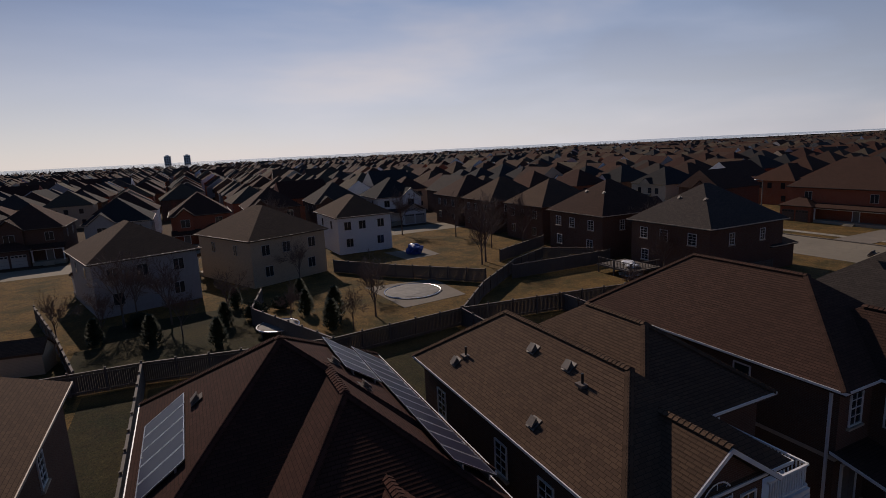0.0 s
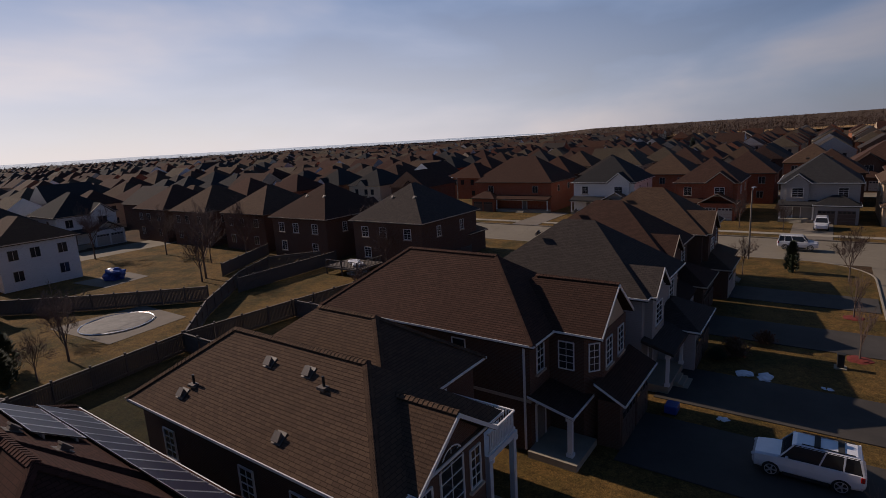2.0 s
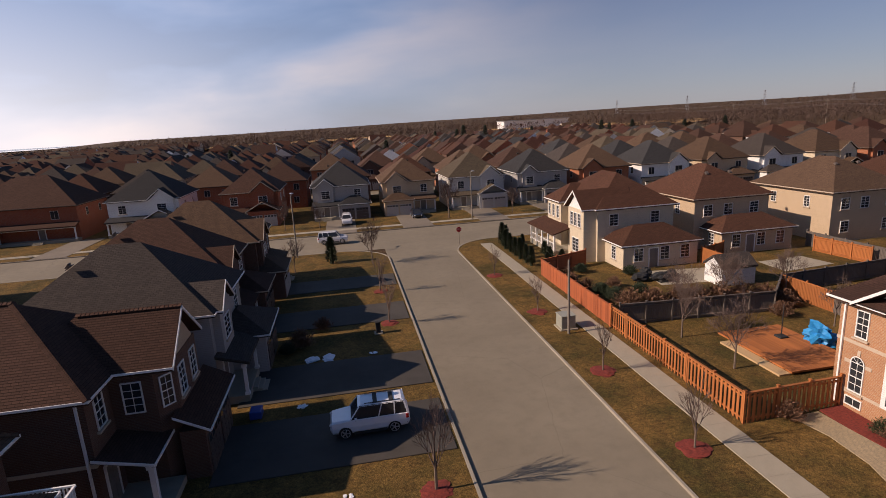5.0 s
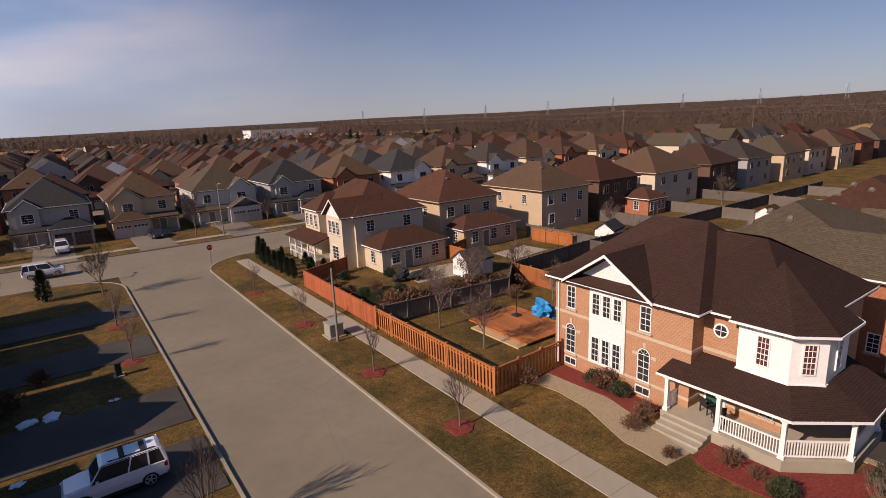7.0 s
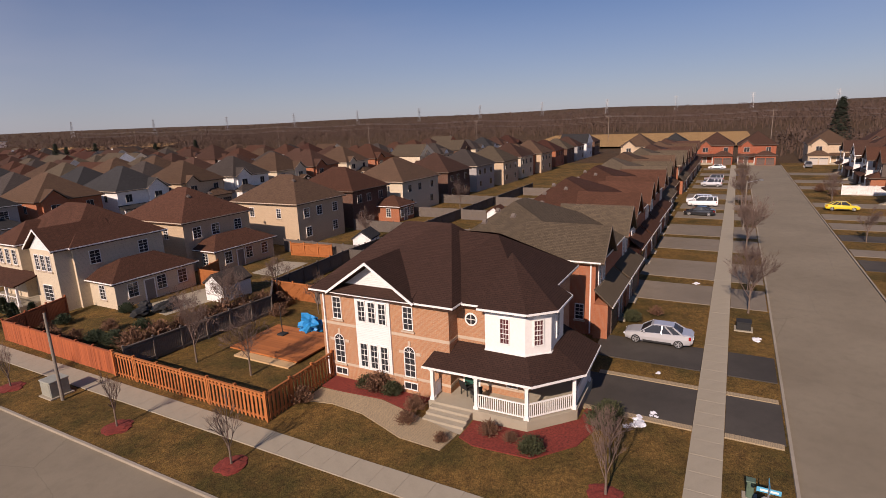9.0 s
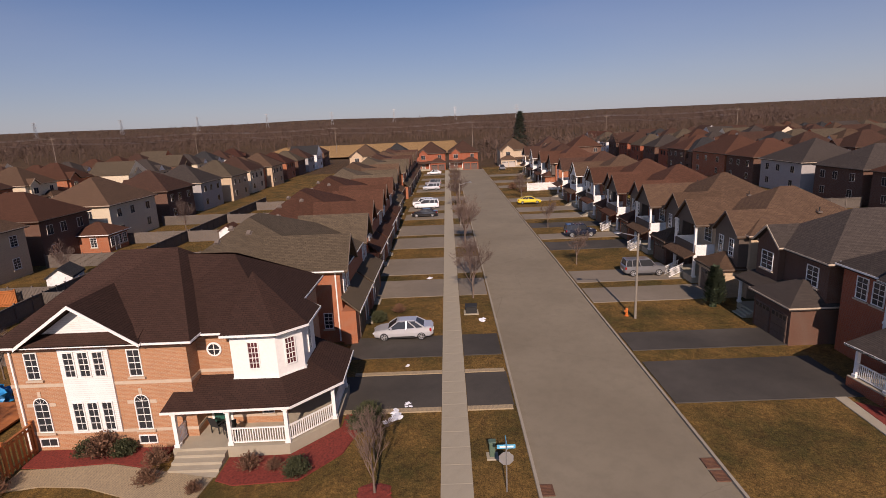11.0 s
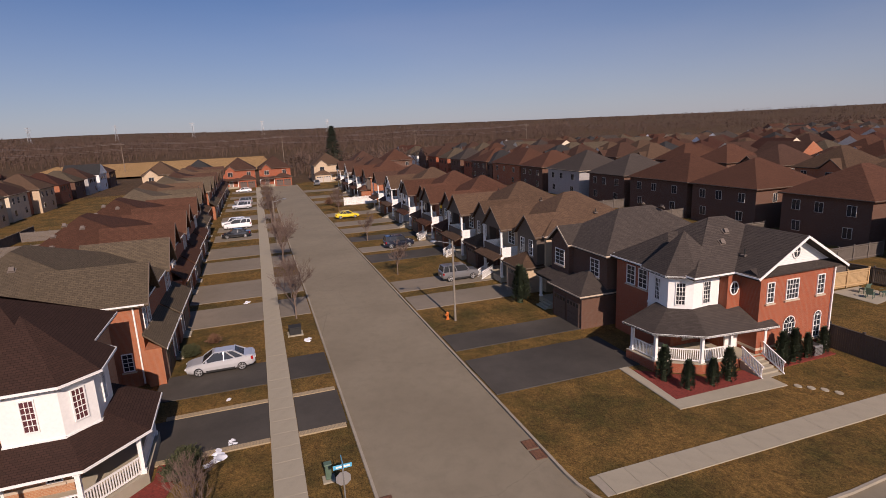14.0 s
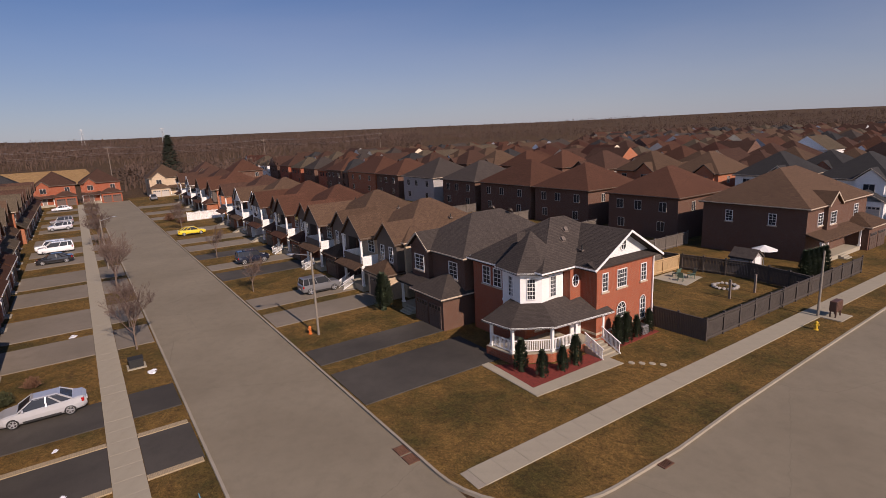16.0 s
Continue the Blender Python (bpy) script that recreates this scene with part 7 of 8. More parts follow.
SHAPES = {
    # body stations (x, half width, bottom, top); cabin (base front, top front, top rear, base rear, height, roof half width)
    "sedan": ([(-2.42, 0.55, 0.36, 0.6), (-2.32, 0.76, 0.25, 0.71), (-1.95, 0.87, 0.2, 0.82), (-1.25, 0.91, 0.2, 0.92), (-0.4, 0.92, 0.2, 0.96), (0.9, 0.92, 0.2, 0.99), (1.7, 0.91, 0.22, 1.03), (2.22, 0.85, 0.29, 1.03), (2.42, 0.7, 0.4, 0.88)], (-1.25, -0.45, 1.0, 1.85, 1.46, 0.6)),
    "suv": ([(-2.22, 0.66, 0.4, 0.8), (-2.1, 0.84, 0.3, 0.98), (-1.4, 0.9, 0.28, 1.06), (-0.9, 0.91, 0.28, 1.1), (1.6, 0.91, 0.3, 1.12), (2.1, 0.88, 0.34, 1.12), (2.22, 0.78, 0.45, 1.0)], (-1.1, -0.55, 1.95, 2.12, 1.74, 0.68)),
    "van": ([(-2.55, 0.66, 0.35, 0.75), (-2.4, 0.86, 0.25, 0.95), (-1.6, 0.96, 0.22, 1.05), (2.3, 0.97, 0.25, 1.12), (2.5, 0.9, 0.35, 1.0)], (-1.5, -0.6, 2.25, 2.45, 1.78, 0.74)),
}


def car(kind, x, y, rz, paint, label, rack=False):
    """Length along x, front at -x."""
    c = thing("car", pose(x, y, 0.21, 0, 0, rz), label, "car")
    st, (b0, t0, t1, b1, top, rw) = SHAPES[kind]
    def body():
        bm = loft(B(), [section(*s) for s in st])
        return mesh_of("body", bm, paint)
    part("body", cached(("body", kind, paint.name), body), None, c)
    zb = 0.95 if kind == "sedan" else 1.07
    hw = 0.84
    def cab(inset, mi):
        bm = B()
        zt = top
        lo = [(b0, -hw + inset, zb - 0.05), (b1, -hw + inset, zb - 0.05), (b1, hw - inset, zb - 0.05), (b0, hw - inset, zb - 0.05)]
        hi = [(t0, -rw + inset, zt), (t1, -rw + inset, zt), (t1, rw - inset, zt), (t0, rw - inset, zt)]
        return loft(bm, [lo, hi])
    part("glazing", cached(("cab", kind), lambda: mesh_of("glazing", cab(0.0, 0), M_GLASS)), None, c, "dark car windows")
    def roofm():
        bm = B()
        loft(bm, [[(t0 - 0.08, -rw - 0.02, top - 0.03), (t1 + 0.06, -rw - 0.02, top - 0.03), (t1 + 0.06, rw + 0.02, top - 0.03), (t0 - 0.08, rw + 0.02, top - 0.03)],
                  [(t0 + 0.1, -rw + 0.12, top + 0.05), (t1 - 0.1, -rw + 0.12, top + 0.05), (t1 - 0.1, rw - 0.12, top + 0.05), (t0 + 0.1, rw - 0.12, top + 0.05)]])
        return mesh_of("roof", bm, paint)
    part("roof", cached(("croof", kind, paint.name), roofm), None, c)
    for s in (-1, 1):
        for xa, xb, w in ((b0, t0, 0.07), (b1, t1, 0.1), ((b0 + b1) / 2 - 0.05, (t0 + t1) / 2, 0.07), (b1 - 0.75, t1 - 0.55, 0.08)):
            p, q = (xa, s * (hw + 0.01), zb - 0.04), (xb, s * (rw + 0.01), top - 0.01)
            part("pillar", cached(("pillar", kind, paint.name, s, xa), lambda: mesh_of("pillar", tube(B(), p, q, w * 0.62, w * 0.62, 4), paint)), None, c)
    r = 0.33 if kind == "sedan" else 0.37
    tyre = cached(("tyre", r), lambda: mesh_of("tyre", bevelled(tube(B(), (0, -0.11, 0), (0, 0.11, 0), r, r, 20), 0.03), M_RUBBER))
    def rimm():
        bm = tube(B(), (0, -0.125, 0), (0, -0.1, 0), r * 0.22, r * 0.22, 10)
        for i in range(5):
            a = 2 * math.pi * i / 5
            tube(bm, (0, -0.118, 0), (r * 0.66 * math.cos(a), -0.118, r * 0.66 * math.sin(a)), 0.035, 0.045, 4)
        n = 20
        for i in range(n):
            a, b = 2 * math.pi * i / n, 2 * math.pi * (i + 1) / n
            face(bm, [(k * r * math.cos(t), -0.122, k * r * math.sin(t)) for k, t in ((0.62, a), (0.72, a), (0.72, b), (0.62, b))])
        return mesh_of("rim", bm, M_ALU)
    rim = cached(("rim", r), rimm)
    L = -st[0][0]
    for wx in (-L * 0.63, L * 0.6):
        for s in (-1, 1):
            w = part("wheel", tyre, None, c, "black tyre", place=pose(wx, s * 0.83, r - 0.02, 0, 0, 0 if s < 0 else 180))
            part("rim", rim, None, w)
    M_LAMPS = CACHE.setdefault("hl", plain("lamp_lens", (0.6, 0.6, 0.6), 0.15))
    M_TAIL = CACHE.setdefault("tl", plain("tail_lens", (0.35, 0.01, 0.01), 0.2))
    for s in (-1, 1):
        z = st[1][3] - 0.16
        part("headlight", blob(B(), (st[1][0] - 0.02, s * (st[1][1] - 0.16), z), 0.15, 0.6, 0, 2), M_LAMPS, c, "clear headlight")
        part("taillight", bevelled(box(B(), st[-2][0] - 0.1, st[-2][0] + 0.06, s * (st[-2][1] - 0.08) - 0.11, s * (st[-2][1] - 0.08) + 0.11, st[-2][3] - 0.36, st[-2][3] - 0.1), 0.02), M_TAIL, c, "red tail light")
        part("mirror", bevelled(box(B(), b0 + 0.25, b0 + 0.38, s * 0.98 - 0.09, s * 0.98 + 0.09, zb + 0.0, zb + 0.14), 0.02), paint, c)
        part("sill", box(B(), -L * 0.42, L * 0.4, s * 0.9 - 0.03, s * 0.9 + 0.03, 0.2, 0.34), M_RUBBER, c)
    part("number_plate", box(B(), st[-1][0] + 0.0, st[-1][0] + 0.02, -0.22, 0.22, 0.55, 0.68), M_TRIM, c)
    if rack:
        for s in (-1, 1):
            part("roof_rail", tube(B(), (t0 + 0.3, s * (rw - 0.1), top + 0.09), (t1 - 0.2, s * (rw - 0.1), top + 0.09), 0.025, 0.025, 6), M_RUBBER, c)
        for xx in (0.35, 1.25):
            part("cross_bar", box(B(), xx - 0.12, xx + 0.12, -rw + 0.08, rw - 0.08, top + 0.05, top + 0.1), M_RUBBER, c)
    return c


P_WHITE, P_SILVER = glossy("paint_white", (0.8, 0.8, 0.82), 0.25), glossy("paint_silver", (0.6, 0.6, 0.62), 0.25, 0.35)
P_BLACK, P_BLUE, P_YELLOW = glossy("paint_black", (0.015, 0.015, 0.018), 0.2), glossy("paint_blue", (0.01, 0.014, 0.03), 0.25), glossy("paint_yellow", (0.75, 0.55, 0.02), 0.3)
P_GREY = glossy("paint_grey", (0.22, 0.22, 0.23), 0.3, 0.4)
car("suv", 0.15, 28.3, 0, P_WHITE, "white boxy sport utility car with dark roof bars", True)
car("sedan", 41.2, 4.1, -90, P_SILVER, "silver sedan parked on a dark driveway")
car("suv", -2.6, 81.6, 180, P_WHITE, "white crossover on the cross street")
car("suv", -0.3, 97.5, 90, P_WHITE, "white pickup-sized car on a driveway")
car("sedan", 12.6, 99, 90, P_BLACK, "dark car parked before a garage")
car("sedan", 99.2, 4.6, -90, P_BLACK, "black sedan parked on a driveway")
car("van", 109.3, 4.6, -90, P_WHITE, "white minivan parked on a driveway")
car("suv", 112.0, 5.4, -90, P_WHITE, "white car parked beside a minivan")
car("suv", 139.5, 4.4, -90, P_SILVER, "silver crossover parked on a driveway")
car("suv", 149.7, 4.2, -90, P_GREY, "grey car parked on a driveway")
car("sedan", 183.3, 4.6, -90, P_WHITE, "white sedan parked on a driveway")
car("suv", 56.2, -20.6, 90, P_GREY, "grey crossover parked nose to the house")
car("suv", 76.8, -18.8, 90, P_BLUE, "dark blue crossover parked on a driveway")
car("sedan", 109.8, -16.4, 90, P_YELLOW, "bright yellow car parked on a driveway")
car("suv", 190, -19, 0, P_GREY, "grey car parked at the end of the street")


# ---- yards ----
def shed(x, y, w, d, rz, wall, rc, label):
    h = thing("shed", pose(x, y, 0.1, 0, 0, rz), label, "shed", "garden sheds")
    walls(h, -w / 2, w / 2, -d / 2, d / 2, 1.9, wall)
    a, b = roof(h, -w / 2 - 0.15, w / 2 + 0.15, -d / 2 - 0.15, d / 2 + 0.15, 1.95, 0.7, ROOF[rc], gables="lr", along="x", trim=False)
    for sgn, at in (("l", -w / 2), ("r", w / 2 - 0.15)):
        gable_wall(h, sgn, -d / 2, d / 2, at, 1.85, a.z - 0.2, wall)
    door(h, "l", 0, -w / 2, 0.1, 1.0, 1.7, M_TRIM)


shed(36.6, 45.5, 3.6, 2.6, 0, WALL["white"], "grey", "white garden shed with a grey gable roof")
shed(59.5, 44.5, 3.4, 2.6, 15, WALL["white"], "dark", "white garden shed beside a fence")
shed(-53.8, -13.8, 3.4, 2.4, 80, WALL["tan"], "tan", "small tan shed in a yard")
shed(84, 35, 3.0, 2.4, 0, WALL["white"], "red", "small white shed with a red roof")
shed(29.5, -60, 2.4, 2.2, 0, WALL["grey"], "grey", "small grey plastic shed beside a fence")
dk = thing("deck", pose(29.4, 30.4, 0.1), "low orange-stained timber deck with angled edge", "deck")
for i in range(36):
    part("plank", cached("plank", lambda: mesh_of("plank", box(B(), 0, 0.135, -3.6, 3.4, 0.18, 0.3), M_FENCE)), None, dk, place=pose(-2.6 + i * 0.145, 0.3 + (0.0 if i > 12 else (12 - i) * 0.0), 0))
part("edge_board", box(B(), -3.4, -2.6, -3.2, 2.4, 0.02, 0.16), M_STEP, dk, "pale timber step")
tarp = thing("tarpaulin", pose(32.4, 30.8, 0.3), "bright blue tarpaulin over a heap", "tarpaulin")
part("sheet", blob(B(), (0, 0, 0.4), 0.95, 0.75, 0.6, 3), M_TARP, tarp)
um = thing("umbrella_stand", pose(30.4, 32.0, 0.3), "dark umbrella pole on a square base", "umbrella stand")
part("base", bevelled(box(B(), -0.35, 0.35, -0.35, 0.35, 0, 0.22), 0.05), M_RUBBER, um)
part("pole", tube(B(), (0, 0, 0.2), (0, 0, 2.6), 0.04, 0.035, 8), M_RUBBER, um)
for x, y, r, m_, lab, cat in ((-58.3, 23.0, 3.3, M_COVER, "oval pale cover of a sunken pool", "pool cover"), (-52.0, 6.4, 1.9, M_COVER, "round trampoline with a pale mat", "trampoline")):
    o = thing("pool_cover" if r > 3 else "trampoline", pose(x, y, 0.12), lab, cat)
    zt = 0.12 if r > 3 else 0.75
    part("mat", blob(B(), (0, 0, zt), r, 0.05, 0.15, 3), m_, o)
    bm = B()
    for i in range(24):
        a, b = 2 * math.pi * i / 24, 2 * math.pi * (i + 1) / 24
        tube(bm, ((r + .1) * math.cos(a), (r + .1) * math.sin(a), zt), ((r + .1) * math.cos(b), (r + .1) * math.sin(b), zt), 0.07, 0.07, 5)
    part("rim", bm, M_ALU, o)
    if r < 3:
        for i in range(6):
            a = 2 * math.pi * i / 6
            part("leg", tube(B(), (r * math.cos(a), r * math.sin(a), 0), (r * math.cos(a), r * math.sin(a), zt), 0.04, 0.04, 6), M_METAL, o)
bl = thing("pool_slide", pose(-80.0, 32.4, 0.12), "blue covered plaything on a yard patio", "yard toy")
part("cover", blob(B(), (0, 0, 0.7), 1.3, 0.7, 0.3, 3), M_TARP2, bl)
for x, y, w, d in ((-58, 23.2, 11, 9), (-80, 32, 8, 7)):
    bed("patio", [(x - w / 2, y - d / 2), (x + w / 2, y - d / 2 + 1), (x + w / 2 - 1, y + d / 2), (x - w / 2 + 1, y + d / 2)], M_DRIVE_OLD, "worn concrete patio in a yard", "patio", 0.16)
dk2 = thing("deck", pose(-50.2, 49.2, 0.1), "raised timber deck with pale railings behind a red house", "deck")
part("platform", box(B(), -3.0, 3.0, -2.4, 2.4, 0.9, 1.1), M_FENCE_GREY, dk2)
for x in (-2.8, 0, 2.8):
    part("post", box(B(), x - 0.08, x + 0.08, -2.35, -2.2, -0.1, 2.0), M_FENCE_GREY, dk2)
railing(dk2, (-2.9, -2.3, 1.1), (2.9, -2.3, 1.1), 0.9, M_FENCE_GREY, gap=0.25)
railing(dk2, (2.9, -2.3, 1.1), (2.9, 2.3, 1.1), 0.9, M_FENCE_GREY, gap=0.25)
snow(-50, 48.8, 1.4)
for sx, sy in ((-50.6, 49.6), (-49.0, 48.8)):
    t = thing("covered_table", pose(sx, sy, 1.2), "white cover over patio furniture on a deck", "patio furniture")
    part("cover", blob(B(), (0, 0, 0.2), 0.8, 0.4, 0.3, 2), M_SNOW, t)
for sx, sy in ((61.5, 46.4), (63.0, 47.8)):
    t = thing("covered_grill", pose(sx, sy, 0.15), "white cover over garden furniture", "patio furniture")
    part("cover", blob(B(), (0, 0, 0.7), 0.85, 0.85, 0.35, 3), M_SNOW, t)
for x, y, w_, d_, h_, rz in ((28.9, 48.7, 0.95, 0.7, 0.85, 20), (30.8, 47.9, 1.1, 0.75, 0.95, -10), (32.4, 48.8, 0.7, 0.6, 0.8, 35), (30.2, 50.0, 0.6, 0.6, 1.0, 0)):
    t = thing("covered_furniture", pose(x, y, 0.16, 0, 0, rz), "black cover over patio furniture behind the cream house", "patio furniture", "covered furniture")
    bm = blob(B(), (0, 0, h_ * 0.45), 1.0, 0.5 * h_, 0.3, 3)
    for v in bm.verts:
        v.co.x, v.co.y, v.co.z = v.co.x * w_, v.co.y * d_, max(0.0, v.co.z)
    part("cover", bm, M_RUBBER, t)
bed("patio", [(30.0, 46.6), (36.6, 45.9), (37.6, 50.6), (30.6, 51.6)], M_CONC, "pale stone patio behind the cream house", "patio", 0.16)
bed("patio", [(44.0, 46.5), (50.5, 47.2), (50.0, 51.0), (44.2, 50.6)], M_CONC, "pale stone patio in a fenced back garden", "patio", 0.16)
ac = thing("air_conditioner", pose(25.6, -36.2, 0.13), "grey outdoor air conditioner beside a brick wall", "air conditioner")
part("casing", bevelled(box(B(), -0.38, 0.38, -0.38, 0.38, 0.05, 0.8), 0.04), M_METAL, ac)
for k in range(6):
    part("louvre", box(B(), -0.39, 0.39, -0.39, 0.39, 0.14 + k * 0.1, 0.17 + k * 0.1), M_RUBBER, ac)
part("fan_grille", tube(B(), (0, 0, 0.79), (0, 0, 0.83), 0.3, 0.28, 16), M_RUBBER, ac)
# yard of the red corner house: swing frame, chairs and a ring of stones
fp = thing("fire_pit", pose(28.0, -53.2, 0.13), "ring of pale stones round a fire pit", "fire pit")
for i in range(16):
    a = 2 * math.pi * i / 16
    part("stone", blob(B(), (1.1 * math.cos(a), 1.1 * math.sin(a), 0.12), 0.22, 0.7, 0.4, 1), M_SNAG, fp)
for x, y in ((25.8, -49.9), (25.2, -53.4)):
    t = thing("timber_post", pose(x, y, 0.1), "upright timber post in the lawn", "post")
    part("post", box(B(), -0.09, 0.09, -0.09, 0.09, -0.2, 1.9), M_POLE, t)
bed("patio", [(30.8, -50.8), (35.0, -50.8), (35.0, -54.8), (31.5, -55.0)], M_CONC, "concrete patio in the corner yard", "patio", 0.16)


def garden_chair(x, y, rz, m, label, z=0.16):
    c = thing("garden_chair", pose(x, y, z, 0, 0, rz), label, "chair", "garden chairs")
    part("seat", bevelled(box(B(), -0.28, 0.28, -0.28, 0.28, 0.38, 0.44), 0.02), m, c)
    part("backrest", slab(B(), [(-0.28, 0.26, 0.44), (0.28, 0.26, 0.44), (0.28, 0.45, 1.05), (-0.28, 0.45, 1.05)], 0.05), m, c)
    for sx in (-1, 1):
        for yy in (-0.25, 0.25):
            part("leg", box(B(), sx * 0.26 - 0.025, sx * 0.26 + 0.025, yy - 0.025, yy + 0.025, 0, 0.4), m, c)
        part("armrest", box(B(), sx * 0.3 - 0.04, sx * 0.3 + 0.04, -0.28, 0.3, 0.6, 0.64), m, c)


for x, y, rz in ((32.2, -52.0, 20), (33.4, -53.0, 80), (32.0, -53.6, 150)):
    garden_chair(x, y, rz, M_GREENBOX, "green plastic garden chair on a patio")
garden_chair(27.0, 13.4, 70, M_RUBBER, "dark metal chair on the porch", 0.75)
garden_chair(26.6, 12.6, 130, M_RUBBER, "dark metal chair on the porch", 0.75)


def parasol(x, y):
    p = thing("parasol", pose(x, y, 0.1), "open cream garden parasol", "parasol")
    part("pole", tube(B(), (0, 0, 0), (0, 0, 2.4), 0.03, 0.03, 8), M_ALU, p)
    bm = B()
    for i in range(8):
        a, b = 2 * math.pi * i / 8, 2 * math.pi * (i + 1) / 8
        slab(bm, [(1.4 * math.cos(a), 1.4 * math.sin(a), 2.0), (1.4 * math.cos(b), 1.4 * math.sin(b), 2.0), (0, 0, 2.55)], 0.04)
    part("canopy", bm, M_TRIM, p)
    part("base", bevelled(tube(B(), (0, 0, 0), (0, 0, 0.12), 0.3, 0.28, 16), 0.02), M_CONC, p)


parasol(29.5, -64.0)
tb = thing("recycling_bin", pose(-6.6, 31.4, 0.2), "blue recycling box beside a garage", "bin")
part("body", bevelled(box(B(), -0.35, 0.35, -0.45, 0.45, 0, 0.5), 0.04), M_TARP2, tb)


# ---- houses farther off ----
def far_road(x0, x1, y0, y1, z):
    tagged(part("road", box(B(), x0, x1, y0, y1, -0.3, z), M_ASPH), "pale asphalt street between far houses", "road", "", "structure")


far_road(-110, -101, -130, 62, 0.06)
far_road(-160, 190, 138, 146, 0.06)
far_road(-10, 220, -100, -92, 0.06)
flat("lawn", -101, -95, -60, 62, 0.05, M_GRASS, "narrow verge of dormant grass", "lawn")

kinds = [("brown", "brown", 0), ("red", "brown", 1), ("orange", "tan", 3), ("brown", "grey", 1), ("tan", "tan", 0), ("white", "dark", 3), ("grey", "dark", 0), ("cream", "olive", 1), ("brown", "red", 2)]
PROTO = {}


def proto(k, at):
    """One far house of each kind is built, then copied."""
    if k not in PROTO:
        wl, rc, st = kinds[k]
        PROTO[k] = family_house(at, "two-storey house in a row beyond the near streets", 10.6, 12.5, wl, rc, 6.2, 0.72, st, near=False, group="houses beyond")
        return PROTO[k]
    return copy_thing(PROTO[k], at)


rnd = random.Random(11)
for x in range(-70, 150, 14):
    proto(rnd.choice((0, 1, 2, 3, 4, 6, 7, 8)), at_front(x + rnd.uniform(-1, 1), 136 + rnd.uniform(-1, 1), "+y"))
for x in range(-60, 120, 14):
    proto(rnd.choice((0, 2, 3, 4, 5, 7)), at_front(x + rnd.uniform(-1, 1), 152 + rnd.uniform(-1, 1), "-y"))
for y in range(-40, 50, 14):
    proto(rnd.choice((0, 3, 5, 6, 1)), at_front(-115 + rnd.uniform(-1, 1), y, "+x"))
for x, k in ((8, 5), (22, 5), (36, 5), (50, 5), (64, 2), (78, 2), (92, 0), (106, 8), (120, 8), (134, 2), (148, 0)):
    proto(k, at_front(x, -106, "+y"))
for y, k in ((31, 4), (19, 6), (6, 1), (-6, 1), (-25, 4), (-39, 0), (-52, 8)):
    proto(k, at_front(201 + abs(y) * 0.05, y, "-x"))

FAR_R = ["brown", "redbrown", "tan", "olive", "grey", "dark", "red", "brown"]
FAR_W = ["brown", "red", "orange", "tan", "cream", "grey", "white", "brown"]


def far_houses(name, spots, label):
    """Distant houses as plain geometry: walls, hipped roof, a front gable."""
    bm = B()
    for x, y, rz, s in spots:
        m = pose(x, y, land(x, y), 0, 0, rz)
        w, d, e = 5.2 * s, 6.0, rnd.uniform(5.6, 6.4)
        ri, wi = rnd.randrange(8), 8 + rnd.randrange(8)
        n0 = len(bm.verts)
        box(bm, -w, w, -d, d, -0.5, e, wi)
        o, zt = 0.4, e + min(w, d) * 0.72
        k = min(w, d) * (1.0 if rnd.random() < 0.75 else 0.0)
        if w > d:
            a, b = (-w + k, 0, zt), (w - k, 0, zt)
            pl = [[(-w - o, -d - o, e), (w + o, -d - o, e), b, a], [(w + o, d + o, e), (-w - o, d + o, e), a, b], [(-w - o, d + o, e), (-w - o, -d - o, e), a], [(w + o, -d - o, e), (w + o, d + o, e), b]]
        else:
            a, b = (0, -d + k, zt), (0, d - k, zt)
            pl = [[(-w - o, d + o, e), (-w - o, -d - o, e), a, b], [(w + o, -d - o, e), (w + o, d + o, e), b, a], [(-w - o, -d - o, e), (w + o, -d - o, e), a], [(w + o, d + o, e), (-w - o, d + o, e), b]]
        for q in pl:
            face(bm, q, ri if len(q) == 4 or k else wi)
        g = rnd.uniform(-w * 0.4, w * 0.4)
        gw = rnd.uniform(1.6, 2.4)
        face(bm, [(g - gw, -d - 0.5, e), (g + gw, -d - 0.5, e), (g, -d - 0.5, e + gw * 0.85)], 16 if rnd.random() < 0.4 else wi)
        face(bm, [(g - gw, -d - 0.6, e), (g, -d - 0.6, e + gw * 0.9), (g, -d + gw, e + gw * 0.9)], ri)
        face(bm, [(g, -d - 0.6, e + gw * 0.9), (g + gw, -d - 0.6, e), (g, -d + gw, e + gw * 0.9)], ri)
        box(bm, g - w * 0.3, g + w * 0.3, -d - 2, -d, -0.5, 2.6, wi)
        face(bm, [(g - w * 0.35, -d - 2.3, 2.6), (g + w * 0.35, -d - 2.3, 2.6), (g + w * 0.3, -d, 3.7), (g - w * 0.3, -d, 3.7)], ri)
        for u, zz in ((-w * 0.5, 4.6), (w * 0.5, 4.6), (w * 0.1, 4.6), (-w * 0.55, 1.7)):
            for yy in (-d - 0.03, d + 0.03):
                box(bm, u - 0.5, u + 0.5, min(yy, yy * 0.99), max(yy, yy * 0.99), zz - 0.65, zz + 0.65, 17)
        bm.verts.ensure_lookup_table()
        for v in bm.verts[n0:]:
            v.co = m @ v.co
    ob = part(name, bm, [ROOF[r] for r in FAR_R] + [WALL[w] for w in FAR_W] + [M_TRIM, M_GLASS])
    return tagged(ob, label, "houses", "", "stuff")


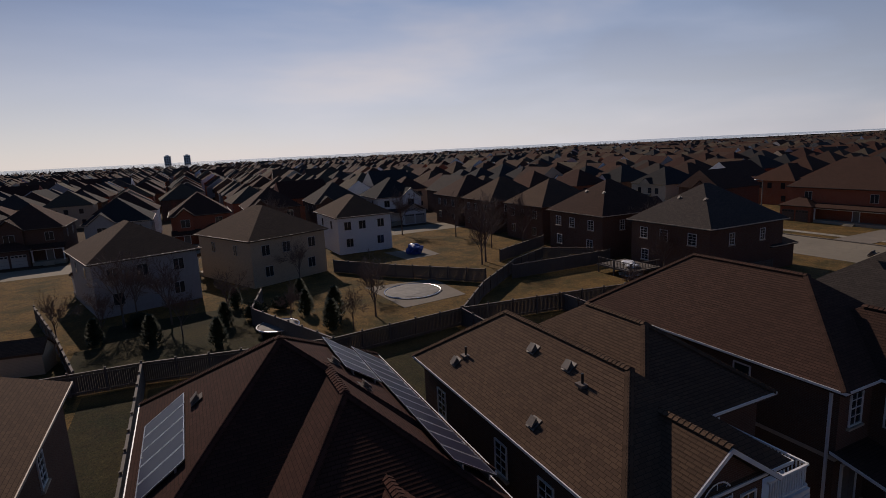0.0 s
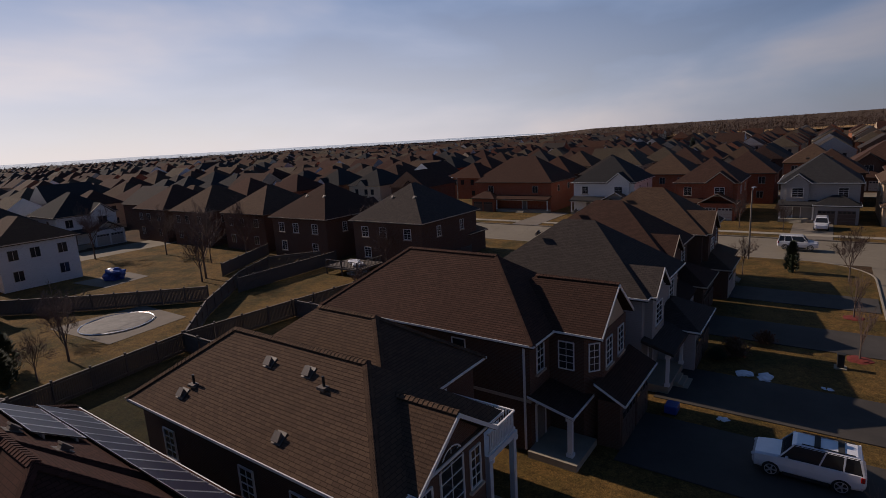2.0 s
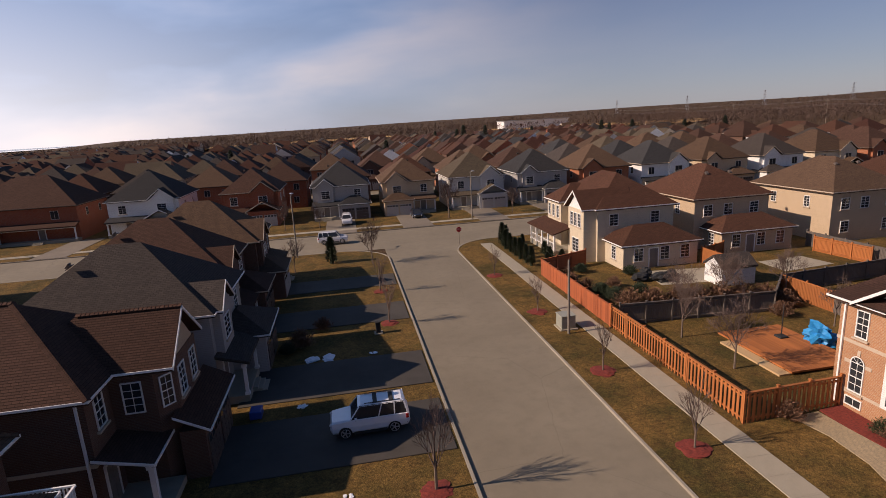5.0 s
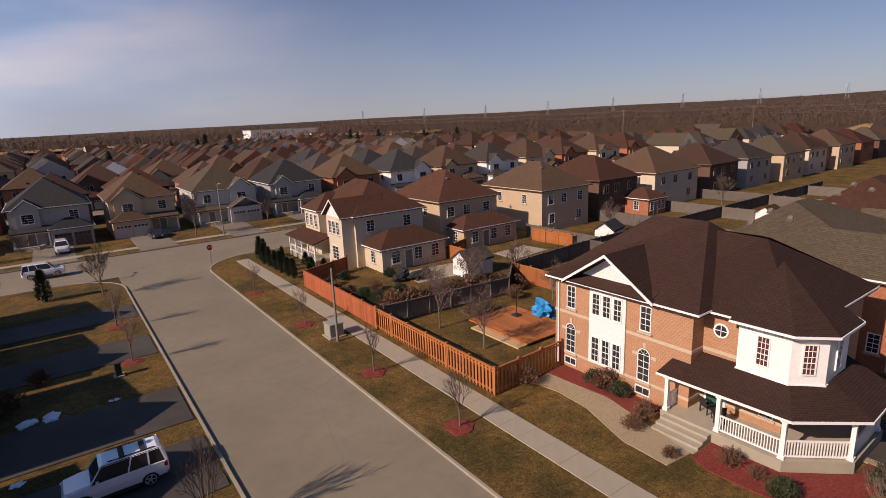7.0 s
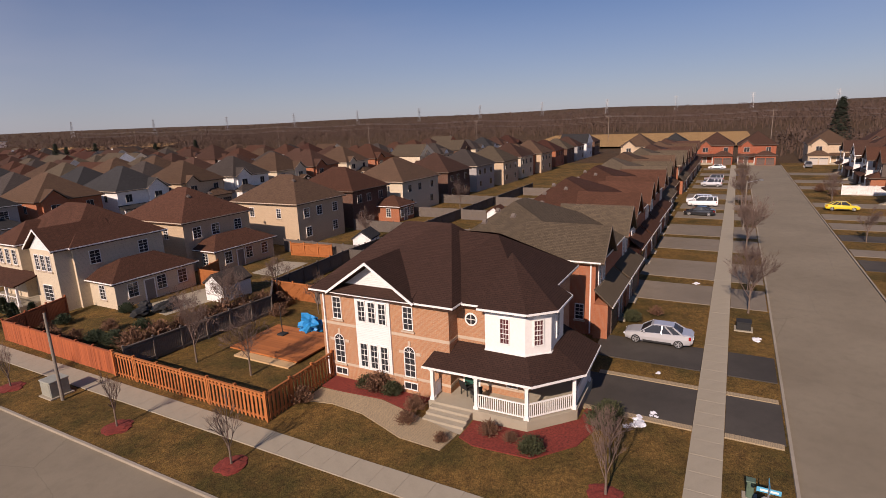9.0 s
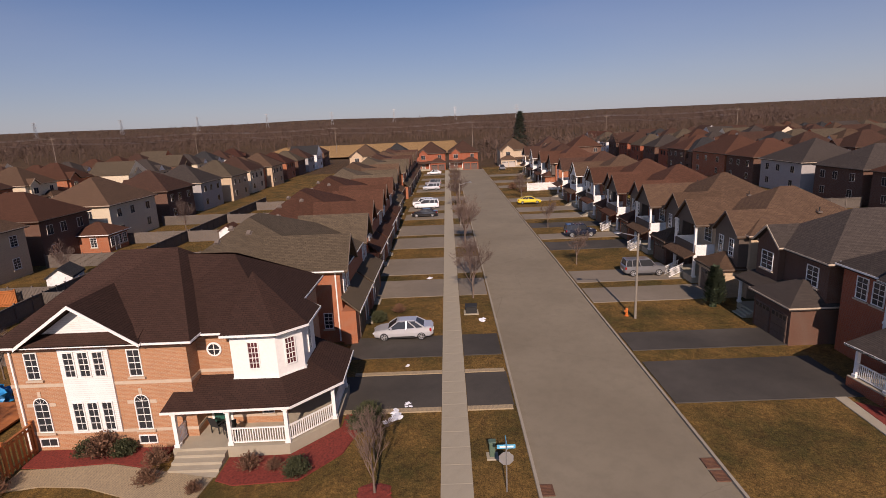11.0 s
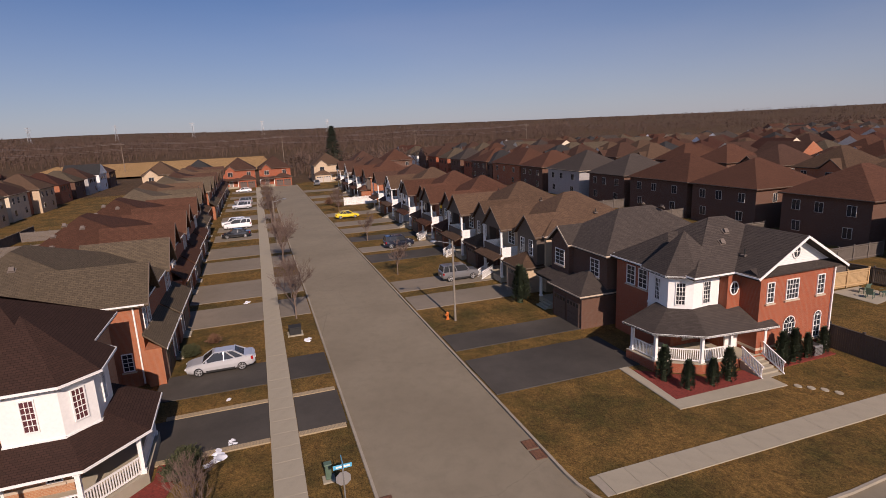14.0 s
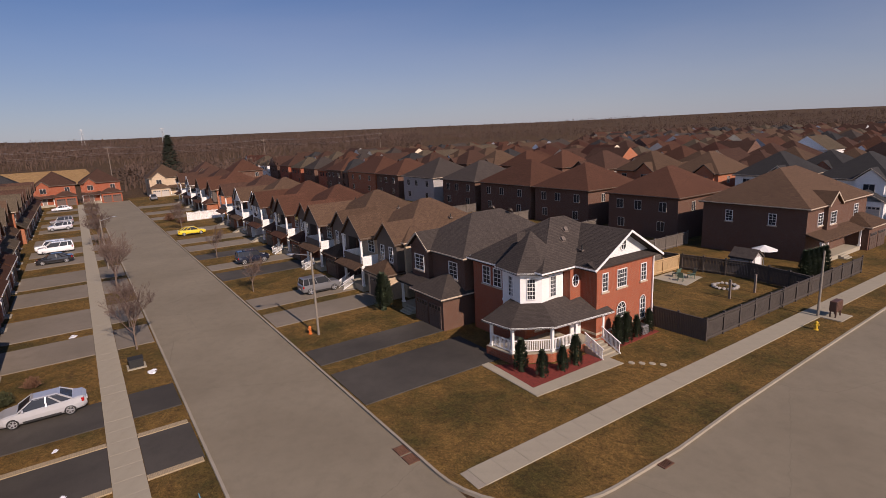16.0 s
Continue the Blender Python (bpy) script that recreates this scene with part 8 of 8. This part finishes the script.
spots = []
for i, x in enumerate(range(-146, -900, -34)):
    for y in range(-420, 640, 14):
        if abs((y + i * 40) % 190) < 12 or rnd.random() < 0.04:
            continue
        if math.hypot(x, y) < 820:
            for dx, rz in ((0, -90), (-14, 90)):
                spots.append((x + dx + rnd.uniform(-1.5, 1.5), y + rnd.uniform(-1.5, 1.5), rz + rnd.uniform(-8, 8), rnd.uniform(0.85, 1.2)))
for y in range(-200, -60, 14):
    spots += [(-128 + rnd.uniform(-2, 2), y, 90, 1)]
for y in range(64, 150, 14):
    spots += [(-128 + rnd.uniform(-2, 2), y, 90, 1), (-112, y, -90, 1)]
far_houses("far_houses", spots, "dense rows of dark-roofed houses towards the lake")
spots = []
for j, y in enumerate(range(176, 430, 33)):
    for x in range(-140, 230, 14):
        if rnd.random() < 0.05 or (j + x // 14) % 17 == 0:
            continue
        if x > 150 - j * 3 + 60:
            continue
        for dy, rz in ((0, 180), (14, 0)):
            spots.append((x + rnd.uniform(-1.5, 1.5), y + dy + rnd.uniform(-1.5, 1.5), rz + rnd.uniform(-6, 6), rnd.uniform(0.85, 1.2)))
for x in range(160, 260, 15):
    for y in (62, 100, 136):
        spots.append((x + 4, y, 0 if y != 62 else 180, 1.0))
for x in list(range(-150, -70, 14)):
    spots += [(x, 104, 0, 1.0), (x, 128, 180, 1), (x, 158, 0, 1)]
far_houses("far_houses", spots, "rows of houses with mixed roofs beyond the cross street")
spots = []
for j, y in enumerate(range(-128, -420, -33)):
    for x in range(-120, 300 - j * 4, 14):
        if rnd.random() < 0.05 or (x > -y * 0.9 and math.hypot(x, y) > 340):
            continue
        for dy, rz in ((0, 180), (-14, 0)):
            spots.append((x + rnd.uniform(-1.5, 1.5), y + dy + rnd.uniform(-1.5, 1.5), rz + rnd.uniform(-6, 6), rnd.uniform(0.85, 1.2)))
for x in range(162, 290, 14):
    spots += [(x, -106, 180, 1.0), (x, -76, 0, 1.0)]
for x in range(-100, 4, 14):
    spots += [(x, -106, 180, 1.0)]
far_houses("far_houses", spots, "rows of red and brown roofed houses inland")

# ---- fields, woods, lines ----
fld = B()
for pts in ([(300, -12), (372, -8), (440, -6), (432, 128), (370, 120), (300, 100)],):
    face(fld, [(x, y, land(x, y) + 1.0) for x, y in pts])
tagged(part("field", fld, M_STRAW), "pale straw-coloured field beyond the last houses", "field", "", "structure")
fld2 = B()
for pts in ([(-380, 560), (60, 620), (60, 700), (-420, 640)], [(120, 560), (330, 470), (420, 560), (180, 680)]):
    face(fld2, [(x, y, max(land(x, y), 0) + 2.5) for x, y in pts])
fld3 = B()
for a0, a1, r0, r1 in ((-58, -44, 430, 520), (-44, -33, 350, 500), (-33, -22, 330, 440), (-22, -12, 335, 420)):
    q = [(r_ * math.cos(radians(a_)), r_ * math.sin(radians(a_))) for a_, r_ in ((a0, r0), (a1, r0), (a1, r1), (a0, r1))]
    face(fld3, [(x, y, land(x, y) + 0.8) for x, y in q])
tagged(part("field", fld3, M_STUBBLE), "brown stubble fields beyond the last roofs", "field", "", "structure")
tagged(part("field", fld2, M_STRAW), "distant dry fields between woods", "field", "", "structure")


def woods(name, count, area, ht, label, seed):
    """Leafless trees seen from afar: each a stem with a spray of thin twigs."""
    r = random.Random(seed)
    vs, fs = [], []
    for i in range(count):
        x, y = area(r)
        z = land(x, y) - 0.5
        h = ht * r.uniform(0.6, 1.25)
        w = h * 0.36
        for k in range(20):
            a, e = r.uniform(0, 6.283), r.uniform(-0.7, 1.5)
            q = r.uniform(0.35, 1.0)
            ca, sa, ce, se = math.cos(a), math.sin(a), math.cos(e), math.sin(e)
            cx, cy, cz = x + w * q * ca * ce, y + w * q * sa * ce, z + h * (0.6 + 0.34 * q * se)
            t, g = h * r.uniform(0.06, 0.13), h * r.uniform(0.02, 0.045)
            n = len(vs)
            vs += [(cx - sa * g, cy + ca * g, cz), (cx + sa * g, cy - ca * g, cz - g), (cx + ca * ce * t, cy + sa * ce * t, cz + se * t)]
            fs.append((n, n + 1, n + 2))
        n = len(vs)
        vs += [(x - 0.2, y, z), (x + 0.2, y, z), (x, y, z + h * 0.85), (x, y - 0.2, z), (x, y + 0.2, z)]
        fs += [(n, n + 1, n + 2), (n + 3, n + 4, n + 2)]
    me = bpy.data.meshes.new(name)
    me.from_pydata(vs, [], fs)
    me.materials.append(M_WOODS)
    return tagged(new(name, me), label, "woods", "", "stuff")


def belt(a0, a1, r0, r1):
    def pick(r):
        a, d = radians(r.uniform(a0, a1)), r0 + (r1 - r0) * r.random() ** 0.7
        return d * math.cos(a), d * math.sin(a)
    return pick


woods("woods", 6000, belt(14, 62, 430, 900), 10, "belt of bare brown woods on rising land", 1)
woods("woods", 5200, belt(-75, 110, 900, 1800), 12, "far bare woods along the horizon", 2)
woods("woods", 2400, belt(62, 128, 520, 900), 10, "bare trees beyond the last houses", 3)
woods("woods", 1800, belt(128, 200, 700, 1300), 10, "bare trees among far houses towards the lake", 4)
woods("woods", 1500, belt(-75, -30, 560, 800), 8, "hedgerows and bare trees inland", 5)
woods("woods", 5200, belt(-32, 14, 455, 900), 10, "belt of bare brown woods behind a field", 8)
woods("woods", 260, belt(-18, -3, 225, 330), 9, "scrubby bare trees behind the end of the street", 6)


def yard_pick(r):
    while True:
        x, y = r.uniform(-600, 180), r.uniform(-300, 420)
        if math.hypot(x, y) > 150 and (x < -150 or y > 170 or y < -130):
            return x, y


woods("yard_trees", 700, yard_pick, 6.5, "bare yard trees among the far houses", 7)


def spruce(x, y, ht, label):
    s = thing("spruce", pose(x, y, max(0, land(x, y))), label, "tree", "spruces")
    part("trunk", tube(B(), (0, 0, -0.3), (0, 0, ht * 0.9), ht * 0.02, 0.05, 6), M_BARK, s)
    def make():
        r, bm = random.Random(3), B()
        for i in range(1500):
            k = r.random() ** 0.75
            a = r.uniform(0, 6.283)
            rr = 0.24 * (1 - k) * r.uniform(0.3, 1.1) + 0.01
            c = Vector((rr * math.cos(a), rr * math.sin(a), 0.08 + k * 0.92))
            sz = r.uniform(0.02, 0.05)
            o = Vector((math.cos(a), math.sin(a), -0.25)) * sz * 1.6
            t = Vector((-math.sin(a), math.cos(a), r.uniform(-.3, .3))) * sz * 0.7
            face(bm, [c - t, c + t, c + o])
        return mesh_of("foliage", bm, M_SPRUCE)
    part("foliage", cached("spruce", make), None, s, place=Matrix.Diagonal((ht, ht, ht, 1)))


spruce(262, -35, 21, "tall dark spruce beyond the end of the street")
for x, y, h_ in ((70, 330, 13), (76, 338, 15), (92, 345, 14), (118, 330, 12), (150, 300, 14), (158, 306, 12), (60, 350, 12), (175, 310, 13), (-60, 230, 10), (-45, 236, 11), (20, 250, 11), (190, 280, 12), (200, 260, 13)):
    spruce(x, y, h_, "dark spruce among far roofs")


def power_line(x0, y0, x1, y1, n, ht):
    pts = [Vector((x0 + (x1 - x0) * i / n, y0 + (y1 - y0) * i / n, 0)) for i in range(n + 1)]
    for p in pts:
        p.z = max(0.0, land(p.x, p.y))
        o = thing("power_pole", pose(*p), "tall wooden power pole with a cross arm", "power pole", "power poles")
        part("shaft", tube(B(), (0, 0, -0.5), (0, 0, ht), 0.2, 0.13, 8), M_POLE, o)
        part("cross_arm", box(B(), -0.1, 0.1, -1.5, 1.5, ht - 1.2, ht - 1.0), M_POLE, o)
        for yy in (-1.4, 0, 1.4):
            part("insulator", tube(B(), (0, yy, ht - 1.0), (0, yy, ht - 0.6), 0.07, 0.05, 6), M_METAL, o)
    for dy, dz in ((-1.4, -0.6), (1.4, -0.6), (0, 0.0), (0, -3.2), (0, -4.0)):
        w = B()
        for a, b in zip(pts, pts[1:]):
            prev_ = None
            for i in range(11):
                k = i / 10
                c = a.lerp(b, k) + Vector((0, dy, ht + dz - 4 * 1.3 * k * (1 - k)))
                if prev_ is not None:
                    tube(w, prev_, c, 0.035, 0.035, 3, caps=False)
                prev_ = c
        tagged(part("power_cable", w, M_METAL), "overhead cable hung between wooden power poles", "cable", "power cables")


power_line(362, -190, 318, 590, 9, 17)


def pylon(x, y, ht):
    p = thing("pylon", pose(x, y, land(x, y)), "steel lattice transmission tower on the horizon", "pylon", "pylons")
    bm = B()
    b, t = ht * 0.09, ht * 0.015
    cs = [(-1, -1), (1, -1), (1, 1), (-1, 1)]
    for i, (sx, sy) in enumerate(cs):
        tube(bm, (sx * b, sy * b, 0), (sx * t, sy * t, ht), 0.28, 0.2, 4)
        nx_, ny_ = cs[(i + 1) % 4]
        for k in range(5):
            u, v = k / 5, (k + 1) / 5
            f = lambda q: b + (t - b) * q
            tube(bm, (sx * f(u), sy * f(u), ht * u), (nx_ * f(v), ny_ * f(v), ht * v), 0.16, 0.16, 3)
    part("mast", bm, M_METAL, p)
    for z in (0.7, 0.83, 0.95):
        part("cross_arm", box(B(), -0.3, 0.3, -ht * 0.16, ht * 0.16, ht * z - 0.3, ht * z + 0.3), M_METAL, p)


for i in range(12):
    a = radians(62 - i * 6.3)
    pylon(1350 * math.cos(a), 1350 * math.sin(a), 32)
for x, y in ((-2600, -54), (-2600, 22)):
    t = thing("apartment_tower", pose(x, y, -6), "grey apartment tower on the lake shore", "tower", "towers")
    part("body", box(B(), -12, 12, -13, 13, 0, 40), M_TRIM, t)
    part("penthouse", box(B(), -6, 6, -6, 6, 40, 44), M_TRIM, t)
    for k in range(5):
        for i in range(3):
            part("window", cached("towerwin", lambda: mesh_of("window", box(B(), 11.9, 12.3, -2.5, 2.5, -2.0, 2.0), M_GLASS)), None, t, place=pose(0, -8 + i * 8, 6 + k * 7))
wh = thing("warehouse", pose(230, 640, land(230, 640) + 4), "long low white building on the horizon", "building")
part("body", box(B(), -40, 40, -15, 15, -5, 7), WALL["white"], wh)
part("roof", box(B(), -41, 41, -16, 16, 7, 7.6), M_METAL, wh)
